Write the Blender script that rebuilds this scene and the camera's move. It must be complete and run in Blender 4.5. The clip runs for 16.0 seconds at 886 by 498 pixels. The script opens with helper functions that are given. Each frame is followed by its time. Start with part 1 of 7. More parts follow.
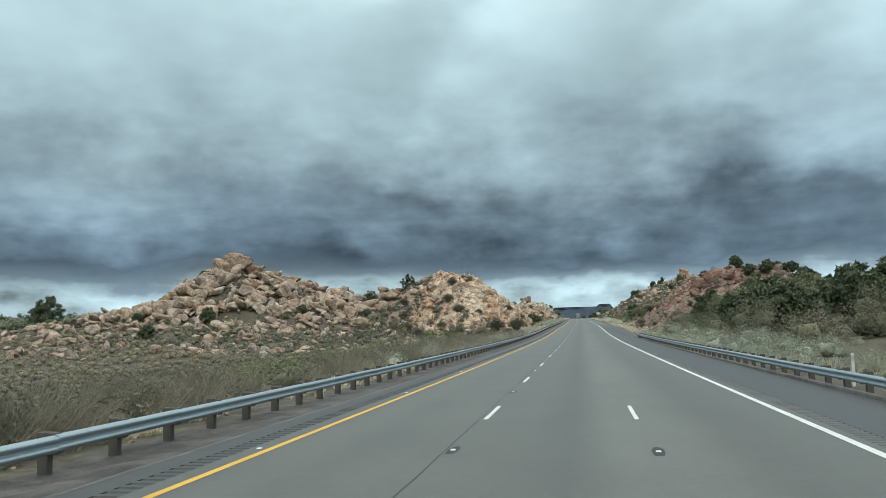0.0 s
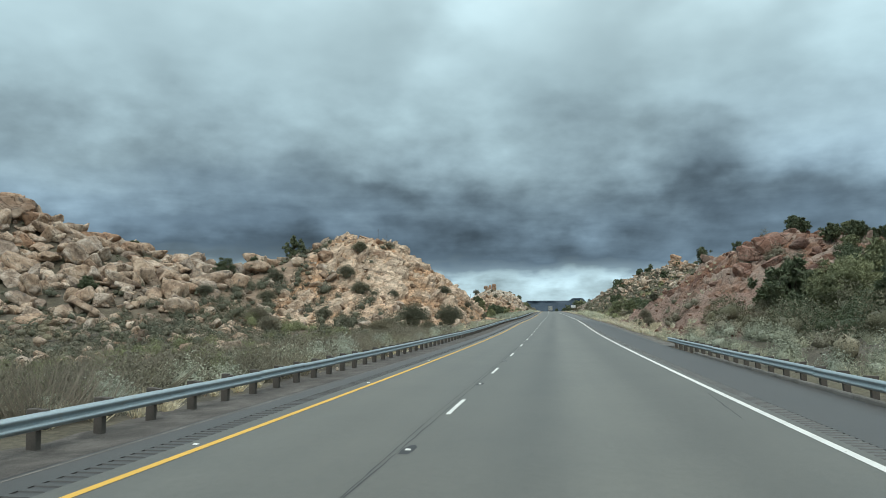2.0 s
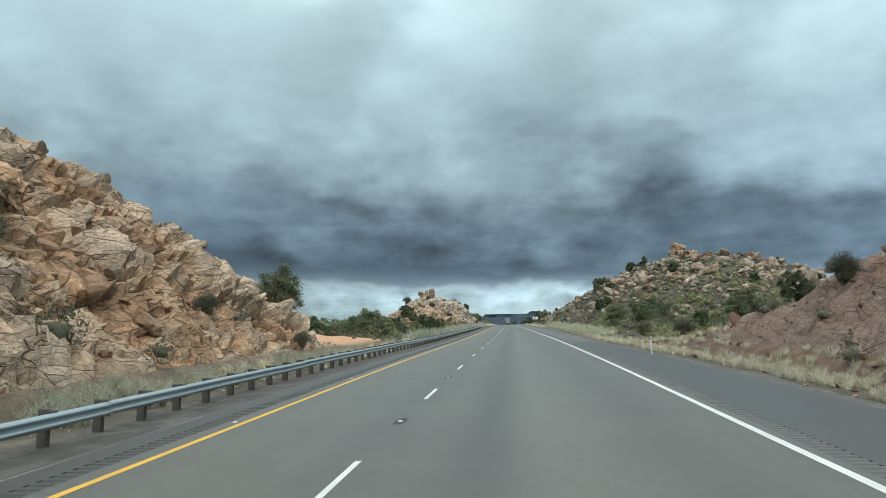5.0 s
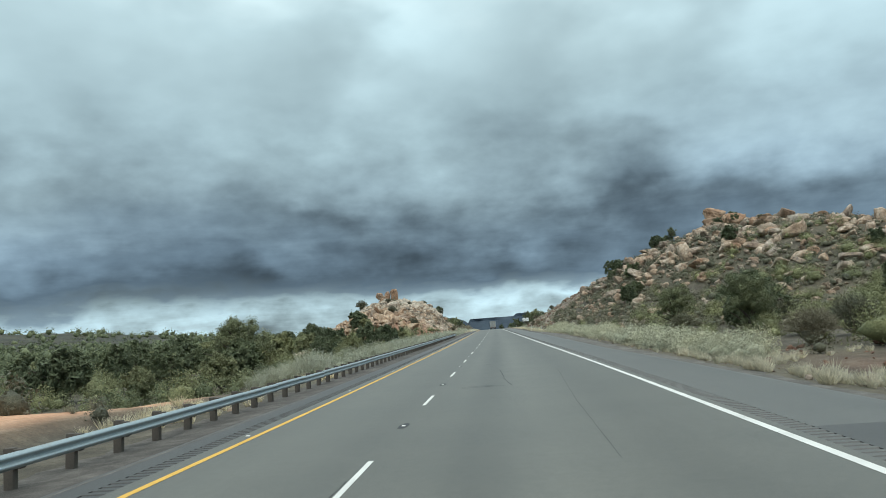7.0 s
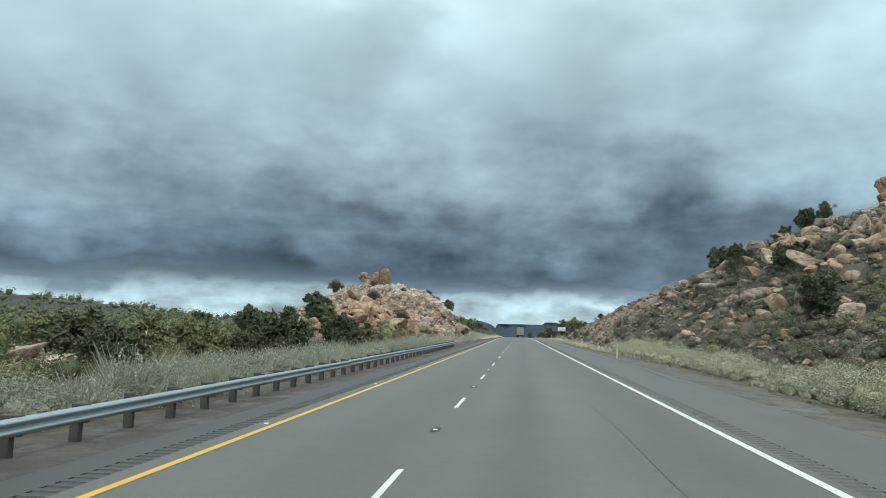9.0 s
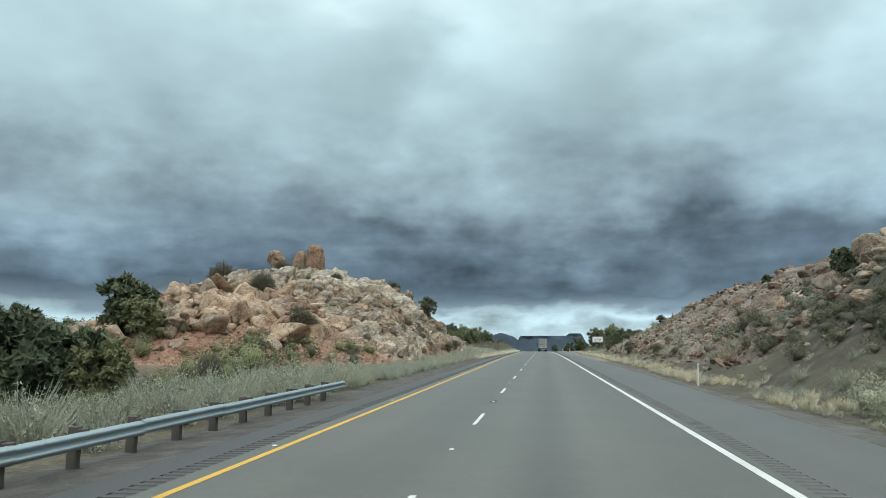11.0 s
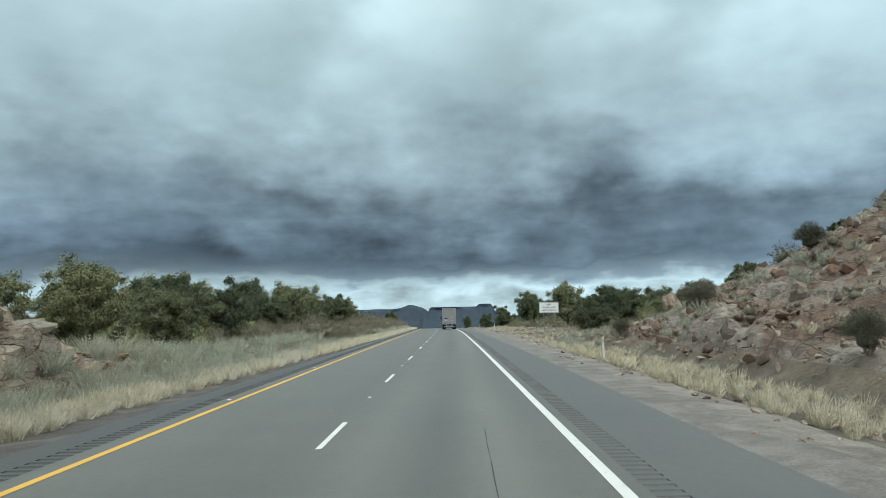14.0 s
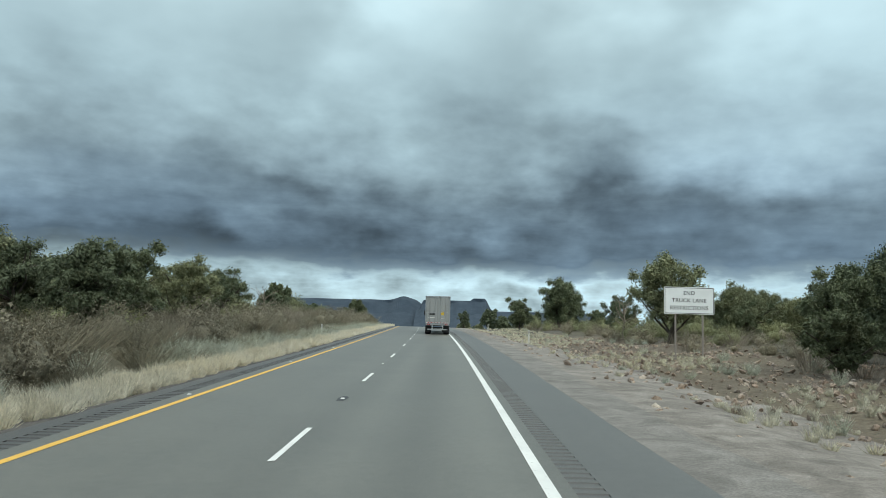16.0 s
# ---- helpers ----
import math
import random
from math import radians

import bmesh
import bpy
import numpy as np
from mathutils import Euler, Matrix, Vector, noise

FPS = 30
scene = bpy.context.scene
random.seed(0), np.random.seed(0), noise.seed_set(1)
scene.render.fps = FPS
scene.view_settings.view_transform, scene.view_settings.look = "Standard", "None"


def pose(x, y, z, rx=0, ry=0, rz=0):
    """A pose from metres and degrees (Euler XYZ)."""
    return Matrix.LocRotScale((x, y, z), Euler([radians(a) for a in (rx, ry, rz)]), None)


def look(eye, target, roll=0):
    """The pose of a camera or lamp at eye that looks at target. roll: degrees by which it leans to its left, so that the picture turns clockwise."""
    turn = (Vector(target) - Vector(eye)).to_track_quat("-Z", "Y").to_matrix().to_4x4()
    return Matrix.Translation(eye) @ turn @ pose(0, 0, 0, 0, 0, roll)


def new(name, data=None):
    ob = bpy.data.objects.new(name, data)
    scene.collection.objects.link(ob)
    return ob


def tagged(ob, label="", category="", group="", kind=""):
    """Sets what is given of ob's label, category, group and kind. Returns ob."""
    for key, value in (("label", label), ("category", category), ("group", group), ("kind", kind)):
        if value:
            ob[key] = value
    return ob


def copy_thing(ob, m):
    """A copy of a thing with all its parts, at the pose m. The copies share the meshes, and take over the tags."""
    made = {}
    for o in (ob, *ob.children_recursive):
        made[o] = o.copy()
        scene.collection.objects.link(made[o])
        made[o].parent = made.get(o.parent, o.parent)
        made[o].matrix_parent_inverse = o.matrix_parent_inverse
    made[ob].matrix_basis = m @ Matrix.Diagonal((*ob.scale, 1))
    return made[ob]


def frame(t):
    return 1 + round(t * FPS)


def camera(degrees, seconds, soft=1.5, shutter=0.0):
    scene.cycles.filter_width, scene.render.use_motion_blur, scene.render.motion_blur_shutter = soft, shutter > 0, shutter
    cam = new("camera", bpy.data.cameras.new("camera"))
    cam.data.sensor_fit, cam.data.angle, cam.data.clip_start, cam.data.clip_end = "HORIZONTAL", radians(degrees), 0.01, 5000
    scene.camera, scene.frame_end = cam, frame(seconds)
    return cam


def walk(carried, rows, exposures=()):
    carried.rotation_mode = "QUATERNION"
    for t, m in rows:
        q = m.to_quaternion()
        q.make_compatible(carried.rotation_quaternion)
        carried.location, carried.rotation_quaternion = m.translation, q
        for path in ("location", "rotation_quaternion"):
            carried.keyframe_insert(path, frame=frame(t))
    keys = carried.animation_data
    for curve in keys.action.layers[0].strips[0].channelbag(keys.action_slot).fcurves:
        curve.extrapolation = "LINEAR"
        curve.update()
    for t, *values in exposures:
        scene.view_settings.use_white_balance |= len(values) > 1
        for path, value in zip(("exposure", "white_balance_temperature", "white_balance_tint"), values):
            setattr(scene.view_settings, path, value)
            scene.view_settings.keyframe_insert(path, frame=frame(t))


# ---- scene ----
cam = camera(63.13, 16.0, 0.7)
walk(cam, [
    (0, pose(2.45, 4.66, 2.22, 95.86, 1.43, 10.81)),
    (0.5, pose(2.42, 20.21, 2.08, 94.66, 2.13, 9.08)),
    (1, pose(2.42, 35.75, 1.94, 93.96, -1.43, 8.85)),
    (1.5, pose(2.40, 51.24, 1.83, 94.97, -1.29, 9.33)),
    (2, pose(2.49, 66.87, 1.73, 95.14, 0.19, 8.72)),
    (2.5, pose(2.52, 82.52, 1.64, 95.28, 1.67, 7.93)),
    (3, pose(2.54, 98.14, 1.60, 95.51, -0.91, 7.19)),
    (3.5, pose(2.59, 113.36, 1.59, 95.41, -1.09, 6.44)),
    (4, pose(2.66, 128.87, 1.61, 95.89, 0.65, 5.42)),
    (6.5, pose(2.68, 205.42, 2.30, 96.47, 1.41, 5.48)),
    (7, pose(2.72, 219.94, 2.41, 96.75, 4.18, 4.40)),
    (7.5, pose(2.56, 235.86, 2.51, 96.82, 1.50, 5.15)),
    (8, pose(2.41, 251.59, 2.63, 96.66, 0.26, 5.68)),
    (8.5, pose(2.36, 267.16, 2.79, 96.47, -1.48, 5.76)),
    (9, pose(2.36, 282.45, 2.96, 96.88, -1.24, 6.50)),
    (11.5, pose(2.22, 359.79, 3.82, 97.96, 0.01, 8.45)),
    (12, pose(2.23, 375.24, 4.00, 98.02, 1.41, 7.31)),
    (12.5, pose(2.28, 390.53, 4.17, 97.38, 0.97, 6.57)),
    (13, pose(2.23, 406.16, 4.35, 96.19, 1.45, 4.82)),
    (13.5, pose(2.19, 421.82, 4.55, 95.74, -1.39, 3.84)),
    (14, pose(2.19, 437.13, 4.73, 95.66, 1.19, 1.32)),
    (14.5, pose(2.08, 452.85, 4.89, 95.40, -0.92, 0.55)),
    (15, pose(2.08, 468.42, 5.01, 95.01, 0.52, 0.19)),
    (15.5, pose(2.02, 484.09, 5.11, 94.58, -0.14, 0.73)),
    (16, pose(1.79, 499.77, 5.19, 95.13, -1.43, 0.78)),
])

# ---- world, sun ----
def nodes_of(tree):
    tree.nodes.clear()
    def add(kind, **values):
        node = tree.nodes.new("ShaderNode" + kind)
        for key, value in values.items():
            if key in ("operation", "blend_type", "data_type", "noise_dimensions", "feature", "sky_type", "sun_disc", "sun_elevation",
                       "sun_rotation", "attribute_name", "use_clamp", "distance", "normalize"):
                setattr(node, key, value)
            else:
                node.inputs[key.replace("_", " ")].default_value = value
        return node
    def join(a, b):
        tree.links.new(a, b)
    return add, join


def arithmetic(add, join, operation, a, b=None, clamp=False):
    node = add("Math", operation=operation, use_clamp=clamp)
    for i, value in enumerate((a, b)):
        if value is None:
            continue
        if isinstance(value, (int, float)):
            node.inputs[i].default_value = value
        else:
            join(value, node.inputs[i])
    return node.outputs[0]


def ramp(add, join, source, stops):
    node = add("ValToRGB")
    els = node.color_ramp.elements
    while len(els) < len(stops):
        els.new(0.5)
    for el, (at, colour) in zip(els, stops):
        el.position = at
        el.color = (*colour, 1) if len(colour) == 3 else colour
    join(source, node.inputs["Fac"])
    return node.outputs["Color"]


def build_world():
    """A heavy overcast: a bright gap low over the horizon, dark cloud bases above it, brighter overhead."""
    world = bpy.data.worlds.new("overcast")
    scene.world = world
    world.use_nodes = True
    add, join = nodes_of(world.node_tree)
    math_ = lambda op, a, b=None, clamp=False: arithmetic(add, join, op, a, b, clamp)
    coord = add("TexCoord")
    split = add("SeparateXYZ")
    join(coord.outputs["Generated"], split.inputs[0])
    x, y, z = split.outputs
    up = math_("MAXIMUM", z, 0.0)
    azimuth = math_("MULTIPLY", math_("ARCTAN2", x, y), 57.2958)
    height_deg = math_("MULTIPLY", math_("ARCSINE", z), 57.2958)
    # heaped cloud, a little wider than high
    ball = add("CombineXYZ")
    join(x, ball.inputs[0])
    join(y, ball.inputs[1])
    join(math_("MULTIPLY", z, 1.75), ball.inputs[2])
    layered = add("CombineXYZ")
    join(x, layered.inputs[0])
    join(y, layered.inputs[1])
    join(math_("MULTIPLY", z, 6.5), layered.inputs[2])
    def cloud(scale, detail, warp, off, rough=0.5, where=ball):
        node = add("TexNoise", noise_dimensions="3D")
        node.inputs["Scale"].default_value = scale
        node.inputs["Detail"].default_value = detail
        node.inputs["Roughness"].default_value = rough
        node.inputs["Distortion"].default_value = warp
        shift = add("VectorMath", operation="ADD")
        join(where.outputs[0], shift.inputs[0])
        shift.inputs[1].default_value = off
        join(shift.outputs[0], node.inputs["Vector"])
        return math_("SUBTRACT", node.outputs["Fac"], 0.5)
    big = cloud(2.6, 2, 0.0, (3.1, 0.4, 0))
    bulk = cloud(6.0, 3, 0.0, (1.6, 4.1, 0.8), 0.45)
    puff = cloud(11.0, 4, 0.0, (2.6, 1.1, 0.3), 0.48)
    wisp = cloud(30.0, 5, 0.0, (0.7, 2.2, 5.0), 0.5)
    scud = cloud(7.0, 6, 0.2, (5.2, 0.9, 1.3), 0.55, layered)
    # the places of the masses are bent by the same cloud noise, so that none has a smooth outline
    az = math_("ADD", azimuth, math_("ADD", math_("MULTIPLY", bulk, 16.0), math_("MULTIPLY", puff, 8.0)))
    el = math_("ADD", height_deg, math_("ADD", math_("MULTIPLY", bulk, 4.0), math_("MULTIPLY", puff, 4.5)))
    masses = None
    # bright openings, then dark bases: azimuth right of ahead, height, half width, half height in degrees, amount
    BRIGHT = ((-39, 21, 8, 5, 0.05), (-6, 24.5, 5, 3, 0.22), (27, 20, 8, 6, 0.34), (-27, 17, 10, 5, -0.06), (12.7, 15, 2.0, 1.4, 0.20), (18.5, 13.4, 6, 2.6, 0.14),
              (-17.5, 7.2, 3.4, 1.1, 0.45), (3.3, 6.7, 2.8, 1.0, 0.42), (-37, 7.8, 7, 2.3, 0.85), (27.5, 5.6, 4, 1.3, 0.50), (-25, 8.6, 4, 1.2, 0.25), (14, 6.2, 3, 0.9, 0.40), (20, 11, 7, 2.4, 0.50), (16, 4.6, 6, 0.8, 0.30), (-28, 6.8, 4, 0.9, 0.35),
              (3, 2.6, 5, 0.6, 0.35), (15, 2.9, 6, 0.7, 0.35), (-30, 2.2, 7, 0.6, 0.2), (29, 11, 8, 4, 0.40))
    DARK = ((-37, 12.2, 7, 1.7, -0.20), (4.5, 17, 4, 6, -0.13), (9, 22, 7, 3, -0.12), (-20, 5.4, 4.5, 1.0, -0.30), (-12.5, 8.8, 6, 1.2, -0.28), (8.1, 8.6, 8, 1.0, -0.22),
            (23.5, 8.2, 6, 1.0, -0.28), (-30, 4.2, 10, 0.9, -0.30), (-8, 4.6, 8, 1.0, -0.22), (-14, 20, 5, 4, -0.07))
    for a0, e0, wa, we, amount in BRIGHT + DARK:
        p = math_("MULTIPLY", math_("SUBTRACT", az, float(a0)), 1 / wa)
        q = math_("MULTIPLY", math_("SUBTRACT", el, float(e0)), 1 / we)
        r2 = math_("ADD", math_("MULTIPLY", p, p), math_("MULTIPLY", q, q))
        lobe = math_("MULTIPLY", math_("EXPONENT", math_("MULTIPLY", r2, -0.8)), amount)
        masses = lobe if masses is None else math_("ADD", masses, lobe)
    low = math_("SUBTRACT", 1.0, math_("MULTIPLY", up, 4.2, True))
    warp1 = math_("MULTIPLY", math_("ADD", math_("MULTIPLY", puff, 0.055), math_("ADD", math_("MULTIPLY", wisp, 0.03), math_("MULTIPLY", scud, 0.045))), math_("ADD", low, 0.35))
    warp2 = math_("MULTIPLY", math_("ADD", math_("MULTIPLY", big, 0.16), math_("MULTIPLY", bulk, 0.12)), math_("MULTIPLY", up, 4.0, True))
    height = math_("ADD", z, math_("ADD", warp1, warp2))
    tone = ramp(add, join, math_("MULTIPLY", height, 1.6, True), [
        (0.0, (0.42, 0.58, 0.64)), (0.045, (0.44, 0.61, 0.67)), (0.080, (0.45, 0.63, 0.70)), (0.103, (0.19, 0.275, 0.335)), (0.135, (0.090, 0.140, 0.188)),
        (0.20, (0.108, 0.162, 0.209)), (0.26, (0.170, 0.247, 0.302)), (0.34, (0.265, 0.372, 0.424)), (0.46, (0.38, 0.528, 0.582)),
        (0.70, (0.51, 0.69, 0.742)), (0.86, (0.76, 0.95, 0.98)), (1.0, (1.15, 1.30, 1.31))])
    heap = math_("SUBTRACT", 1.0, math_("MULTIPLY", up, 2.9, True))
    contrast = math_("ADD", math_("MULTIPLY", math_("ADD", math_("MULTIPLY", puff, 2.1), math_("MULTIPLY", wisp, 1.0)), math_("ADD", math_("MULTIPLY", heap, 0.95), 0.04)), math_("MULTIPLY", bulk, 0.5))
    ragged = math_("SUBTRACT", 1.0, math_("MULTIPLY", up, 5.0, True))
    contrast = math_("ADD", contrast, math_("MULTIPLY", math_("MULTIPLY", scud, ragged), 1.6))
    gain = math_("ADD", math_("ADD", contrast, masses), 1.05)
    clouds = add("MixRGB", blend_type="MULTIPLY")
    clouds.inputs[0].default_value = 1.0
    join(tone, clouds.inputs[1])
    join(math_("MAXIMUM", gain, 0.35), clouds.inputs[2])
    sky = add("TexSky", sky_type="NISHITA", sun_disc=False, sun_elevation=radians(48), sun_rotation=radians(200))
    thin = add("MixRGB", blend_type="MIX")
    thin.inputs[0].default_value = 0.97
    dim = add("MixRGB", blend_type="MULTIPLY")
    dim.inputs[0].default_value = 1.0
    dim.inputs[2].default_value = (0.1, 0.1, 0.1, 1)
    join(sky.outputs[0], dim.inputs[1])
    join(dim.outputs[0], thin.inputs[1])
    join(clouds.outputs[0], thin.inputs[2])
    back = add("Background", Strength=1.0)
    join(thin.outputs[0], back.inputs["Color"])
    out = add("OutputWorld")
    join(back.outputs[0], out.inputs["Surface"])


build_world()
sun = new("sun", bpy.data.lights.new("sun", "SUN"))
sun.data.energy, sun.data.angle, sun.data.color = 1.05, radians(20), (1.0, 0.96, 0.9)
# high behind the clouds, behind the camera and to its right
sun.matrix_world = look((30, -60, 90), (0, 20, 0))

# ---- materials ----
def material(name, rough=0.9, metal=0.0):
    m = bpy.data.materials.new(name)
    m.use_nodes = True
    add, join = nodes_of(m.node_tree)
    shader = add("BsdfPrincipled", Roughness=rough, Metallic=metal)
    out = add("OutputMaterial")
    join(shader.outputs[0], out.inputs["Surface"])
    return m, add, join, shader


def noise_of(add, join, where, scale, detail=4.0, rough=0.55, warp=0.0):
    node = add("TexNoise", Scale=scale, Detail=detail, Roughness=rough, Distortion=warp)
    join(where, node.inputs["Vector"])
    return node.outputs["Fac"]


def blend(add, join, fac, a, b, kind="MIX"):
    node = add("MixRGB", blend_type=kind)
    for i, value in enumerate((fac, a, b)):
        if isinstance(value, (int, float)):
            node.inputs[i].default_value = value
        elif isinstance(value, tuple):
            node.inputs[i].default_value = (*value, 1)
        else:
            join(value, node.inputs[i])
    return node.outputs[0]


def bump(add, join, shader, height, depth, strength=0.6):
    node = add("Bump", Strength=strength, Distance=depth)
    join(height, node.inputs["Height"])
    join(node.outputs[0], shader.inputs["Normal"])


def spread(add, join, source, low, high):
    node = add("MapRange")
    node.inputs["From Min"].default_value = low
    node.inputs["From Max"].default_value = high
    join(source, node.inputs["Value"])
    return node.outputs[0]


def stone_material(name, dark, mid, light, scale=0.8, crack=True, random_tint=True):
    """Weathered granite: patches of two tints, speckle, lichen-grey bloom and dark joints."""
    m, add, join, shader = material(name, 0.92)
    where = add("TexCoord").outputs["Object"]
    patch = noise_of(add, join, where, scale, 5, 0.6, 0.4)
    grain = noise_of(add, join, where, scale * 14, 4, 0.7)
    colour = ramp(add, join, patch, [(0.30, dark), (0.47, mid), (0.66, light)])
    colour = blend(add, join, spread(add, join, grain, 0.3, 0.75), colour, blend(add, join, 1.0, colour, (1.3, 1.28, 1.25), "MULTIPLY"))
    colour = blend(add, join, spread(add, join, noise_of(add, join, where, scale * 5, 5, 0.7), 0.35, 0.6), blend(add, join, 1.0, colour, (0.62, 0.6, 0.58), "MULTIPLY"), colour)
    info = add("ObjectInfo")
    if random_tint:
        tint = ramp(add, join, info.outputs["Random"], [(0, (0.80, 0.78, 0.77)), (0.4, (1.0, 0.97, 0.94)), (0.75, (1.05, 0.9, 0.8)), (1, (1.1, 1.08, 1.03))])
    else:
        tint = ramp(add, join, add("NewGeometry").outputs["Random Per Island"], [(0, (0.72, 0.70, 0.70)), (0.35, (1.0, 0.97, 0.94)), (0.7, (1.05, 0.93, 0.83)), (1, (1.14, 1.11, 1.06))])
    colour = blend(add, join, 1.0, colour, tint, "MULTIPLY")
    cleft = noise_of(add, join, where, scale * 1.5, 5, 0.62, 0.7)
    cleft = arithmetic(add, join, "ABSOLUTE", arithmetic(add, join, "SUBTRACT", cleft, 0.5))
    colour = blend(add, join, spread(add, join, cleft, 0.002, 0.016), blend(add, join, 1.0, colour, (0.34, 0.30, 0.28), "MULTIPLY"), colour)
    stain = noise_of(add, join, where, scale * 2.7, 5, 0.65, 1.0)
    colour = blend(add, join, spread(add, join, stain, 0.56, 0.72), colour, (0.10, 0.095, 0.09))
    if crack:
        cell = add("TexVoronoi", feature="DISTANCE_TO_EDGE", Scale=scale * 0.9)
        warped = add("MixRGB", blend_type="ADD")
        warped.inputs[0].default_value = 0.35
        join(where, warped.inputs[1])
        noise_node = add("TexNoise", Scale=scale * 1.8, Detail=3.0)
        join(where, noise_node.inputs["Vector"])
        join(noise_node.outputs["Color"], warped.inputs[2])
        join(warped.outputs[0], cell.inputs["Vector"])
        joint = spread(add, join, cell.outputs["Distance"], 0.0, 0.018)
        colour = blend(add, join, joint, blend(add, join, 1.0, colour, (0.45, 0.42, 0.40), "MULTIPLY"), colour)
        height = arithmetic(add, join, "ADD", arithmetic(add, join, "MULTIPLY", joint, 0.6), arithmetic(add, join, "MULTIPLY", grain, 0.35))
    else:
        height = arithmetic(add, join, "ADD", arithmetic(add, join, "MULTIPLY", patch, 0.6), arithmetic(add, join, "MULTIPLY", grain, 0.25))
        height = arithmetic(add, join, "ADD", height, arithmetic(add, join, "MULTIPLY", noise_of(add, join, where, scale * 4, 6, 0.65), 0.9))
    join(colour, shader.inputs["Base Color"])
    bump(add, join, shader, height, 0.30, 0.8)
    return m


def asphalt_material(name, base, oil=False):
    m, add, join, shader = material(name, 0.46)
    where = add("TexCoord").outputs["Object"]
    grain = noise_of(add, join, where, 55, 3, 0.7)
    wide = noise_of(add, join, where, 0.35, 4, 0.55)
    split = add("SeparateXYZ")
    join(where, split.inputs[0])
    # long streaks along the way of travel: wheel paths and drip line
    lengthwise = add("CombineXYZ")
    join(split.outputs[0], lengthwise.inputs[0])
    join(arithmetic(add, join, "MULTIPLY", split.outputs[1], 0.004), lengthwise.inputs[1])
    tracks = noise_of(add, join, lengthwise.outputs[0], 0.42, 1.0, 0.4)
    fine_tracks = noise_of(add, join, lengthwise.outputs[0], 3.0, 3, 0.6)
    tone = ramp(add, join, tracks, [(0.30, tuple(c * 0.82 for c in base)), (0.5, base), (0.70, tuple(c * 1.12 for c in base))])
    tone = blend(add, join, spread(add, join, fine_tracks, 0.35, 0.75), tone, blend(add, join, 1.0, tone, (1.05, 1.05, 1.04), "MULTIPLY"))
    tone = blend(add, join, spread(add, join, wide, 0.35, 0.7), tone, blend(add, join, 1.0, tone, (0.86, 0.87, 0.88), "MULTIPLY"))
    if oil:
        # dark drip line down the middle of each lane, paler wheel paths on both sides of it
        across = add("Attribute", attribute_name="across").outputs["Fac"]
        patchy_oil = spread(add, join, noise_of(add, join, where, 0.035, 2, 0.5), 0.25, 0.65)
        for middle, wide_, amount in ((3.2, 2.4, 0.16), (2.05, 0.55, -0.34), (-1.8, 0.6, -0.12), (5.6, 0.8, -0.10), (0.95, 0.4, 0.10), (3.1, 0.4, 0.10)):
            q = arithmetic(add, join, "MULTIPLY", arithmetic(add, join, "SUBTRACT", across, middle), 1 / wide_)
            q = arithmetic(add, join, "EXPONENT", arithmetic(add, join, "MULTIPLY", arithmetic(add, join, "MULTIPLY", q, q), -1.0))
            gain = arithmetic(add, join, "ADD", arithmetic(add, join, "MULTIPLY", arithmetic(add, join, "MULTIPLY", q, patchy_oil), amount), 1.0)
            tone = blend(add, join, 1.0, tone, gain, "MULTIPLY")
    worn = noise_of(add, join, where, 5.0, 5, 0.75)
    tone = blend(add, join, spread(add, join, worn, 0.35, 0.68), blend(add, join, 1.0, tone, (0.88, 0.88, 0.88), "MULTIPLY"), blend(add, join, 1.0, tone, (1.08, 1.08, 1.07), "MULTIPLY"))
    tone = blend(add, join, spread(add, join, grain, 0.25, 0.8), blend(add, join, 1.0, tone, (0.78, 0.78, 0.78), "MULTIPLY"), blend(add, join, 1.0, tone, (1.2, 1.2, 1.18), "MULTIPLY"))
    join(tone, shader.inputs["Base Color"])
    bump(add, join, shader, grain, 0.006, 0.5)
    return m


def paint_material(name, colour, worn):
    m, add, join, shader = material(name, 0.6)
    where = add("TexCoord").outputs["Object"]
    wear = noise_of(add, join, where, 9, 6, 0.75)
    soil = noise_of(add, join, where, 0.8, 4, 0.6)
    tone = blend(add, join, spread(add, join, soil, 0.3, 0.75), colour, tuple(c * 0.8 for c in colour))
    tone = blend(add, join, spread(add, join, wear, 0.60, 0.70), tone, worn)
    join(tone, shader.inputs["Base Color"])
    bump(add, join, shader, wear, 0.003, 0.4)
    return m


def metal_material(name, colour, rough, metal, soil_colour=(0.2, 0.18, 0.15)):
    m, add, join, shader = material(name, rough, metal)
    where = add("TexCoord").outputs["Object"]
    soil = noise_of(add, join, where, 2.2, 5, 0.65)
    fleck = noise_of(add, join, where, 18, 4, 0.7)
    tone = blend(add, join, spread(add, join, fleck, 0.35, 0.7), colour, tuple(c * 0.86 for c in colour))
    tone = blend(add, join, spread(add, join, soil, 0.58, 0.85), tone, soil_colour)
    join(tone, shader.inputs["Base Color"])
    rough_ = blend(add, join, fleck, tuple([rough * 0.8] * 3), tuple([min(1, rough * 1.25)] * 3))
    join(rough_, shader.inputs["Roughness"])
    return m


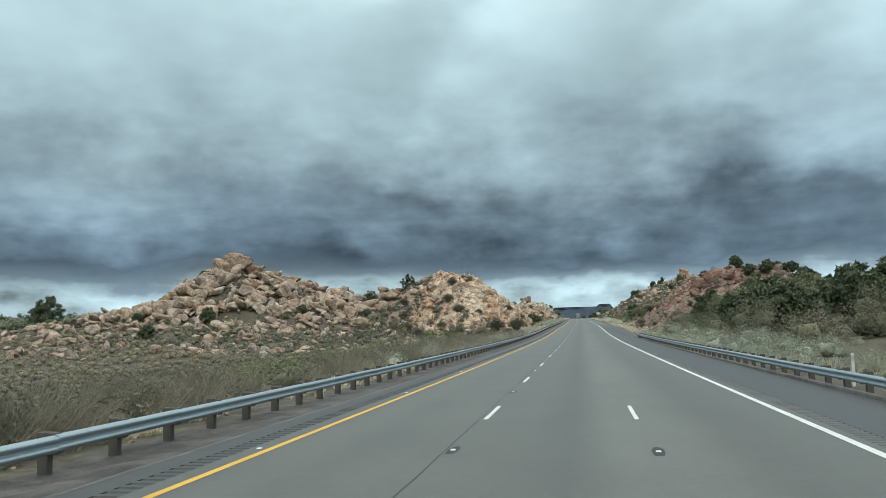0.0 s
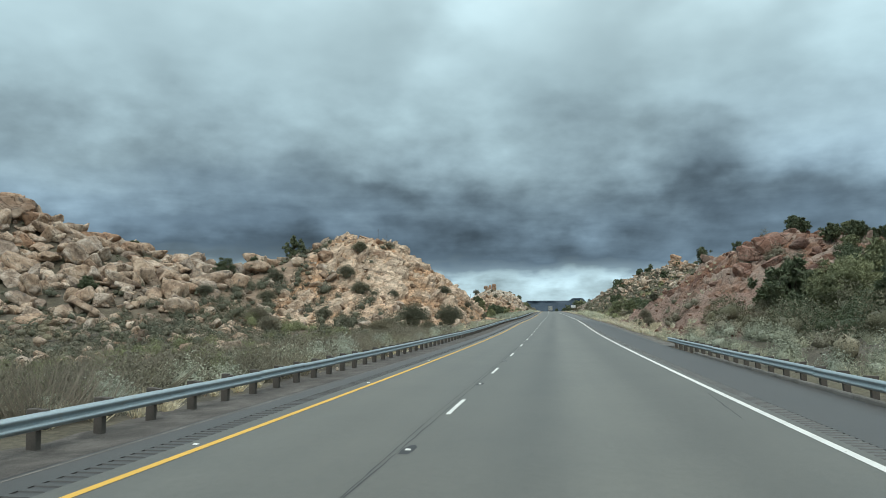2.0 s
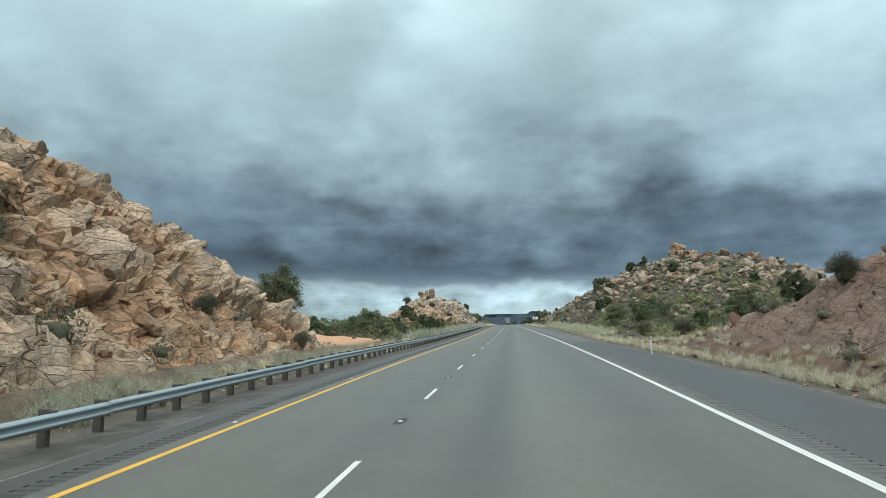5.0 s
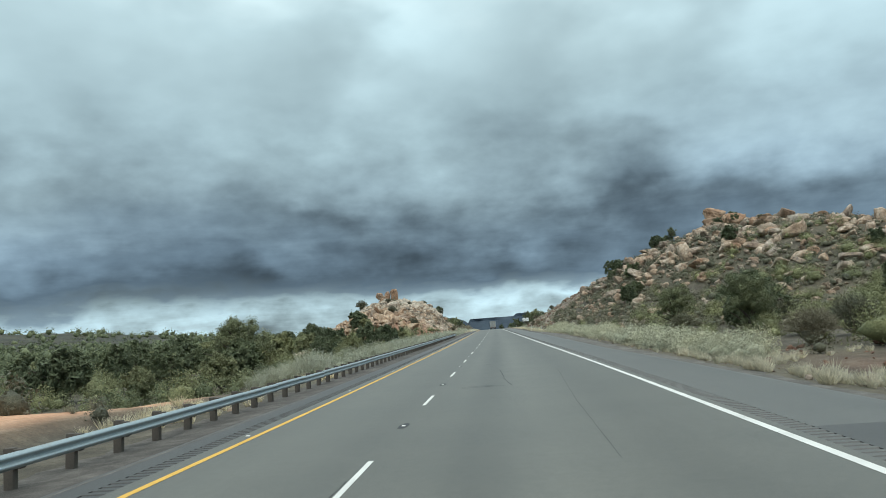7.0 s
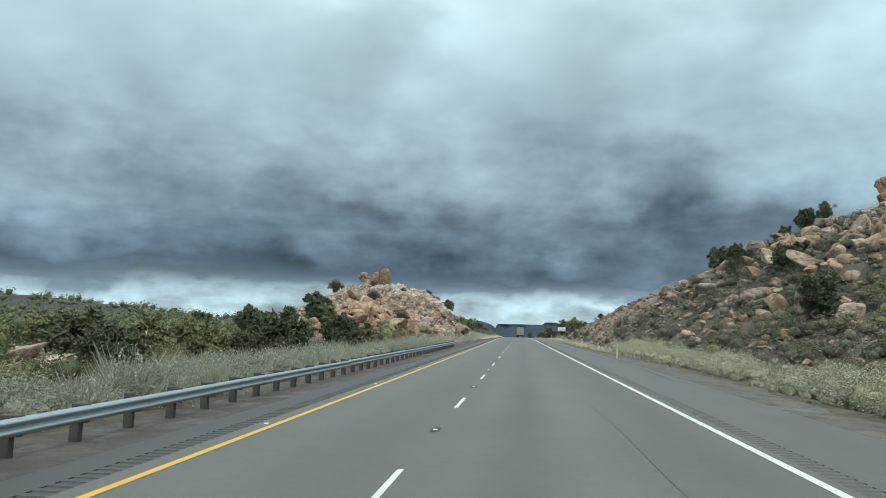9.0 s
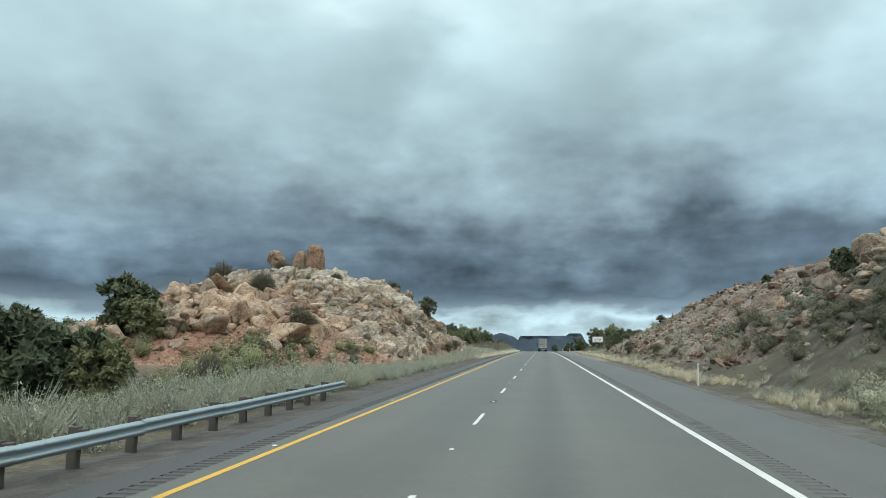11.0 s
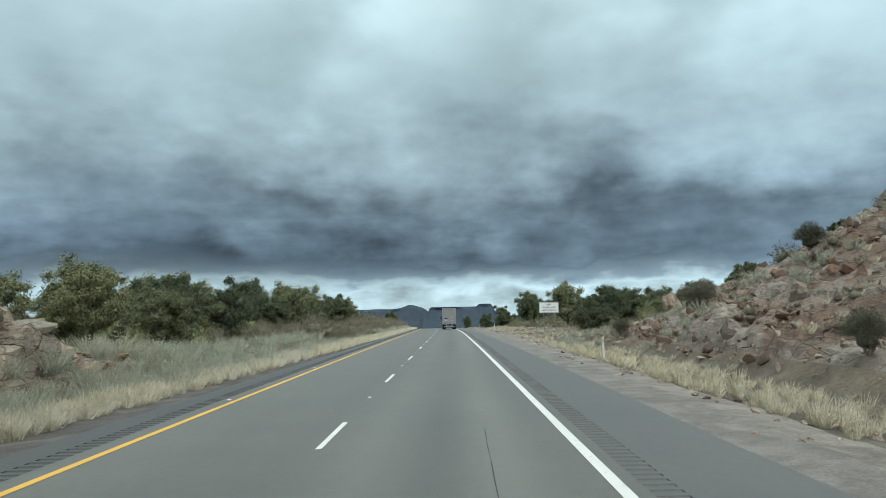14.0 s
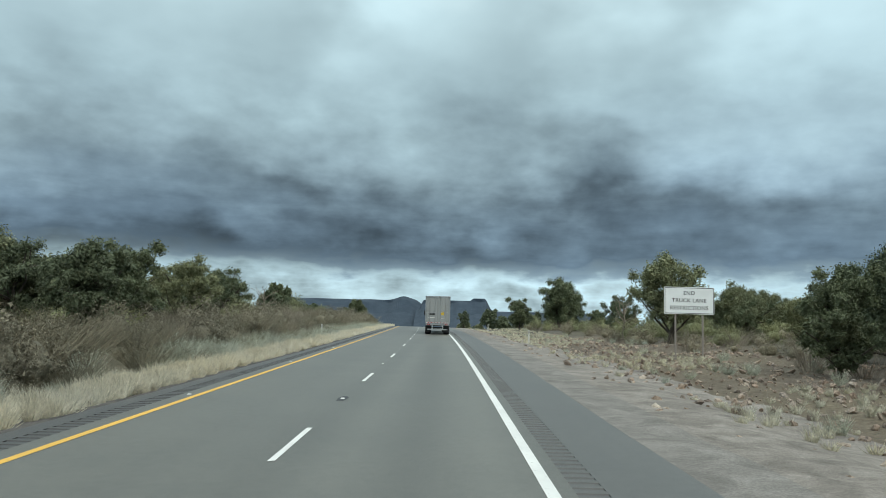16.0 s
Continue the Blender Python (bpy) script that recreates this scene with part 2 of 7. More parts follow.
def plain_material(name, colour, rough=0.7, metal=0.0, change=0.25, scale=6.0):
    m, add, join, shader = material(name, rough, metal)
    where = add("TexCoord").outputs["Object"]
    a = noise_of(add, join, where, scale, 5, 0.6)
    tone = blend(add, join, spread(add, join, a, 0.3, 0.75), tuple(c * (1 - change) for c in colour), tuple(min(1, c * (1 + change)) for c in colour))
    join(tone, shader.inputs["Base Color"])
    return m


def leaf_material(name, dark, light, through_colour=None, by_island=True):
    """Leaves or blades: each its own tint, a little light through them."""
    m, add, join, shader = material(name, 0.75)
    pick = add("NewGeometry").outputs["Random Per Island"]
    info = add("ObjectInfo").outputs["Random"]
    tone = ramp(add, join, pick, [(0.0, tuple(0.75 * a + 0.25 * b for a, b in zip(dark, light))), (0.85, tuple(0.6 * a + 0.4 * b for a, b in zip(dark, light))), (1.0, light)])
    tone = blend(add, join, 1.0, tone, ramp(add, join, info, [(0, (0.75, 0.78, 0.75)), (0.5, (1, 1, 1)), (1, (1.10, 1.06, 0.97))]), "MULTIPLY")
    where = add("TexCoord").outputs["Object"]
    drift = noise_of(add, join, where, 0.22, 3, 0.6)
    tone = blend(add, join, spread(add, join, drift, 0.3, 0.75), tone, blend(add, join, 1.0, tone, (1.15, 1.08, 0.95), "MULTIPLY"))
    fuzz = noise_of(add, join, where, 9.0, 5, 0.8)
    tone = blend(add, join, spread(add, join, fuzz, 0.32, 0.70), blend(add, join, 1.0, tone, (0.50, 0.50, 0.48), "MULTIPLY"), blend(add, join, 1.0, tone, (1.25, 1.24, 1.2), "MULTIPLY"))
    join(tone, shader.inputs["Base Color"])
    bump(add, join, shader, fuzz, 0.10, 0.9)
    return m


def ground_material():
    """Decomposed granite soil with litter; red and orange cut banks; rock where the slope is steep."""
    m, add, join, shader = material("granite_soil", 0.95)
    geo = add("NewGeometry")
    where = add("TexCoord").outputs["Object"]
    wide = noise_of(add, join, where, 0.06, 5, 0.6)
    mid = noise_of(add, join, where, 0.7, 5, 0.65)
    small = noise_of(add, join, where, 6, 5, 0.7)
    soil = ramp(add, join, mid, [(0.3, (0.052, 0.046, 0.034)), (0.5, (0.092, 0.080, 0.060)), (0.7, (0.19, 0.168, 0.130))])
    straw = ramp(add, join, small, [(0.3, (0.062, 0.056, 0.036)), (0.7, (0.19, 0.168, 0.112))])
    tone = blend(add, join, spread(add, join, wide, 0.42, 0.62), soil, straw)
    red = add("Attribute", attribute_name="red_earth").outputs["Fac"]
    redsoil = ramp(add, join, mid, [(0.28, (0.105, 0.05, 0.034)), (0.5, (0.19, 0.105, 0.072)), (0.72, (0.28, 0.19, 0.145))])
    tone = blend(add, join, red, tone, redsoil)
    orange = add("Attribute", attribute_name="orange_earth").outputs["Fac"]
    tone = blend(add, join, orange, tone, ramp(add, join, mid, [(0.3, (0.60, 0.31, 0.175)), (0.7, (0.74, 0.45, 0.29))]))
    rock = add("Attribute", attribute_name="bare_rock").outputs["Fac"]
    layer = noise_of(add, join, where, 0.35, 6, 0.65, 1.2)
    rocktone = ramp(add, join, layer, [(0.3, (0.16, 0.13, 0.11)), (0.43, (0.34, 0.25, 0.185)), (0.55, (0.42, 0.30, 0.21)), (0.7, (0.50, 0.43, 0.36))])
    cell = add("TexVoronoi", feature="DISTANCE_TO_EDGE", Scale=0.9)
    noise_node = add("TexNoise", Scale=1.2, Detail=4.0)
    join(where, noise_node.inputs["Vector"])
    warped = add("MixRGB", blend_type="ADD")
    warped.inputs[0].default_value = 0.8
    join(where, warped.inputs[1])
    join(noise_node.outputs["Color"], warped.inputs[2])
    join(warped.outputs[0], cell.inputs["Vector"])
    joint = spread(add, join, cell.outputs["Distance"], 0.0, 0.06)
    rocktone = blend(add, join, joint, blend(add, join, 1.0, rocktone, (0.85, 0.82, 0.8), "MULTIPLY"), rocktone)
    tone = blend(add, join, rock, tone, rocktone)
    tone = blend(add, join, spread(add, join, small, 0.3, 0.75), blend(add, join, 1.0, tone, (0.72, 0.72, 0.72), "MULTIPLY"), blend(add, join, 1.0, tone, (1.18, 1.17, 1.15), "MULTIPLY"))
    wood = add("Attribute", attribute_name="far_woods").outputs["Fac"]
    tone = blend(add, join, wood, tone, ramp(add, join, noise_of(add, join, where, 0.05, 6, 0.7), [(0.35, (0.018, 0.028, 0.026)), (0.6, (0.035, 0.048, 0.04)), (0.75, (0.06, 0.065, 0.05))]))
    join(tone, shader.inputs["Base Color"])
    height = arithmetic(add, join, "ADD", arithmetic(add, join, "MULTIPLY", mid, 0.7), arithmetic(add, join, "MULTIPLY", small, 0.4))
    height = arithmetic(add, join, "ADD", height, arithmetic(add, join, "MULTIPLY", arithmetic(add, join, "MULTIPLY", joint, rock), 0.7))
    bump(add, join, shader, height, 0.22, 0.8)
    return m


GROUND = ground_material()
ASPHALT = asphalt_material("worn_asphalt", (0.124, 0.121, 0.104), True)
SHOULDER = asphalt_material("shoulder_asphalt", (0.060, 0.056, 0.053))
SHOULDER_R = asphalt_material("worn_shoulder_asphalt", (0.110, 0.107, 0.098))
# rumble grooves darker than their shoulder: the shade inside them is put into the colour
GROOVE = asphalt_material("groove_asphalt", (0.095, 0.092, 0.087))
GROOVE_SHADED = asphalt_material("dark_groove_asphalt", (0.040, 0.038, 0.036))


def gravel_material(name, dark, mid, light):
    """Loose gravel with darker fines in patches."""
    m, add, join, shader = material(name, 0.95)
    where = add("TexCoord").outputs["Object"]
    patch = noise_of(add, join, where, 0.9, 6, 0.7, 0.6)
    grain = noise_of(add, join, where, 22, 4, 0.8)
    tone = ramp(add, join, patch, [(0.32, dark), (0.48, mid), (0.68, light)])
    tone = blend(add, join, spread(add, join, grain, 0.3, 0.72), blend(add, join, 1.0, tone, (0.6, 0.59, 0.58), "MULTIPLY"), blend(add, join, 1.0, tone, (1.25, 1.23, 1.2), "MULTIPLY"))
    join(tone, shader.inputs["Base Color"])
    bump(add, join, shader, grain, 0.03, 0.8)
    return m


GRAVEL = gravel_material("pale_gravel", (0.15, 0.140, 0.127), (0.215, 0.202, 0.185), (0.30, 0.283, 0.26))
DARK_GRAVEL = gravel_material("dark_gravel", (0.060, 0.055, 0.050), (0.098, 0.090, 0.082), (0.18, 0.167, 0.152))
GREY_GRAVEL = gravel_material("grey_gravel", (0.088, 0.083, 0.077), (0.135, 0.129, 0.120), (0.21, 0.20, 0.188))
DIRT = gravel_material("pinkish_dirt", (0.15, 0.134, 0.117), (0.235, 0.212, 0.187), (0.36, 0.33, 0.295))
WHITE_PAINT = paint_material("white_road_paint", (0.78, 0.78, 0.74), (0.30, 0.29, 0.27))
YELLOW_PAINT = paint_material("yellow_road_paint", (0.80, 0.46, 0.06), (0.42, 0.28, 0.10))
GALVANISED = metal_material("galvanised_steel", (0.40, 0.47, 0.50), 0.45, 0.8, (0.33, 0.32, 0.29))
POST_STEEL = metal_material("weathered_post", (0.10, 0.088, 0.075), 0.85, 0.0, (0.06, 0.05, 0.045))
TAR = plain_material("tar_seal", (0.022, 0.022, 0.024), 0.55, 0, 0.3, 3)
ROCK_WARM = stone_material("warm_granite", (0.21, 0.138, 0.095), (0.37, 0.265, 0.19), (0.52, 0.435, 0.35), 0.45, False)
ROCK_FIELD = stone_material("field_granite", (0.17, 0.130, 0.102), (0.38, 0.302, 0.232), (0.58, 0.52, 0.445), 0.45, False, False)


def block_material(name, tints):
    """Broken rock of mixed colours: each block its own tint, with grain, stains and rough relief."""
    m, add, join, shader = material(name, 0.95)
    where = add("TexCoord").outputs["Object"]
    pick = add("NewGeometry").outputs["Random Per Island"]
    tone = ramp(add, join, arithmetic(add, join, "ADD", arithmetic(add, join, "MULTIPLY", pick, 0.8), arithmetic(add, join, "MULTIPLY", noise_of(add, join, where, 0.16, 3, 0.6), 0.25)), tints)
    grain = noise_of(add, join, where, 6.0, 6, 0.75)
    stain = noise_of(add, join, where, 1.4, 5, 0.7, 0.8)
    tone = blend(add, join, spread(add, join, grain, 0.3, 0.72), blend(add, join, 1.0, tone, (0.55, 0.54, 0.53), "MULTIPLY"), blend(add, join, 1.0, tone, (1.2, 1.18, 1.15), "MULTIPLY"))
    tone = blend(add, join, spread(add, join, stain, 0.52, 0.70), tone, blend(add, join, 1.0, tone, (0.48, 0.45, 0.43), "MULTIPLY"))
    join(tone, shader.inputs["Base Color"])
    bump(add, join, shader, grain, 0.09, 0.8)
    return m


BLOCK_TAN = block_material("tan_blocks", [(0.05, (0.18, 0.125, 0.09)), (0.25, (0.36, 0.225, 0.14)), (0.45, (0.44, 0.275, 0.165)), (0.65, (0.48, 0.35, 0.245)), (0.85, (0.52, 0.45, 0.36)), (1.0, (0.57, 0.52, 0.45))])
BLOCK_GREY = block_material("grey_tan_blocks", [(0.05, (0.12, 0.10, 0.083)), (0.25, (0.26, 0.20, 0.15)), (0.45, (0.38, 0.265, 0.17)), (0.62, (0.34, 0.295, 0.225)), (0.82, (0.46, 0.38, 0.29)), (1.0, (0.54, 0.49, 0.42))])
BLOCK_RED = block_material("red_brown_blocks", [(0.05, (0.10, 0.055, 0.04)), (0.3, (0.19, 0.10, 0.07)), (0.55, (0.26, 0.15, 0.105)), (0.8, (0.31, 0.215, 0.17)), (1.0, (0.38, 0.31, 0.27))])
BLOCK_BROWN = block_material("brown_grey_blocks", [(0.05, (0.09, 0.072, 0.06)), (0.3, (0.18, 0.135, 0.108)), (0.55, (0.30, 0.195, 0.135)), (0.8, (0.31, 0.245, 0.20)), (1.0, (0.46, 0.41, 0.36))])
ROCK_TOWER = stone_material("orange_granite", (0.25, 0.155, 0.10), (0.41, 0.265, 0.175), (0.52, 0.39, 0.29), 0.7, False)
JUNIPER = leaf_material("juniper_leaf", (0.074, 0.104, 0.062), (0.220, 0.265, 0.158))
OAK = leaf_material("scrub_oak_leaf", (0.150, 0.176, 0.098), (0.385, 0.420, 0.245))
BRUSH = leaf_material("brown_brush_leaf", (0.156, 0.148, 0.114), (0.385, 0.365, 0.288))
SAGE = leaf_material("sage_leaf", (0.40, 0.435, 0.365), (0.68, 0.715, 0.63))
ROCK_KNOLL = stone_material("knoll_granite", (0.20, 0.145, 0.106), (0.44, 0.332, 0.242), (0.62, 0.54, 0.44), 0.45, False, False)
SCRUB = leaf_material("grey_scrub_leaf", (0.100, 0.106, 0.076), (0.265, 0.272, 0.205))
STRAW = leaf_material("straw_blade", (0.70, 0.665, 0.545), (0.92, 0.89, 0.775))
BARK = plain_material("grey_bark", (0.09, 0.075, 0.06), 0.95, 0, 0.4, 9)
TWIG = plain_material("bleached_twig", (0.25, 0.215, 0.165), 0.9, 0, 0.3, 9)

# ---- the plan: u across the road from the dashed lane line, s along it ----
STEP = 50.0
ROAD_X = [0, 0, 0, 0.05, 0.15, 0.28, 0.4, 0.23, 0, -0.26, -0.7, -1.45, -3, -5.4, -8.4, -12, -16, -20, -24, -28, -32]
ROAD_Z = [0, -0.42, -0.66, -0.55, -0, 0.36, 0.9, 1.45, 2.02, 2.6, 2.93, 3.04, 2.9, 2.4, 1, -1.6, -5, -9, -13, -17, -21]
EDGE_LINE = [7.3, 7.3, 7.3, 7.3, 7.3, 7.3, 6.35, 5.67, 5.03, 4.38, 3.95, 3.7, 3.66, 3.66, 3.66, 3.66, 3.66, 3.66, 3.66, 3.66, 3.66]


def along(values, s):
    """A smooth curve through the values, one each 50 m; straight on past the ends."""
    top = len(values) - 1
    if s < 0:
        return values[0] + (values[1] - values[0]) * s / STEP * 0.3
    if s >= top * STEP:
        return values[top] + (values[top] - values[top - 1]) * (s / STEP - top)
    i = int(s // STEP)
    q = s / STEP - i
    def tilt(j):
        a, b = max(j - 1, 0), min(j + 1, top)
        return (values[b] - values[a]) / (b - a)
    return ((2 * q**3 - 3 * q * q + 1) * values[i] + (q**3 - 2 * q * q + q) * tilt(i)
            + (3 * q * q - 2 * q**3) * values[i + 1] + (q**3 - q * q) * tilt(i + 1))


def road_x(s):
    if s > 1000:
        return -32.0
    return along(ROAD_X, s)


def road_z(s):
    if s > 1000:
        return -21.0 - 40.0 * (1 - math.exp(-(s - 1000) / 500.0))
    return along(ROAD_Z, s)


def edge_line(s):
    return along(EDGE_LINE, min(max(s, 0), 999))


def piecewise(points, s):
    if s <= points[0][0]:
        return points[0][1]
    for (a, va), (b, vb) in zip(points, points[1:]):
        if s <= b:
            q = (s - a) / (b - a)
            return va + (vb - va) * q
    return points[-1][1]


def paved_left(s):
    return piecewise([(0, -5.25), (440, -5.3), (515, -4.95)], s)


def paved_right(s):
    return piecewise([(60, 10.5), (125, 10.6), (150, 11.2), (200, 11.2), (252, 10.7), (275, 9.95), (300, 9.7), (335, 9.5), (390, 8.65), (410, 8.2), (450, 6.9), (480, 6.5), (515, 6.0), (560, 5.9)], s)


def bench_left(s):
    """Where the level strip beside the pavement ends."""
    return piecewise([(370, -6.75), (400, -6.7), (440, -6.4), (470, -5.7), (515, -5.0)], s)


def bench_right(s):
    return piecewise([(120, 11.6), (200, 11.8), (240, 11.2), (290, 11.3), (335, 11.9), (380, 9.4), (410, 9.2), (435, 8.7), (470, 8.3), (520, 8.4)], s)


def place(u, s, dz=0.0):
    return Vector((u + road_x(s), s, road_z(s) + dz))

# ---- the land ----
def mesh_object(name, verts, faces, mat, parent=None):
    mesh = bpy.data.meshes.new(name)
    mesh.from_pydata(verts, [], faces)
    mesh.materials.append(mat)
    mesh.update()
    ob = new(name, mesh)
    if parent:
        ob.parent = parent
    return ob


def bell(u, s, cu, cs, ru, rs, sharp=1.0):
    d = ((u - cu) / ru) ** 2 + ((s - cs) / rs) ** 2
    return math.exp(-1.1 * d**sharp) if d < 9 else 0.0


def mound(u, s, cu, cs, ru, rs_near, rs_far, sharp=1.0):
    return bell(u, s, cu, cs, ru, rs_near if s < cs else rs_far, sharp)


def hills_left(u, s):
    h = 7.6 * mound(u, s, -72, 165, 34, 42, 50)
    h += 8.0 * bell(u, s, -78, 162, 12, 13, 1.2)
    h += 3.5 * bell(u, s, -62, 172, 9, 14)
    h += 3.5 * bell(u, s, -120, 160, 45, 40)
    h += 11.5 * mound(u, s, -27.5, 192, 14.5, 24, 26, 1.3)
    h += 5.0 * bell(u, s, -42, 185, 14, 26)
    h += 10.3 * mound(u, s, -29, 428, 17 if u > -29 else 13.5, 27, 29, 1.3)
    h += 0.6 * bell(u, s, -48, 412, 14, 20)
    h += 4.6 * bell(u, s, -18, 450, 8, 13)
    h += 1.5 * bell(u, s, -21, 238, 9, 13)
    h += 2.3 * bell(u, s, -33, 323, 7, 7)
    h += 20.0 * bell(u, s, -330, 650, 200, 190)
    h += 10.0 * bell(u, s, -260, 240, 120, 90)
    return h


def hills_right(u, s):
    h = 12.6 * mound(u, s, 38, 178, 21, 30, 42, 1.2)
    h += 5.0 * bell(u, s, 60, 95, 34, 60)
    h += 17.5 * mound(u, s, 58, 385, 37, 72, 60, 1.6)
    h += 12.5 * bell(u, s, 50, 462, 24, 34, 1.2)
    h += 1.5 * bell(u, s, 56, 380, 10, 12)
    h += 4.4 * bell(u, s, 30, 480, 14, 18)
    h += 9.0 * bell(u, s, 150, 560, 70, 120)
    return h


def rough_noise(u, s):
    p = Vector((u * 0.11, s * 0.11, 3.0))
    n = noise.noise(p) + 0.5 * noise.noise(p * 2.1) + 0.28 * noise.noise(p * 4.7)
    return n


def ledges(u, s):
    """Broken, stepped rock of the cut banks."""
    p = Vector((u * 0.28, s * 0.28, 9.0))
    a = noise.noise(p) + 0.6 * abs(noise.noise(p * 2.3)) + 0.35 * abs(noise.noise(p * 5.3))
    return a


def smooth(a, b, v):
    q = min(1.0, max(0.0, (v - a) / (b - a)))
    return q * q * (3 - 2 * q)


def land(u, s):
    """Height of the ground over the road's own level."""
    edge_l, edge_r = bench_left(s), bench_right(s)
    if edge_l - 0.3 < u < edge_r + 0.3:
        return -0.10
    if u < 0:
        d = edge_l - 0.3 - u
        low = piecewise([(0, 1.6), (140, 1.2), (165, 0.2), (235, 0.4), (262, 1.6), (375, 1.4), (400, 0.3), (450, 0.2), (480, 0.4)], s)
        base = -0.10 - low * smooth(0.5, 16, d) - 0.02 * min(d, 60) * (1 if low > 1 else 0.3)
        hill = hills_left(u, s)
        slope = 1.06
        toe = 3.2
        limit = max(0.0, (d - toe)) * slope
    else:
        d = u - edge_r - 0.3
        base = -0.10 - 0.25 * smooth(0.2, 2.0, d) + 0.012 * min(d, 60)
        hill = hills_right(u, s)
        slope = piecewise([(240, 0.80), (300, 0.75), (420, 0.70), (445, 0.78), (494, 0.80), (510, 0.6)], s)
        toe = piecewise([(120, 3.0), (260, 3.0), (300, 2.6), (370, 4.2), (480, 4.4)], s)
        limit = max(0.0, (d - toe)) * slope
    near = smooth(1.0, 12.0, d)
    steep = smooth(-3.0, 2.0, hill - limit)
    body = min(hill, limit)
    body += steep * smooth(0.3, 3.0, body) * (ledges(u, s) - 0.35) * 0.95
    far = smooth(60, 400, d)
    body += rough_noise(u, s) * near * (0.45 + 0.5 * min(1, hill / 8.0) + 1.6 * far)
    if s > 650:
        body *= 1 - 0.6 * smooth(650, 1000, s)
    return base + body


def ground_z(u, s):
    return road_z(s) + land(u, s)


def spaced(marks):
    """Values from mark to mark, each stretch with its own step."""
    values = []
    for (a, step), (b, _) in zip(marks, marks[1:]):
        n = max(1, round((b - a) / step))
        values += [a + (b - a) * i / n for i in range(n)]
    return values + [marks[-1][0]]


def under_cut(u, s, z):
    """How far the soil lies below the broken rock of the four cuts."""
    q = 0.0
    for u0, u1, s0, s1, full, fade in ((-40, -9.2, 143, 225, 2.0, (-31, -39)), (-40, -9.0, 388, 478, 1.8, (-31, -39)), (13.5, 48, 132, 262, 2.0, (40, 47)), (12.5, 46, 392, 520, 1.6, (38, 45))):
        if u0 < u < u1 and s0 < s < s1:
            edge = 1 - smooth(min(abs(fade[0]), abs(fade[1])), max(abs(fade[0]), abs(fade[1])), abs(u))
            q = max(q, smooth(0.25, full, z) * edge * smooth(s0, s0 + 8, s) * (1 - smooth(s1 - 8, s1, s)))
    return 1.15 * q


def build_land():
    us = spaced([(-4700, 900), (-2000, 300), (-800, 60), (-320, 12), (-140, 3), (-100, 1.6), (-55, 0.8), (-8, 0.6), (-4, 3.5), (8, 0.6), (34, 0.8),
                 (70, 1.6), (120, 4), (240, 20), (500, 70), (1000, 300), (2500, 900), (4700, 900)])
    ss = spaced([(-900, 200), (-120, 20), (-20, 2.5), (90, 1.1), (260, 1.6), (330, 1.1), (500, 1.4), (570, 3), (720, 10), (1000, 60), (1800, 250), (4900, 900)])
    verts, red, orange, rock, woods = [], [], [], [], []
    for s in ss:
        x0, z0 = road_x(s), road_z(s)
        for u in us:
            t = land(u, s)
            verts.append((u + x0, s, z0 + t - under_cut(u, s, t)))
            n = noise.noise(Vector((u * 0.13, s * 0.13, 5)))
            red.append(smooth(13, 17, u) * smooth(124, 142, s + 8 * n) * (1 - smooth(236, 262, s + 10 * n)) * (1 - smooth(30, 46, u + 10 * n))
                       + 0.55 * smooth(12.5, 16, u) * smooth(395, 430, s + 20 * n) * (1 - smooth(500, 530, s)) * smooth(-0.2, 0.3, n))
            orange.append(0.05 * smooth(9.5, 11, u) * (1 - smooth(19, 26, u + 3 * n)) * smooth(478, 500, s) * (1 - smooth(560, 600, s)) + smooth(10.5, 13.5, -u) * smooth(-0.2, 0.1, 1 - ((u + 23) / 19) ** 2 - ((s - 238) / 21) ** 2 + 0.5 * n))
            left_rock = smooth(9.5, 12, -u) * (1 - smooth(40, 60, -u)) * max(smooth(140, 158, s) * (1 - smooth(216, 228, s)), smooth(388, 402, s) * (1 - smooth(458, 474, s)))
            rock.append(min(1, left_rock * (0.75 + 0.5 * n)) + 0.3 * smooth(12, 16, u) * smooth(395, 430, s) * (1 - smooth(490, 515, s)))
            woods.append(max(smooth(700, 1100, max(abs(u) * 1.3, s)), (0.55 + 0.5 * n) * smooth(60, 110, -u + 25 * n) * smooth(205, 300, s + 40 * n)))
    w = len(us)
    faces = [(j * w + i, j * w + i + 1, (j + 1) * w + i + 1, (j + 1) * w + i) for j in range(len(ss) - 1) for i in range(w - 1)]
    ob = mesh_object("ground", verts, faces, GROUND)
    for key, values in (("red_earth", red), ("orange_earth", orange), ("bare_rock", rock), ("far_woods", woods)):
        ob.data.attributes.new(key, "FLOAT", "POINT").data.foreach_set("value", [min(1, max(0, v)) for v in values])
    ob.data.polygons.foreach_set("use_smooth", [True] * len(faces))
    tagged(ob, "rolling granite soil with red cut banks and dry litter", "ground", kind="structure")


build_land()


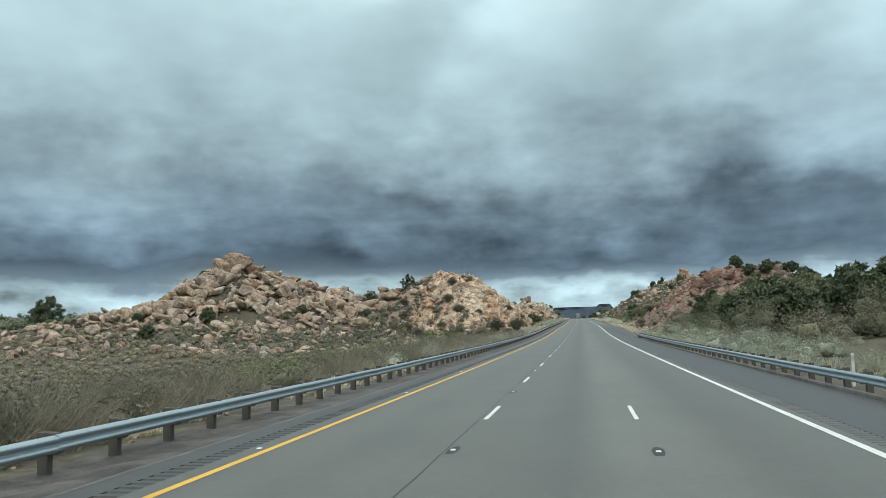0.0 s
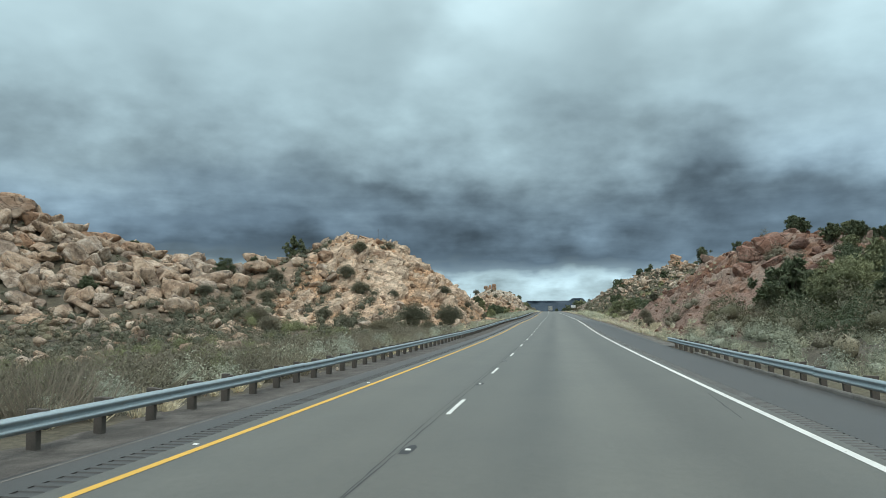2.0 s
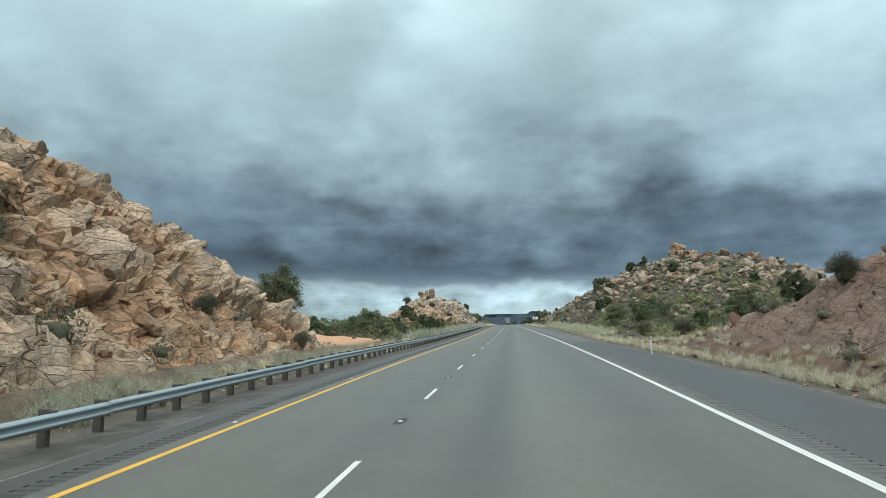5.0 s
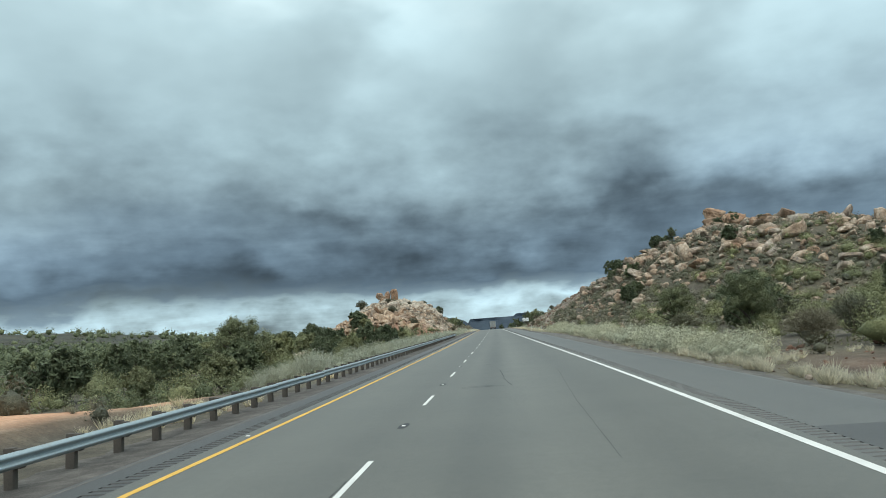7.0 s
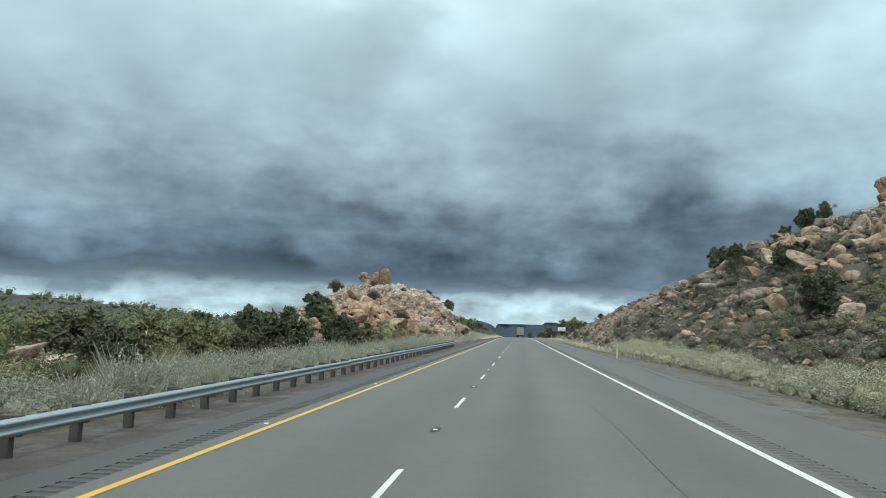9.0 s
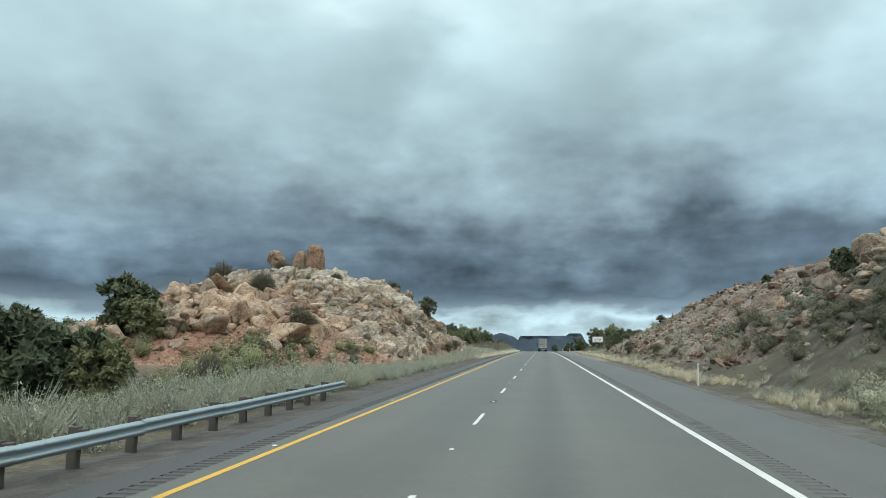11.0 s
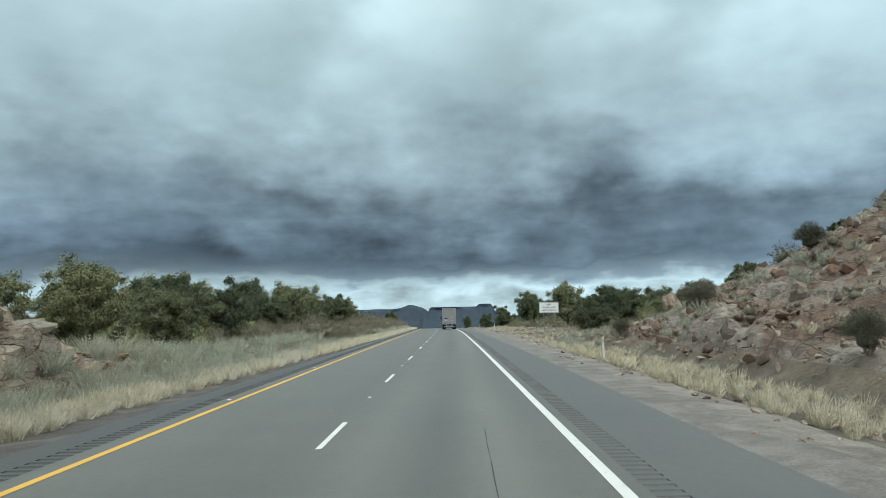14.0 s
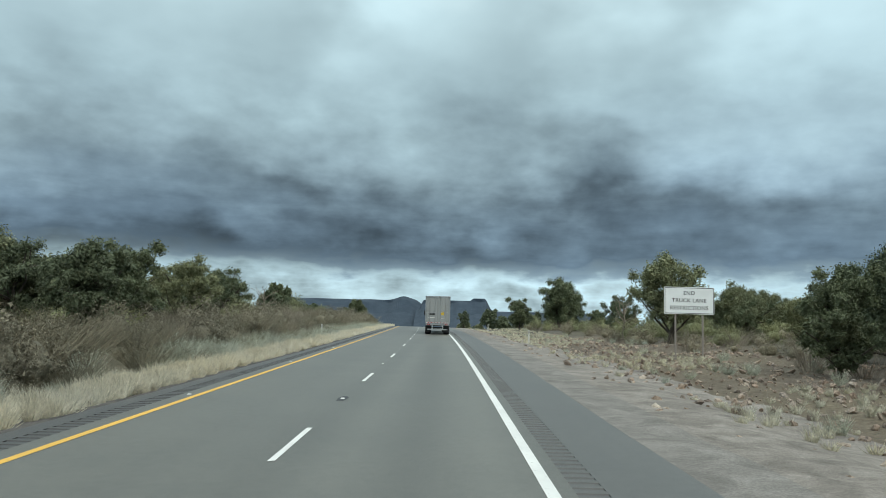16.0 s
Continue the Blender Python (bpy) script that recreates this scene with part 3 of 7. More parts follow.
def cracked(p):
    """Height and tint of jointed rock at a point: blocks of two sizes, each shifted by its own amount."""
    total, tint, crease = 0.0, 0.0, 1.0
    for scale, amount, seed in ((0.22, 1.05, 3.0), (0.55, 0.60, 17.0), (1.4, 0.24, 29.0), (3.1, 0.09, 41.0)):
        q = Vector((p.x * scale, p.y * scale * 0.8, p.z * scale * 1.2 + seed))
        d, cells = noise.voronoi(q)
        c = cells[0]
        pick = math.sin(c.x * 127.1 + c.y * 311.7 + c.z * 74.7 + seed) * 4375.85
        pick -= math.floor(pick)
        total += amount * (0.5 + 0.5 * pick) * (1 if scale > 0.5 else 1)
        tilt = (q - Vector((c.x, c.y, c.z))).dot(Vector((pick, 0.6 - pick, pick * 0.7))) * amount * 0.5
        total += tilt
        tint += pick * amount
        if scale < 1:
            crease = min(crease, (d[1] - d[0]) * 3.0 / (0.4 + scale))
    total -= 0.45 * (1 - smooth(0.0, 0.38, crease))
    return total - 1.25, tint, crease


def rock_cut(name, label, side, u0, u1, s0, s1, step, amount, mat, strength, fines=lambda u, s, z: 0.0):
    """A bank of broken rock laid over the cut, thrust out and in along the slope, block by block. fines: where earth covers the rock."""
    us = spaced([(u0, step), (u1, step)])
    ss = spaced([(s0, step * 1.15), (s1, step)])
    verts, tints, creases, earth = [], [], [], []
    for s in ss:
        profile = [land(u, s) for u in us]
        for i, u in enumerate(us):
            z = profile[i]
            p = Vector((u, s, z))
            out, tint, crease = cracked(p)
            ends = smooth(s0, s0 + 8, s) * (1 - smooth(s1 - 8, s1, s))
            q = strength(u, s, z) * ends
            n = noise.noise(p * 0.3) + 0.5 * noise.noise(p * 0.9)
            cover = min(1.0, max(0.0, fines(u, s, z + 2.5 * n)))
            fret = 0.11 * noise.noise(p * 1.9) + 0.06 * noise.noise(p * 4.1)
            thrust = (out * amount * (1 - 0.75 * cover) + fret) * q - 0.35 * (1 - q)
            a, b = max(i - 2, 0), min(i + 2, len(us) - 1)
            slope = (profile[b] - profile[a]) / (us[b] - us[a])
            n = Vector((-slope, 0, 1)).normalized()
            n = Vector((n.x * 1.2, 0.25 * (tint - 0.3), n.z)).normalized()
            verts.append(place(u, s, z) + n * thrust)
            tints.append(tint)
            creases.append(min(1.0, max(0.0, crease)))
            earth.append(cover)
    w = len(us)
    faces = [(j * w + i, j * w + i + 1, (j + 1) * w + i + 1, (j + 1) * w + i) for j in range(len(ss) - 1) for i in range(w - 1)]
    ob = mesh_object(name, verts, faces, mat)
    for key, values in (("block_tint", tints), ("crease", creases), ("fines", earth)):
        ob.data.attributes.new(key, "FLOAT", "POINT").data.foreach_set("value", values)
    return tagged(ob, label, "rock bank", kind="structure")


def cut_material(name, stops, soil, earth, blocky=1.0):
    """Broken rock: blocks of mixed tint, joints that open here and there, fine rubble, and earth where it has slid
    down. Creases carry painted shade.
    """
    m, add, join, shader = material(name, 0.95)
    where = add("TexCoord").outputs["Object"]
    tint = add("Attribute", attribute_name="block_tint").outputs["Fac"]
    grain = noise_of(add, join, where, 5.0, 6, 0.74)
    fine = noise_of(add, join, where, 16.0, 4, 0.7)
    wide = noise_of(add, join, where, 0.20, 4, 0.6, 0.6)
    key = arithmetic(add, join, "ADD", arithmetic(add, join, "MULTIPLY", tint, 0.46), arithmetic(add, join, "SUBTRACT", arithmetic(add, join, "MULTIPLY", wide, 1.0), 0.24))
    tone = ramp(add, join, key, stops)
    # tilted beds: the pieces are longer along the bank than they are thick
    tilted = add("Mapping")
    tilted.inputs["Rotation"].default_value = (0.35, 0.25, 0.4)
    tilted.inputs["Scale"].default_value = (1.0, 0.75, 1.7)
    join(where, tilted.inputs["Vector"])
    bent = add("MixRGB", blend_type="ADD")
    bent.inputs[0].default_value = 0.30
    join(tilted.outputs[0], bent.inputs[1])
    bender = add("TexNoise", Scale=1.1, Detail=3.0, Roughness=0.5)
    join(where, bender.inputs["Vector"])
    join(bender.outputs["Color"], bent.inputs[2])
    opened = noise_of(add, join, where, 0.9, 4, 0.6)
    relief = None
    for scale, edge, change in ((0.6, 0.02, 0.5), (1.5, 0.035, 0.38), (4.2, 0.03, 0.16)):
        piece = add("TexVoronoi", Scale=scale)
        joint = add("TexVoronoi", feature="DISTANCE_TO_EDGE", Scale=scale)
        join(bent.outputs[0], piece.inputs["Vector"])
        join(bent.outputs[0], joint.inputs["Vector"])
        pick = add("SeparateXYZ")
        join(piece.outputs["Color"], pick.inputs[0])
        shade = arithmetic(add, join, "ADD", arithmetic(add, join, "MULTIPLY", pick.outputs[0], change * blocky), 1.0 - change * blocky * 0.5)
        tone = blend(add, join, 1.0, tone, shade, "MULTIPLY")
        gap = spread(add, join, joint.outputs["Distance"], 0.0, edge)
        if blocky >= 1 and scale < 1:
            shut = arithmetic(add, join, "MAXIMUM", gap, spread(add, join, opened, 0.54, 0.46))
            tone = blend(add, join, shut, blend(add, join, 1.0, tone, (0.46, 0.42, 0.40), "MULTIPLY"), tone)
        step_ = arithmetic(add, join, "MULTIPLY", arithmetic(add, join, "ADD", arithmetic(add, join, "MULTIPLY", gap, 0.5), pick.outputs[1]), 0.8 * blocky / scale)
        relief = step_ if relief is None else arithmetic(add, join, "ADD", relief, step_)
    cleft = noise_of(add, join, bent.outputs[0], 0.5, 5, 0.62, 0.5)
    cleft = arithmetic(add, join, "ABSOLUTE", arithmetic(add, join, "SUBTRACT", cleft, 0.5))
    tone = blend(add, join, spread(add, join, cleft, 0.0, 0.013 if blocky >= 1 else 0.003), blend(add, join, 1.0, tone, (0.45, 0.41, 0.38), "MULTIPLY"), tone)
    dust = noise_of(add, join, where, 0.8, 5, 0.65, 0.5)
    tone = blend(add, join, spread(add, join, dust, 0.60, 0.76), tone, soil)
    tone = blend(add, join, add("Attribute", attribute_name="fines").outputs["Fac"], tone, blend(add, join, spread(add, join, grain, 0.35, 0.65), earth, tuple(c * 1.45 for c in earth)))
    tone = blend(add, join, spread(add, join, grain, 0.30, 0.70), blend(add, join, 1.0, tone, (0.78, 0.77, 0.76), "MULTIPLY"), blend(add, join, 1.0, tone, (1.26, 1.25, 1.23), "MULTIPLY"))
    tone = blend(add, join, spread(add, join, fine, 0.30, 0.70), blend(add, join, 1.0, tone, (0.90, 0.90, 0.90), "MULTIPLY"), blend(add, join, 1.0, tone, (1.12, 1.12, 1.11), "MULTIPLY"))
    # shade painted into the creases between the larger blocks
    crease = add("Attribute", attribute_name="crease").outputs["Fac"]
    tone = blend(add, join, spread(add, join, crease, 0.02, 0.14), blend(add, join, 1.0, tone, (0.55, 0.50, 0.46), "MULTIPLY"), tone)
    join(tone, shader.inputs["Base Color"])
    bump(add, join, shader, arithmetic(add, join, "ADD", relief, arithmetic(add, join, "MULTIPLY", grain, 0.5)), 0.25, 1.0)
    return m


CUT_TAN = cut_material("tan_rock_cut", [(0.20, (0.20, 0.15, 0.12)), (0.36, (0.43, 0.28, 0.18)), (0.52, (0.56, 0.35, 0.21)), (0.68, (0.59, 0.42, 0.29)), (0.90, (0.60, 0.47, 0.355))], (0.42, 0.27, 0.165), (0.40, 0.25, 0.15))
CUT_GREY = cut_material("grey_tan_rock_cut", [(0.20, (0.14, 0.112, 0.092)), (0.36, (0.29, 0.218, 0.165)), (0.50, (0.48, 0.345, 0.235)), (0.62, (0.38, 0.325, 0.26)), (0.78, (0.50, 0.41, 0.32)), (0.95, (0.62, 0.55, 0.46))], (0.42, 0.25, 0.15), (0.34, 0.20, 0.14))
CUT_RED = cut_material("red_rock_cut", [(0.18, (0.070, 0.036, 0.028)), (0.40, (0.135, 0.066, 0.046)), (0.55, (0.23, 0.112, 0.066)), (0.7, (0.25, 0.15, 0.108)), (0.88, (0.34, 0.26, 0.215))], (0.24, 0.165, 0.13), (0.22, 0.152, 0.124), 0.6)
CUT_PINK = cut_material("pinkish_earth_cut", [(0.18, (0.085, 0.064, 0.052)), (0.40, (0.145, 0.104, 0.080)), (0.55, (0.21, 0.138, 0.098)), (0.7, (0.22, 0.172, 0.138)), (0.88, (0.31, 0.265, 0.225))], (0.16, 0.125, 0.10), (0.16, 0.12, 0.095), 0.7)
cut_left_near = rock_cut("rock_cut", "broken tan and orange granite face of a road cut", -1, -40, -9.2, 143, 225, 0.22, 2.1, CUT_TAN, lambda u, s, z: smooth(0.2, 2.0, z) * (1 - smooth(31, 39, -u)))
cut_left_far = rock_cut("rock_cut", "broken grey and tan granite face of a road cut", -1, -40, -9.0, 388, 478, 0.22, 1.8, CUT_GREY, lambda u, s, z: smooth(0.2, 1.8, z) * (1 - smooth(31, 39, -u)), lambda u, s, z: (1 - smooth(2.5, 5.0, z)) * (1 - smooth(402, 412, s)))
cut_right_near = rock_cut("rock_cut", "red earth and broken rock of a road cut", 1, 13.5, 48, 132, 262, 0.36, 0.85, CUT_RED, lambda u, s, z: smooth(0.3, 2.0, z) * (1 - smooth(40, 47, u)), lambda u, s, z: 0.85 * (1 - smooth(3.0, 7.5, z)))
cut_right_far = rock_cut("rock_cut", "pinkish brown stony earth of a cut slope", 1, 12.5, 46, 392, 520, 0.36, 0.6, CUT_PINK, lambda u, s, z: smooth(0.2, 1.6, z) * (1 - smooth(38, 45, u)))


def ribbon(name, left, right, s0, s1, step, dz, mat, label, parent=None, kind="structure", skirt=0.0):
    """A strip of road between two edges given as functions of s."""
    verts, faces = [], []
    n = round((s1 - s0) / step)
    for i in range(n + 1):
        s = s0 + (s1 - s0) * i / n
        a, b = left(s), right(s)
        row = [place(a, s, dz - skirt), place(a, s, dz), place((a + b) / 2, s, dz), place(b, s, dz), place(b, s, dz - skirt)] if skirt else [place(a, s, dz), place(b, s, dz)]
        verts += row
    w = len(verts) // (n + 1)
    for j in range(n):
        for i in range(w - 1):
            faces.append((j * w + i, j * w + i + 1, (j + 1) * w + i + 1, (j + 1) * w + i))
    ob = mesh_object(name, verts, faces, mat, parent)
    ob.data.attributes.new("across", "FLOAT", "POINT").data.foreach_set("value", [v.x - road_x(v.y) for v in verts])
    if label:
        tagged(ob, label, "road", kind=kind)
    return ob


ROAD_END = 900
RUMBLE_L, RUMBLE_R, RUMBLE_W = -4.12, 0.32, 0.42
road = ribbon("road", lambda s: RUMBLE_L, lambda s: edge_line(s) + RUMBLE_R, -110, ROAD_END, 4, 0.0, ASPHALT, "worn grey asphalt carriageway with faint wheel tracks")
ribbon("pavement", lambda s: paved_left(s), lambda s: RUMBLE_L - RUMBLE_W, -110, ROAD_END, 4, 0.0, SHOULDER, "dark asphalt shoulder beside the yellow line", skirt=0.12)
ribbon("pavement", lambda s: edge_line(s) + RUMBLE_R + RUMBLE_W, lambda s: paved_right(s), -110, 234, 4, 0.0, SHOULDER, "dark asphalt shoulder beside the white edge line", skirt=0.12)
ribbon("pavement", lambda s: edge_line(s) + RUMBLE_R + RUMBLE_W, lambda s: paved_right(s), 234, ROAD_END, 3.6, 0.0, SHOULDER_R, "worn grey asphalt shoulder beside the white edge line", skirt=0.12)

def verge(name, inner, outer, s0, s1, mat, label, drop, step=0.6, columns=9):
    """Loose ground beside the pavement: level with it at the inner side, uneven, and sinking into the soil at the ragged outer side."""
    verts, faces = [], []
    n = round((s1 - s0) / step)
    for i in range(n + 1):
        s = s0 + (s1 - s0) * i / n
        a = inner(s) + 0.05 * noise.noise(Vector((s * 0.9, 7, 2)))
        b = outer(s) + 0.5 * noise.noise(Vector((s * 0.23, 3, 1))) + 0.3 * noise.noise(Vector((s * 1.1, 5, 1)))
        for c in range(columns):
            q = c / (columns - 1)
            u = a + (b - a) * q
            rough = 0.035 * noise.noise(Vector((u * 1.7, s * 0.8, 4))) + 0.02 * noise.noise(Vector((u * 5.0, s * 3.0, 8)))
            down = smooth(0.0, 0.6, q)
            verts.append(place(u, s, -0.012 * (1 - down) + (land(u, s) + 0.03) * down + rough * min(1.0, q * 5) - drop * max(0.0, q - 0.8) * 5))
    for j in range(n):
        for i in range(columns - 1):
            faces.append((j * columns + i, j * columns + i + 1, (j + 1) * columns + i + 1, (j + 1) * columns + i))
    ob = mesh_object(name, verts, faces, mat)
    ob.data.polygons.foreach_set("use_smooth", [True] * len(faces))
    return tagged(ob, label, "verge", kind="structure")


verge("gravel_verge", paved_left, lambda s: bench_left(s) - 1.0, -110, 640, DARK_GRAVEL, "dark loose gravel between the shoulder and the guardrail", 0.10)
verge("gravel_verge", paved_right, lambda s: bench_right(s) + 0.5, 122, 432, GREY_GRAVEL, "dark gravel and dirt beside the asphalt shoulder", 0.10)
ribbon("pavement", paved_right, lambda s: paved_right(s) + piecewise([(428, 0.1), (440, 1.0), (455, 1.35), (640, 1.4)], s) + 0.10 * noise.noise(Vector((s * 0.4, 3, 1))), 428, 640, 0.6, -0.004, GRAVEL, "pale worn strip of old surface beside the asphalt shoulder", skirt=0.1)
verge("gravel_verge", lambda s: paved_right(s) + piecewise([(428, 0.1), (440, 0.95), (455, 1.25), (640, 1.3)], s), lambda s: bench_right(s) + piecewise([(430, 0.8), (480, 1.5), (505, 4.5), (640, 4.0)], s), 428, 640, DIRT, "pinkish dirt verge with wheel tracks beside the pavement", 0.12)
ribbon("seam", lambda s: -5.16 + 0.02 * noise.noise(Vector((s * 0.5, 1, 1))), lambda s: -5.10, -20, 250, 1.0, 0.004, GRAVEL, "thin dusty seam along the edge of the asphalt shoulder")
ribbon("yellow_line", lambda s: -3.74, lambda s: -3.58, -110, ROAD_END, 4, 0.005, YELLOW_PAINT, "yellow painted edge line on asphalt")
ribbon("edge_line", lambda s: edge_line(s) - 0.08, lambda s: edge_line(s) + 0.10, -110, ROAD_END, 4, 0.005, WHITE_PAINT, "solid white painted edge line on asphalt")


def rumble(name, left, s0, s1, mat, groove):
    """A corrugated strip: shallow grooves milled across the shoulder, one each 0.3 m."""
    verts, faces = [], []
    n = int((s1 - s0) / 0.3)
    for i in range(n):
        s = s0 + i * 0.3
        for ds, dz in ((0.0, 0.0), (0.11, 0.0), (0.13, -0.016), (0.26, -0.016), (0.28, 0.0)):
            verts += [place(left(s), s + ds, dz), place(left(s) + RUMBLE_W, s + ds, dz)]
    for i in range(len(verts) // 2 - 1):
        faces.append((2 * i, 2 * i + 1, 2 * i + 3, 2 * i + 2))
    ob = mesh_object(name, verts, faces, mat)
    ob.data.materials.append(groove)
    # walls and floor of each groove take the tone with shade in it
    ob.data.polygons.foreach_set("material_index", [1 if i % 5 in (1, 2, 3) else 0 for i in range(len(faces))])
    return tagged(ob, "milled rumble strip grooves in the asphalt shoulder", "rumble strip", kind="stuff")


rumble("rumble_strip", lambda s: RUMBLE_L - RUMBLE_W, -20, 640, SHOULDER, GROOVE_SHADED)
rumble("rumble_strip", lambda s: edge_line(s) + RUMBLE_R, -20, 640, SHOULDER_R, GROOVE)

# ---- road furniture ----
def box(bm, size, at=(0, 0, 0), bevel=0.0, turn=None):
    made = bmesh.ops.create_cube(bm, size=1.0)
    m = Matrix.Translation(at) @ (turn or Matrix.Identity(4)) @ Matrix.Diagonal((*size, 1))
    bmesh.ops.transform(bm, matrix=m, verts=made["verts"])
    if bevel:
        edges = {e for v in made["verts"] for e in v.link_edges}
        bmesh.ops.bevel(bm, geom=list(edges), offset=bevel, segments=1, affect="EDGES")


def tube(bm, a, b, ra, rb=None, sides=8):
    a, b = Vector(a), Vector(b)
    way = b - a
    made = bmesh.ops.create_cone(bm, cap_ends=True, segments=sides, radius1=ra, radius2=ra if rb is None else rb, depth=way.length)
    bmesh.ops.transform(bm, matrix=Matrix.Translation((a + b) / 2) @ way.to_track_quat("Z", "Y").to_matrix().to_4x4(), verts=made["verts"])


def mesh_of(name, bm, mat):
    mesh = bpy.data.meshes.new(name)
    bm.to_mesh(mesh)
    bm.free()
    mesh.materials.append(mat)
    return mesh


def part(name, bm, mat, parent, label=""):
    ob = new(name, mesh_of(name, bm, mat) if isinstance(bm, bmesh.types.BMesh) else bm)
    ob.parent = parent
    if label:
        tagged(ob, label)
    return ob


def thing(name, label, category, group="", at=None):
    ob = new(name)
    ob.empty_display_size = 0.2
    if at is not None:
        ob.matrix_world = at
    return tagged(ob, label, category, group)


def dash_mesh():
    bm = bmesh.new()
    pts = [(-0.055, -1.52), (0.05, -1.50), (0.055, 1.52), (-0.05, 1.50)]
    vs = [bm.verts.new((x, y, 0.0)) for x, y in pts] + [bm.verts.new((x, y, 0.006)) for x, y in pts]
    bm.faces.new(vs[4:])
    for i in range(4):
        bm.faces.new((vs[i], vs[(i + 1) % 4], vs[4 + (i + 1) % 4], vs[4 + i]))
    return mesh_of("lane_dash", bm, WHITE_PAINT)


def heading(u, s, dz=0.0, side=1.0):
    """A frame on the road: y along it, x across."""
    a, b = place(u, s - 1, dz), place(u, s + 1, dz)
    y = (b - a).normalized()
    x = y.cross(Vector((0, 0, 1))).normalized()
    m = Matrix((x, y, x.cross(y))).transposed().to_4x4()
    return Matrix.Translation(place(u, s, dz)) @ m


dashes = dash_mesh()
for k in range(-4, 62):
    ob = new("lane_dash", dashes)
    ob.parent = road
    ob.matrix_world = heading(0.0, k * 12.192, 0.002)
ob = new("lane_dash", dashes)
ob.parent = road
ob.matrix_world = heading(3.66, 2 * 12.192, 0.002)
for k in (-1, 0, 1):
    ob = new("lane_dash", dashes)
    ob.parent = road
    ob.matrix_world = heading(3.66, k * 12.192, 0.002)


def marker_meshes():
    bm = bmesh.new()
    vs = []
    for x, y, z in ((-0.05, -0.05, 0), (0.05, -0.05, 0), (0.05, 0.05, 0), (-0.05, 0.05, 0), (-0.04, -0.022, 0.018), (0.04, -0.022, 0.018), (0.04, 0.022, 0.018), (-0.04, 0.022, 0.018)):
        vs.append(bm.verts.new((x, y, z)))
    for f in ((4, 5, 6, 7), (0, 1, 5, 4), (1, 2, 6, 5), (2, 3, 7, 6), (3, 0, 4, 7)):
        bm.faces.new([vs[i] for i in f])
    lens = mesh_of("road_marker", bm, WHITE_PAINT)
    bm = bmesh.new()
    outline = [(-0.10, -0.42), (0.07, -0.40), (0.11, -0.1), (0.12, 0.3), (0.03, 0.55), (-0.05, 0.45), (-0.12, 0.1)]
    bm.faces.new([bm.verts.new((x, y, 0)) for x, y in outline])
    return lens, mesh_of("tar_patch", bm, TAR)


lens, patch = marker_meshes()
for k in range(-2, 55):
    ob = new("road_marker", lens)
    ob.parent = road
    ob.matrix_world = heading(-0.02, (k + 0.5) * 12.192, 0.006)
    if k < 26 or k % 3 == 0:
        ob = new("tar_patch", patch)
        ob.parent = road
        ob.matrix_world = heading(-0.02, (k + 0.5) * 12.192, 0.004) @ Matrix.Scale(0.8 + 0.3 * random.random(), 4)
    ob = new("road_marker", lens)
    ob.parent = road
    ob.matrix_world = heading(-3.9, (k + 0.5) * 12.192, 0.006)
for s in (1.5 * 12.192, 0.5 * 12.192):
    for mesh_, dz in ((lens, 0.006), (patch, 0.004)):
        ob = new(mesh_.name, mesh_)
        ob.parent = road
        ob.matrix_world = heading(3.7, s, dz)


def crack(points, width, seed, name="tar_crack"):
    """A wandering sealed crack: a thin uneven strip of tar through the given places."""
    rnd = random.Random(seed)
    verts, faces = [], []
    for (u0, s0), (u1, s1) in zip(points, points[1:]):
        n = max(2, int(math.hypot(u1 - u0, s1 - s0) / 0.5))
        for i in range(n):
            q = i / n
            du = rnd.uniform(-1, 1) * width * 0.8
            w = width * rnd.uniform(0.25, 1.0)
            s, u = s0 + (s1 - s0) * q + rnd.uniform(-0.1, 0.1), u0 + (u1 - u0) * q + du
            across = abs(s1 - s0) < abs(u1 - u0)
            a, b = ((u, s - w), (u, s + w)) if across else ((u - w, s), (u + w, s))
            verts += [place(a[0], a[1], 0.0035), place(b[0], b[1], 0.0035)]
    faces = [(2 * i, 2 * i + 1, 2 * i + 3, 2 * i + 2) for i in range(len(verts) // 2 - 1)]
    ob = mesh_object(name, verts, faces, TAR, road)
    return ob


crack([(-0.16, 8), (-0.18, 60), (-0.12, 120), (-0.2, 150)], 0.014, 1)
crack([(-0.1, 66), (-0.3, 84), (-0.2, 118)], 0.012, 2)
crack([(-0.15, 205), (-0.1, 232)], 0.014, 3)
crack([(0.9, 247.4), (2.0, 247.6), (3.1, 247.2)], 0.10, 4)
crack([(0.9, 247.9), (1.7, 248.0), (2.4, 247.8)], 0.05, 14)
crack([(2.75, 247.5), (2.5, 251), (2.35, 257)], 0.03, 5)
crack([(1.5, 262.5), (2.5, 262.3)], 0.08, 6)
crack([(4.3, 232), (4.5, 241), (5.1, 256)], 0.01, 7)
crack([(4.2, 292), (4.1, 300), (3.9, 306)], 0.01, 8)
crack([(2.6, 424), (2.75, 436), (2.9, 452)], 0.01, 9)
crack([(-5.2, 40), (-5.25, 90), (-5.15, 140)], 0.012, 10)
crack([(6.6, 84), (7.0, 90)], 0.02, 11)
crack([(8.9, 318), (9.2, 330), (9.4, 345)], 0.05, 12)


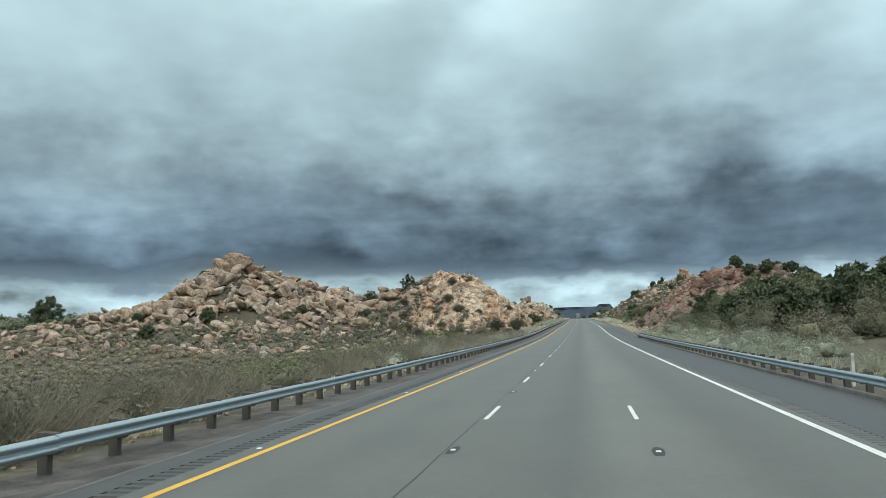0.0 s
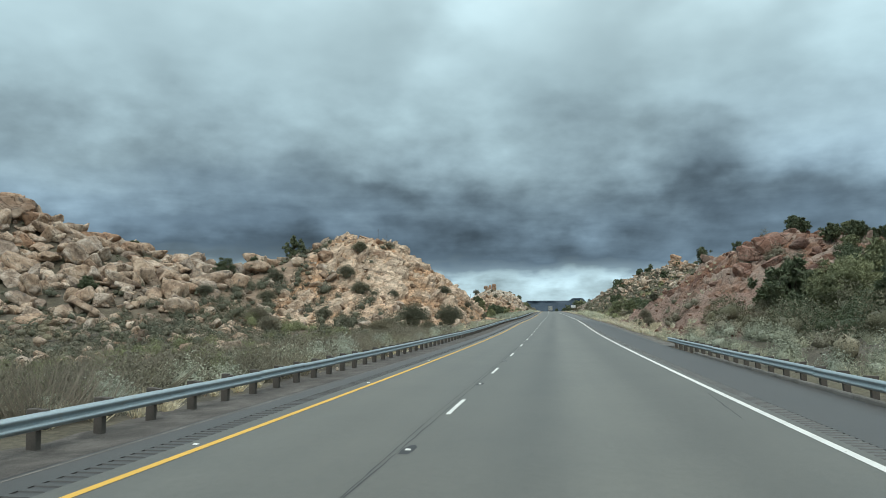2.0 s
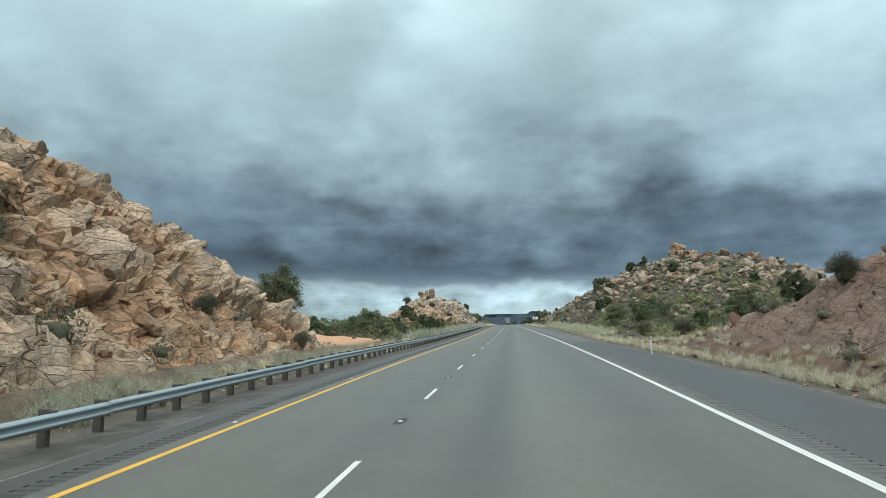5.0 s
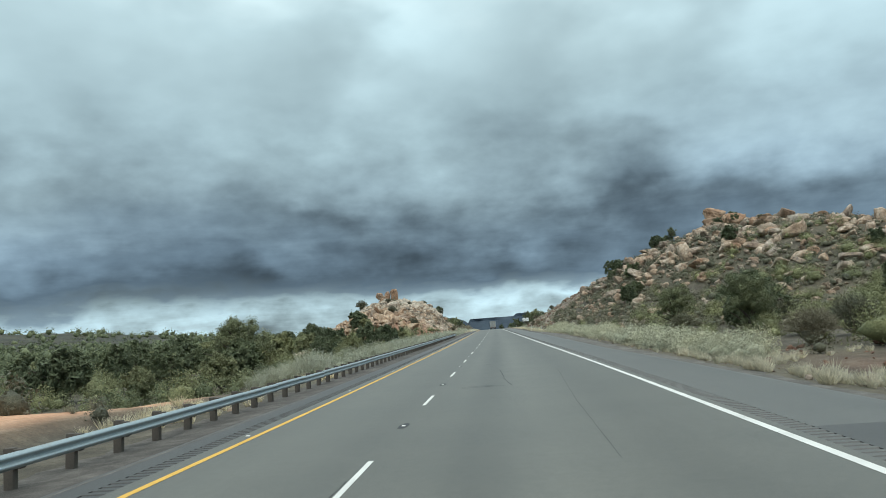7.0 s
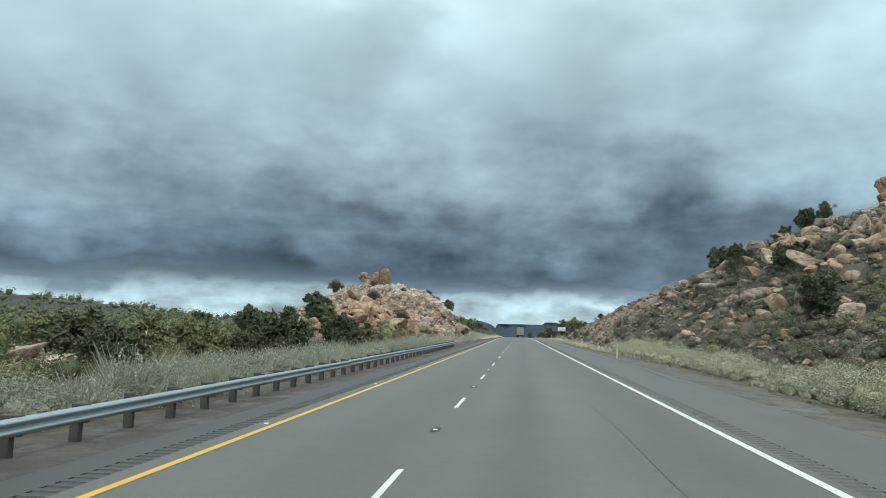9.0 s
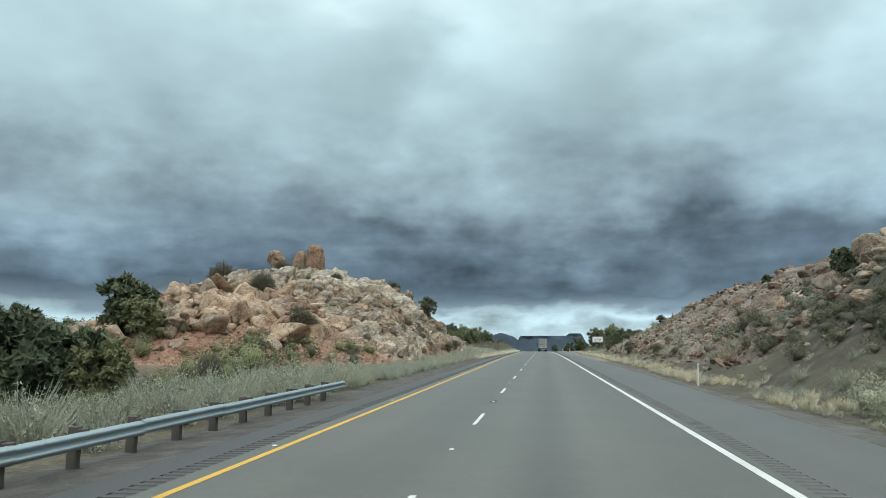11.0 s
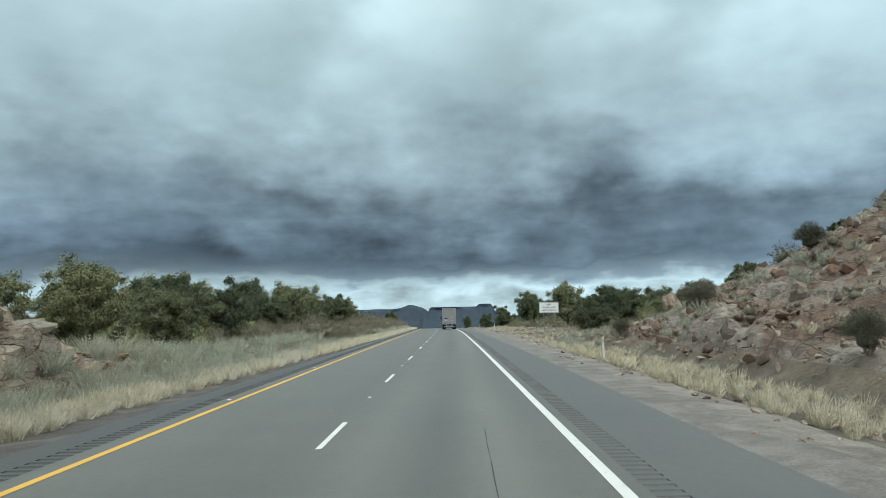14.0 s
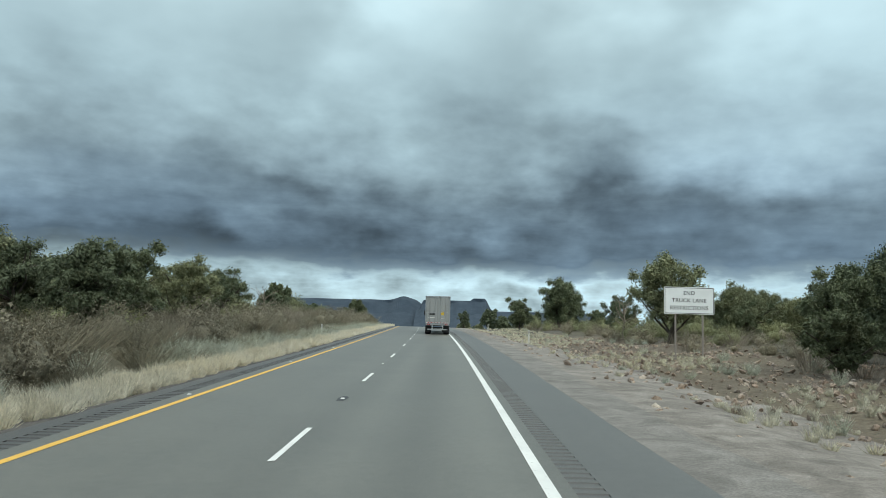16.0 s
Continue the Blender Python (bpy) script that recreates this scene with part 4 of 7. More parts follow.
def beam_mesh():
    """One length of corrugated W-shaped guardrail beam."""
    section = [(-0.012, 0.0), (0.018, 0.018), (0.07, 0.048), (0.082, 0.075), (0.07, 0.10), (0.012, 0.132), (0.0, 0.155),
               (0.012, 0.178), (0.07, 0.21), (0.082, 0.235), (0.07, 0.262), (0.018, 0.292), (-0.012, 0.31)]
    back = [(x - 0.006, z) for x, z in reversed(section)]
    ring = section + back
    bm = bmesh.new()
    rows = [[bm.verts.new((x, y, z)) for x, z in ring] for y in (-0.08, 3.81)]
    n = len(ring)
    for i in range(n):
        bm.faces.new((rows[0][i], rows[0][(i + 1) % n], rows[1][(i + 1) % n], rows[1][i]))
    mesh = mesh_of("rail_panel", bm, GALVANISED)
    mesh.polygons.foreach_set("use_smooth", [len(p.vertices) == 4 for p in mesh.polygons])
    return mesh


def post_meshes():
    bm = bmesh.new()
    box(bm, (0.20, 0.15, 1.25), (0, 0, 0.05), 0.012)
    post = mesh_of("post", bm, POST_STEEL)
    bm = bmesh.new()
    box(bm, (0.16, 0.15, 0.36), (0, 0, 0.47), 0.01)
    block = mesh_of("blockout", bm, POST_STEEL)
    bm = bmesh.new()
    tube(bm, (0, 0, 0), (0.025, 0, 0), 0.028, 0.02, 7)
    return post, block, mesh_of("bolt", bm, GALVANISED)


BEAM = beam_mesh()
POST, BLOCK, BOLT = post_meshes()


def guardrail(u, s0, s1, side, label):
    """Beam panels on blocked-out posts. side +1: the beam faces +u."""
    rail = thing("guardrail", label, "guardrail", "guardrails along the road", Matrix.Translation(place(u, s0)))
    n = int((s1 - s0) / 3.81)
    inv = rail.matrix_world.inverted()
    rnd = random.Random(int(u * 10))
    for i in range(n):
        s = s1 - (i + 1) * 3.81
        wob = rnd.uniform(-0.012, 0.012)
        a = place(u + 0.26 * side, s, 0.31 + wob)
        b = place(u + 0.26 * side, s + 3.81, 0.31 + wob)
        y = (b - a).normalized()
        x = y.cross(Vector((0, 0, 1))).normalized() * 1.0
        m = Matrix((x, y, x.cross(y))).transposed().to_4x4()
        if side < 0:
            m = m @ Matrix.Rotation(math.pi, 4, "Z") @ Matrix.Translation((0, -3.73, 0))
        ob = part("rail_panel", BEAM, None, rail)
        ob.matrix_local = inv @ Matrix.Translation(a) @ m
        for ds in (0.0, 1.905):
            ob = part("post", POST, None, rail)
            ob.matrix_local = inv @ Matrix.Translation(place(u, s + ds)) @ pose(0, 0, rnd.uniform(-0.03, 0.02), rnd.uniform(-1.5, 1.5), rnd.uniform(-2, 2), rnd.uniform(-4, 4))
            ob = part("blockout", BLOCK, None, rail)
            ob.matrix_local = inv @ Matrix.Translation(place(u + 0.17 * side, s + ds))
    return rail


guardrail(-6.72, -26, 374.0, 1, "galvanised W-beam guardrail on dark posts along the yellow-line shoulder")
guardrail(11.05, -26, 122.5, -1, "galvanised W-beam guardrail on dark posts beside the white-line shoulder")


def curb(u0, u1, s0, s1, high):
    """A low pale concrete curb with rounded, chipped edges."""
    verts, faces = [], []
    n = round((s1 - s0) / 0.5)
    for i in range(n + 1):
        s = s0 + (s1 - s0) * i / n
        chip = 0.012 * noise.noise(Vector((s * 2.1, 1, 1)))
        for u, z in ((u0, -0.1), (u0 + 0.01, high - 0.03 + chip), (u0 + 0.04, high + chip), (u1 - 0.03, high + chip), (u1, high - 0.03), (u1, -0.1)):
            verts.append(place(u + chip, s, z))
    for j in range(n):
        for i in range(5):
            faces.append((j * 6 + i, j * 6 + i + 1, (j + 1) * 6 + i + 1, (j + 1) * 6 + i))
    return tagged(mesh_object("curb", verts, faces, GRAVEL), "low pale concrete curb below the guardrail", "curb", kind="structure")


curb(10.62, 10.80, -26, 112, 0.10)


def delineator():
    ob = thing("delineator_post", "thin white flexible delineator post in roadside grass", "delineator", "delineator posts")
    bm = bmesh.new()
    box(bm, (0.10, 0.02, 1.25), (0, 0, 0.55), 0.006)
    part("stake", bm, DELINEATOR, ob)
    bm = bmesh.new()
    box(bm, (0.075, 0.006, 0.20), (0, -0.014, 1.0), 0.002)
    part("reflector", bm, REFLECTOR, ob, "silver grey reflective patch")
    return ob


DELINEATOR = plain_material("white_plastic", (0.74, 0.74, 0.70), 0.5, 0, 0.08, 5)
REFLECTOR = plain_material("silver_reflector", (0.5, 0.5, 0.48), 0.35, 0.2, 0.1, 30)
first = delineator()
spots = [(11.0, 206), (11.9, 33), (9.85, 346), (10.0, 385), (9.45, 472), (9.7, 559), (9.7, 600), (-7.3, 228), (-7.3, 159), (-7.4, 560)]
first.matrix_world = Matrix.Translation((spots[0][0] + road_x(206), 206, ground_z(11.0, 206)))
for u, s in spots[1:]:
    copy_thing(first, Matrix.Translation((u + road_x(s), s, ground_z(u, s))) @ pose(0, 0, 0, random.uniform(-3, 3), random.uniform(-3, 3), random.uniform(-15, 15)))


def letters(body, size, at, mat, parent, name):
    curve = bpy.data.curves.new(name, "FONT")
    curve.body, curve.size, curve.align_x, curve.align_y, curve.extrude, curve.offset = body, size, "CENTER", "CENTER", 0.002, 0.003
    curve.space_character = 1.06
    curve.materials.append(mat)
    ob = new(name, curve)
    ob.parent = parent
    ob.matrix_local = Matrix.Translation(at) @ pose(0, 0, 0, 90, 0, 0)
    return ob


def lane_sign(u, s, centre):
    foot = ground_z(u, s)
    sign = thing("road_sign", "white road sign with black lettering on two steel posts beside trees", "road sign", at=Matrix.Translation((u + road_x(s), s, foot)) @ pose(0, 0, 0, 0, 0, -2))
    up = centre - foot
    bm = bmesh.new()
    box(bm, (2.74, 0.012, 1.50), (0, 0, up), 0.004)
    part("panel", bm, SIGN_WHITE, sign)
    bm = bmesh.new()
    for w, h, x, z in ((2.66, 0.028, 0, 0.70), (2.66, 0.028, 0, -0.70), (0.028, 1.372, 1.318, 0), (0.028, 1.372, -1.318, 0)):
        box(bm, (w, 0.004, h), (x, -0.0085, up + z))
    part("border", bm, SIGN_BLACK, sign, "thin black border line")
    for body, z in (("END", 0.41), ("TRUCK LANE", 0.0), ("RESTRICTIONS", -0.41)):
        letters(body, 0.30, (0, -0.008, up + z), SIGN_BLACK, sign, "lettering")
    for x in (-0.74, 0.74):
        bm = bmesh.new()
        box(bm, (0.09, 0.06, up + 0.95), (x, 0.04, (up + 0.45) / 2 - 0.15), 0.008)
        part("post", bm, SIGN_POST, sign)
    return sign


SIGN_WHITE = plain_material("sign_white", (0.88, 0.91, 0.90), 0.45, 0, 0.05, 2)
SIGN_BLACK = plain_material("sign_black", (0.015, 0.015, 0.015), 0.5, 0, 0.1, 4)
SIGN_POST = metal_material("sign_post_steel", (0.34, 0.30, 0.27), 0.7, 0.3, (0.2, 0.13, 0.09))
lane_sign(16.1, 540.0, 6.25)

# ---- lorry ahead ----
ALU = metal_material("trailer_aluminium", (0.42, 0.43, 0.42), 0.45, 0.45, (0.20, 0.19, 0.18))
DARK = plain_material("dark_rubber", (0.025, 0.025, 0.027), 0.8, 0, 0.3, 8)
CHROME = metal_material("bright_steel", (0.62, 0.62, 0.62), 0.3, 0.9)
RED_LENS = plain_material("red_lens", (0.45, 0.02, 0.02), 0.3, 0, 0.1, 20)
TAPE = plain_material("white_tape", (0.75, 0.74, 0.70), 0.4, 0, 0.05, 20)
YELLOW_LABEL = plain_material("yellow_label", (0.72, 0.50, 0.05), 0.5, 0, 0.1, 9)
CAB = plain_material("white_cab_paint", (0.6, 0.6, 0.6), 0.35, 0, 0.05, 3)
GLASS = plain_material("dark_glass", (0.02, 0.025, 0.03), 0.1, 0, 0.1, 3)


def wheel(parent, x, y, wide, r=0.51):
    bm = bmesh.new()
    made = bmesh.ops.create_cone(bm, cap_ends=True, segments=28, radius1=r, radius2=r, depth=wide)
    bmesh.ops.bevel(bm, geom=[e for e in bm.edges if len(e.link_faces) == 2 and any(len(f.verts) > 4 for f in e.link_faces)], offset=0.05, segments=2, affect="EDGES")
    bmesh.ops.transform(bm, matrix=pose(x, y, r, 0, 90, 0), verts=bm.verts)
    w = part("wheel", bm, DARK, parent, "black rubber tyre")
    bm = bmesh.new()
    for side in (-1, 1):
        tube(bm, (x + side * wide * 0.42, y, r), (x + side * (wide * 0.5 + 0.012), y, r), 0.29, 0.24, 20)
    part("rim", bm, CHROME, w, "bright steel rim")


def lorry(u, s):
    """A box trailer seen from behind, with its tractor in front. Local y points ahead, the rear doors stand at y = 0."""
    truck = thing("semi_truck", "silver box-trailer lorry standing on the asphalt lane", "truck", at=heading(u, s))
    w, h0, h1, length = 2.59, 1.15, 4.0, 15.2
    bm = bmesh.new()
    box(bm, (w, length, h1 - h0), (0, length / 2 + 0.06, (h0 + h1) / 2), 0.03)
    for i in range(25):
        for side in (-1, 1):
            box(bm, (0.02, 0.05, h1 - h0 - 0.3), (side * (w / 2 + 0.008), 0.5 + i * 0.6, (h0 + h1) / 2))
    part("trailer_body", bm, ALU, truck)
    bm = bmesh.new()
    box(bm, (w + 0.03, 0.08, 0.16), (0, 0.02, h1 - 0.06), 0.01)
    box(bm, (w + 0.03, 0.08, 0.18), (0, 0.02, h0 + 0.06), 0.01)
    for side in (-1, 1):
        box(bm, (0.11, 0.08, h1 - h0), (side * (w / 2 - 0.04), 0.02, (h0 + h1) / 2), 0.01)
    part("rear_frame", bm, CHROME, truck, "bright steel door frame")
    for side in (-1, 1):
        bm = bmesh.new()
        box(bm, (w / 2 - 0.13, 0.05, h1 - h0 - 0.34), (side * (w / 4 - 0.035), 0.03, (h0 + h1) / 2), 0.012)
        for k in range(3):
            box(bm, (w / 2 - 0.2, 0.012, 0.04), (side * (w / 4 - 0.035), 0.0, h0 + 0.55 + k * 0.8))
        door = part("door", bm, ALU, truck, "ribbed aluminium rear door")
        for off in (0.28, 0.85):
            bm = bmesh.new()
            tube(bm, (side * off, -0.03, h0 + 0.15), (side * off, -0.03, h1 - 0.15), 0.018, None, 8)
            box(bm, (0.10, 0.035, 0.06), (side * off, -0.02, h0 + 0.6))
            box(bm, (0.10, 0.035, 0.06), (side * off, -0.02, h1 - 0.6))
            box(bm, (0.30, 0.02, 0.05), (side * (off + 0.1), -0.045, h0 + 1.15))
            part("lock_rod", bm, CHROME, door, "steel lock rod")
        for k in range(4):
            bm = bmesh.new()
            box(bm, (0.07, 0.03, 0.12), (side * (w / 2 - 0.1), -0.03, h0 + 0.35 + k * 0.72))
            part("hinge", bm, CHROME, door)
    bm = bmesh.new()
    box(bm, (0.30, 0.01, 0.34), (0.5, -0.002, 2.2), 0.003)
    part("warning_label", bm, YELLOW_LABEL, truck, "yellow warning label")
    bm = bmesh.new()
    box(bm, (0.62, 0.008, 0.16), (-0.62, -0.002, 2.12), 0.003)
    part("label", bm, SIGN_BLACK, truck, "dark lettering bar")
    bm = bmesh.new()
    box(bm, (0.7, 0.008, 0.10), (-0.62, -0.002, 1.75), 0.003)
    box(bm, (0.5, 0.008, 0.08), (0.62, -0.002, 1.70), 0.003)
    part("label", bm, TAPE, truck, "pale lettering bars")
    for i in range(15):
        bm = bmesh.new()
        box(bm, (0.16, 0.008, 0.06), (-1.12 + i * 0.16, -0.026, h0 + 0.07))
        part("reflective_tape", bm, RED_LENS if i % 2 else TAPE, truck, "red reflective tape dash" if i % 2 else "white reflective tape dash")
    for x in (-1.0, -0.82, 0.82, 1.0):
        bm = bmesh.new()
        tube(bm, (x, -0.005, h0 - 0.12), (x, -0.05, h0 - 0.12), 0.06, 0.055, 12)
        part("tail_light", bm, RED_LENS, truck, "round red tail light")
    bm = bmesh.new()
    box(bm, (w - 0.1, 0.10, 0.16), (0, 0.06, h0 - 0.12), 0.01)
    box(bm, (2.1, 0.10, 0.12), (0, 0.0, 0.52), 0.012)
    for x in (-0.55, 0.55):
        box(bm, (0.10, 0.08, 0.6), (x, 0.05, 0.80), 0.008)
    part("bumper", bm, CHROME, truck, "bright steel underrun bumper")
    bm = bmesh.new()
    box(bm, (0.9, 14.0, 0.25), (0, 8, 0.98), 0.02)
    for y in (1.4, 2.7, 12.2):
        box(bm, (2.2, 0.14, 0.14), (0, y, 0.51))
    part("chassis", bm, DARK, truck, "black frame rails and axles")
    for y in (1.4, 2.7):
        for side in (-1, 1):
            wheel(truck, side * 0.98, y, 0.58)
    for side in (-1, 1):
        bm = bmesh.new()
        box(bm, (0.62, 0.015, 0.62), (side * 0.96, 0.75, 0.55), 0.004)
        part("mud_flap", bm, DARK, truck, "black rubber mud flap")
    # tractor
    bm = bmesh.new()
    box(bm, (2.45, 2.4, 2.7), (0, length + 1.9, 2.1), 0.18)
    box(bm, (2.1, 1.8, 1.3), (0, length + 3.9, 1.5), 0.2)
    part("cab", bm, CAB, truck, "white sleeper cab")
    for side in (-1, 1):
        bm = bmesh.new()
        box(bm, (0.03, 0.9, 0.7), (side * 1.225, length + 2.4, 2.5), 0.01)
        part("window", bm, GLASS, truck, "dark side window")
        bm = bmesh.new()
        box(bm, (0.25, 0.12, 0.6), (side * 1.48, length + 2.9, 2.3), 0.04)
        part("mirror", bm, DARK, truck, "black side mirror")
        for y in (length - 1.6, length - 0.3):
            wheel(truck, side * 0.98, y, 0.58)
        wheel(truck, side * 1.05, length + 3.9, 0.32)
    return truck


lorry(2.35, 576.0)

# ---- granite boulders ----
def boulder_shape(seed, level, blocky, flat=1.0):
    """A weathered block: a rounded box, planed by joints and roughened. Returns vertices and triangles."""
    rnd = random.Random(seed)
    bm = bmesh.new()
    bmesh.ops.create_icosphere(bm, subdivisions=level, radius=1.0)
    planes = []
    for _ in range(rnd.randint(10, 15)):
        n = Vector((rnd.gauss(0, 1), rnd.gauss(0, 1), rnd.gauss(0, 0.8))).normalized()
        planes.append((n, rnd.uniform(0.46, 0.84)))
    clefts = []
    for _ in range(2 if level > 2 else 0):
        n = Vector((rnd.gauss(0, 1), rnd.gauss(0, 1), rnd.gauss(0, 0.9))).normalized()
        clefts.append((n, rnd.uniform(-0.35, 0.35), rnd.uniform(0.06, 0.15)))
    size = Vector((rnd.uniform(0.8, 1.3), rnd.uniform(0.75, 1.15), rnd.uniform(0.6, 0.95) * flat))
    off = Vector((rnd.uniform(0, 90), rnd.uniform(0, 90), rnd.uniform(0, 90)))
    for v in bm.verts:
        p = v.co.normalized()
        r = (abs(p.x) ** blocky + abs(p.y) ** blocky + abs(p.z) ** blocky) ** (-1 / blocky)
        p = p * r
        for n, d in planes:
            over = p.dot(n) - d
            if over > 0:
                p -= n * over * 0.96
        for n, at, deep in clefts:
            far = (p.dot(n) - at + 0.10 * noise.noise(p * 1.5 + off)) / 0.085
            p *= 1 - deep * math.exp(-far * far)
        p *= 1 + 0.09 * noise.noise(p * 1.6 + off) + 0.055 * noise.noise(p * 4.0 + off)
        v.co = Vector((p.x * size.x, p.y * size.y, p.z * size.z))
    bm.verts.index_update()
    verts = np.array([v.co[:] for v in bm.verts])
    faces = np.array([[v.index for v in f.verts] for f in bm.faces])
    bm.free()
    return verts, faces


ROUND = [boulder_shape(i, 4 if i < 5 else 3, 3.2) for i in range(10)]
BLOCKY = [boulder_shape(40 + i, 2, 4.5) for i in range(12)]
MEDIUM = [boulder_shape(70 + i, 3, 4.0) for i in range(12)]
PEBBLE = [boulder_shape(100 + i, 2, 4.0) for i in range(8)]
GRIT = [boulder_shape(120 + i, 1, 4.0) for i in range(6)]
MEDIUM_SMALL = [boulder_shape(70 + i, 2, 4.0) for i in range(12)]


def shape_mesh(name, shape, mat, soft):
    mesh = bpy.data.meshes.new(name)
    mesh.from_pydata(shape[0].tolist(), [], shape[1].tolist())
    mesh.materials.append(mat)
    mesh.polygons.foreach_set("use_smooth", [soft] * len(shape[1]))
    mesh.update()
    return mesh


def spin(rnd, tilt):
    return Euler((rnd.gauss(0, tilt), rnd.gauss(0, tilt), rnd.uniform(0, 6.283))).to_matrix()


def joined(name, copies, mat, soft=True):
    """One mesh out of many placed copies: (shape, 3x3 turn and scale, place)."""
    vs, fs, base = [], [], 0
    for (v, f), m, at in copies:
        vs.append(v @ np.array(m).T + np.array(at))
        fs.append(f + base)
        base += len(v)
    sides = fs[0].shape[1]
    v, f = np.concatenate(vs), np.concatenate(fs)
    mesh = bpy.data.meshes.new(name)
    mesh.vertices.add(len(v))
    mesh.vertices.foreach_set("co", v.ravel())
    mesh.loops.add(f.size)
    mesh.loops.foreach_set("vertex_index", f.ravel())
    mesh.polygons.add(len(f))
    mesh.polygons.foreach_set("loop_start", np.arange(0, f.size, sides))
    mesh.polygons.foreach_set("loop_total", np.full(len(f), sides))
    mesh.polygons.foreach_set("use_smooth", np.full(len(f), soft))
    mesh.materials.append(mat)
    mesh.update(calc_edges=True)
    return new(name, mesh)


PALE_STONE = stone_material("pale_granite", (0.20, 0.155, 0.125), (0.36, 0.30, 0.25), (0.52, 0.47, 0.41), 0.9, False, False)


def lay(u, s, size, sink=0.25):
    return (u + road_x(s), s, ground_z(u, s) + size * (0.55 - sink))


def field(name, label, mat, seed, count, u0, u1, s0, s1, sizes, shapes, keep, soft=True, tilt=0.35, sink=0.25, power=3.2):
    """Boulders strewn over a stretch of hillside. keep(u, s): how likely one lies there and how big it is."""
    rnd = random.Random(seed)
    copies = []
    tries = 0
    while len(copies) < count and tries < count * 30:
        tries += 1
        u, s = rnd.uniform(u0, u1), rnd.uniform(s0, s1)
        chance, grow = keep(u, s)
        if rnd.random() > chance:
            continue
        size = sizes[0] + (sizes[1] - sizes[0]) * rnd.random() ** power
        size *= grow
        m = spin(rnd, tilt)
        m = np.array(m) @ np.diag((rnd.uniform(0.8, 1.5), rnd.uniform(0.75, 1.2), rnd.uniform(0.5, 1.05))) * size
        pick = rnd.choice(MEDIUM_SMALL if shapes is MEDIUM and size < 0.95 else GRIT if shapes is PEBBLE and size < 0.32 else shapes)
        copies.append((pick, m, lay(u, s, size, sink)))
    return tagged(joined(name, copies, mat, soft), label, "boulders", kind="stuff")


def by_height(low, full, grow=1.0):
    def keep(u, s):
        q = smooth(low, full, land(u, s))
        return 0.08 + 0.92 * q, 1.0 + (grow - 1.0) * q
    return keep


def in_patches(scale, low=0.0, high=0.25):
    def keep(u, s):
        n = noise.noise(Vector((u * scale, s * scale, 11)))
        return smooth(low, high, n) + 0.06, 1.0
    return keep


# boulder hill beyond the shrubs, left of the road
field("boulder_field", "tan granite boulders heaped over a brushy hill", ROCK_FIELD, 1, 1350, -112, -42, 122, 200, (0.6, 1.9), MEDIUM, by_height(1.2, 7, 1.25), True, 0.45, 0.12, 2.0)
field("boulder_field", "small tan granite rocks strewn at a hill foot", ROCK_FIELD, 2, 1900, -125, -30, 108, 200, (0.35, 1.2), PEBBLE, in_patches(0.05, -0.4, 0.1), False)
# bank cut through rock, left
field("rock_face", "broken tan and orange granite blocks of a road cut", BLOCK_TAN, 3, 320, -34, -10, 146, 220, (0.2, 0.75), BLOCKY, lambda u, s: (smooth(0.5, 3, land(u, s)), 0.8 + 0.4 * smooth(3, 12, land(u, s))), False, 0.5, 0.42)
field("rock_face", "small broken granite rubble on a road cut", BLOCK_TAN, 4, 500, -36, -9, 142, 222, (0.10, 0.32), PEBBLE, lambda u, s: (smooth(0.0, 1.2, land(u, s)), 1), False, 0.6, 0.35)
field("boulder_field", "small granite rocks among brush beside the cut", ROCK_FIELD, 5, 420, -56, -16, 125, 170, (0.3, 1.0), PEBBLE, in_patches(0.07, -0.2, 0.2), False)
# second rocky knoll, left
field("rock_face", "stacked tan granite blocks on a rocky knoll", ROCK_KNOLL, 6, 230, -50, -17, 386, 411, (0.6, 1.8), MEDIUM, lambda u, s: (smooth(0.6, 4, land(u, s)), 1.0), True, 0.45, 0.26, 1.8)
field("rock_face", "jointed grey and tan granite blocks of a road cut", BLOCK_GREY, 7, 300, -32, -10, 396, 478, (0.2, 0.7), BLOCKY, lambda u, s: (smooth(0.3, 2.5, land(u, s)), 1.0), False, 0.5, 0.42)
field("rock_face", "small granite rubble on a road cut", BLOCK_GREY, 8, 700, -34, -9, 392, 478, (0.10, 0.32), PEBBLE, lambda u, s: (smooth(0.0, 1.0, land(u, s)), 1), False, 0.6, 0.35)
field("boulder_field", "pale granite outcrops between low trees", ROCK_FIELD, 9, 220, -75, -24, 300, 400, (0.4, 1.4), MEDIUM, in_patches(0.05, 0.1, 0.35), True)
field("boulder_field", "pinkish granite slabs of an outcrop between low trees", ROCK_FIELD, 19, 90, -41, -26, 315, 331, (0.4, 1.3), MEDIUM, lambda u, s: (bell(u, s, -33, 323, 6, 6), 1.0), True, 0.3, 0.3, 2.0)
# red bank, right
field("rock_face", "reddish granite blocks on a red earth bank", BLOCK_RED, 10, 200, 18, 48, 138, 225, (0.25, 0.9), BLOCKY, lambda u, s: (0.15 + 0.85 * smooth(5, 11, land(u, s)), 0.7 + 0.7 * smooth(6, 12, land(u, s))), False, 0.5, 0.32)
field("rock_face", "small red stones on an earth bank", BLOCK_RED, 11, 1500, 13, 46, 130, 262, (0.10, 0.38), PEBBLE, lambda u, s: (0.8, 1), False, 0.6, 0.3)
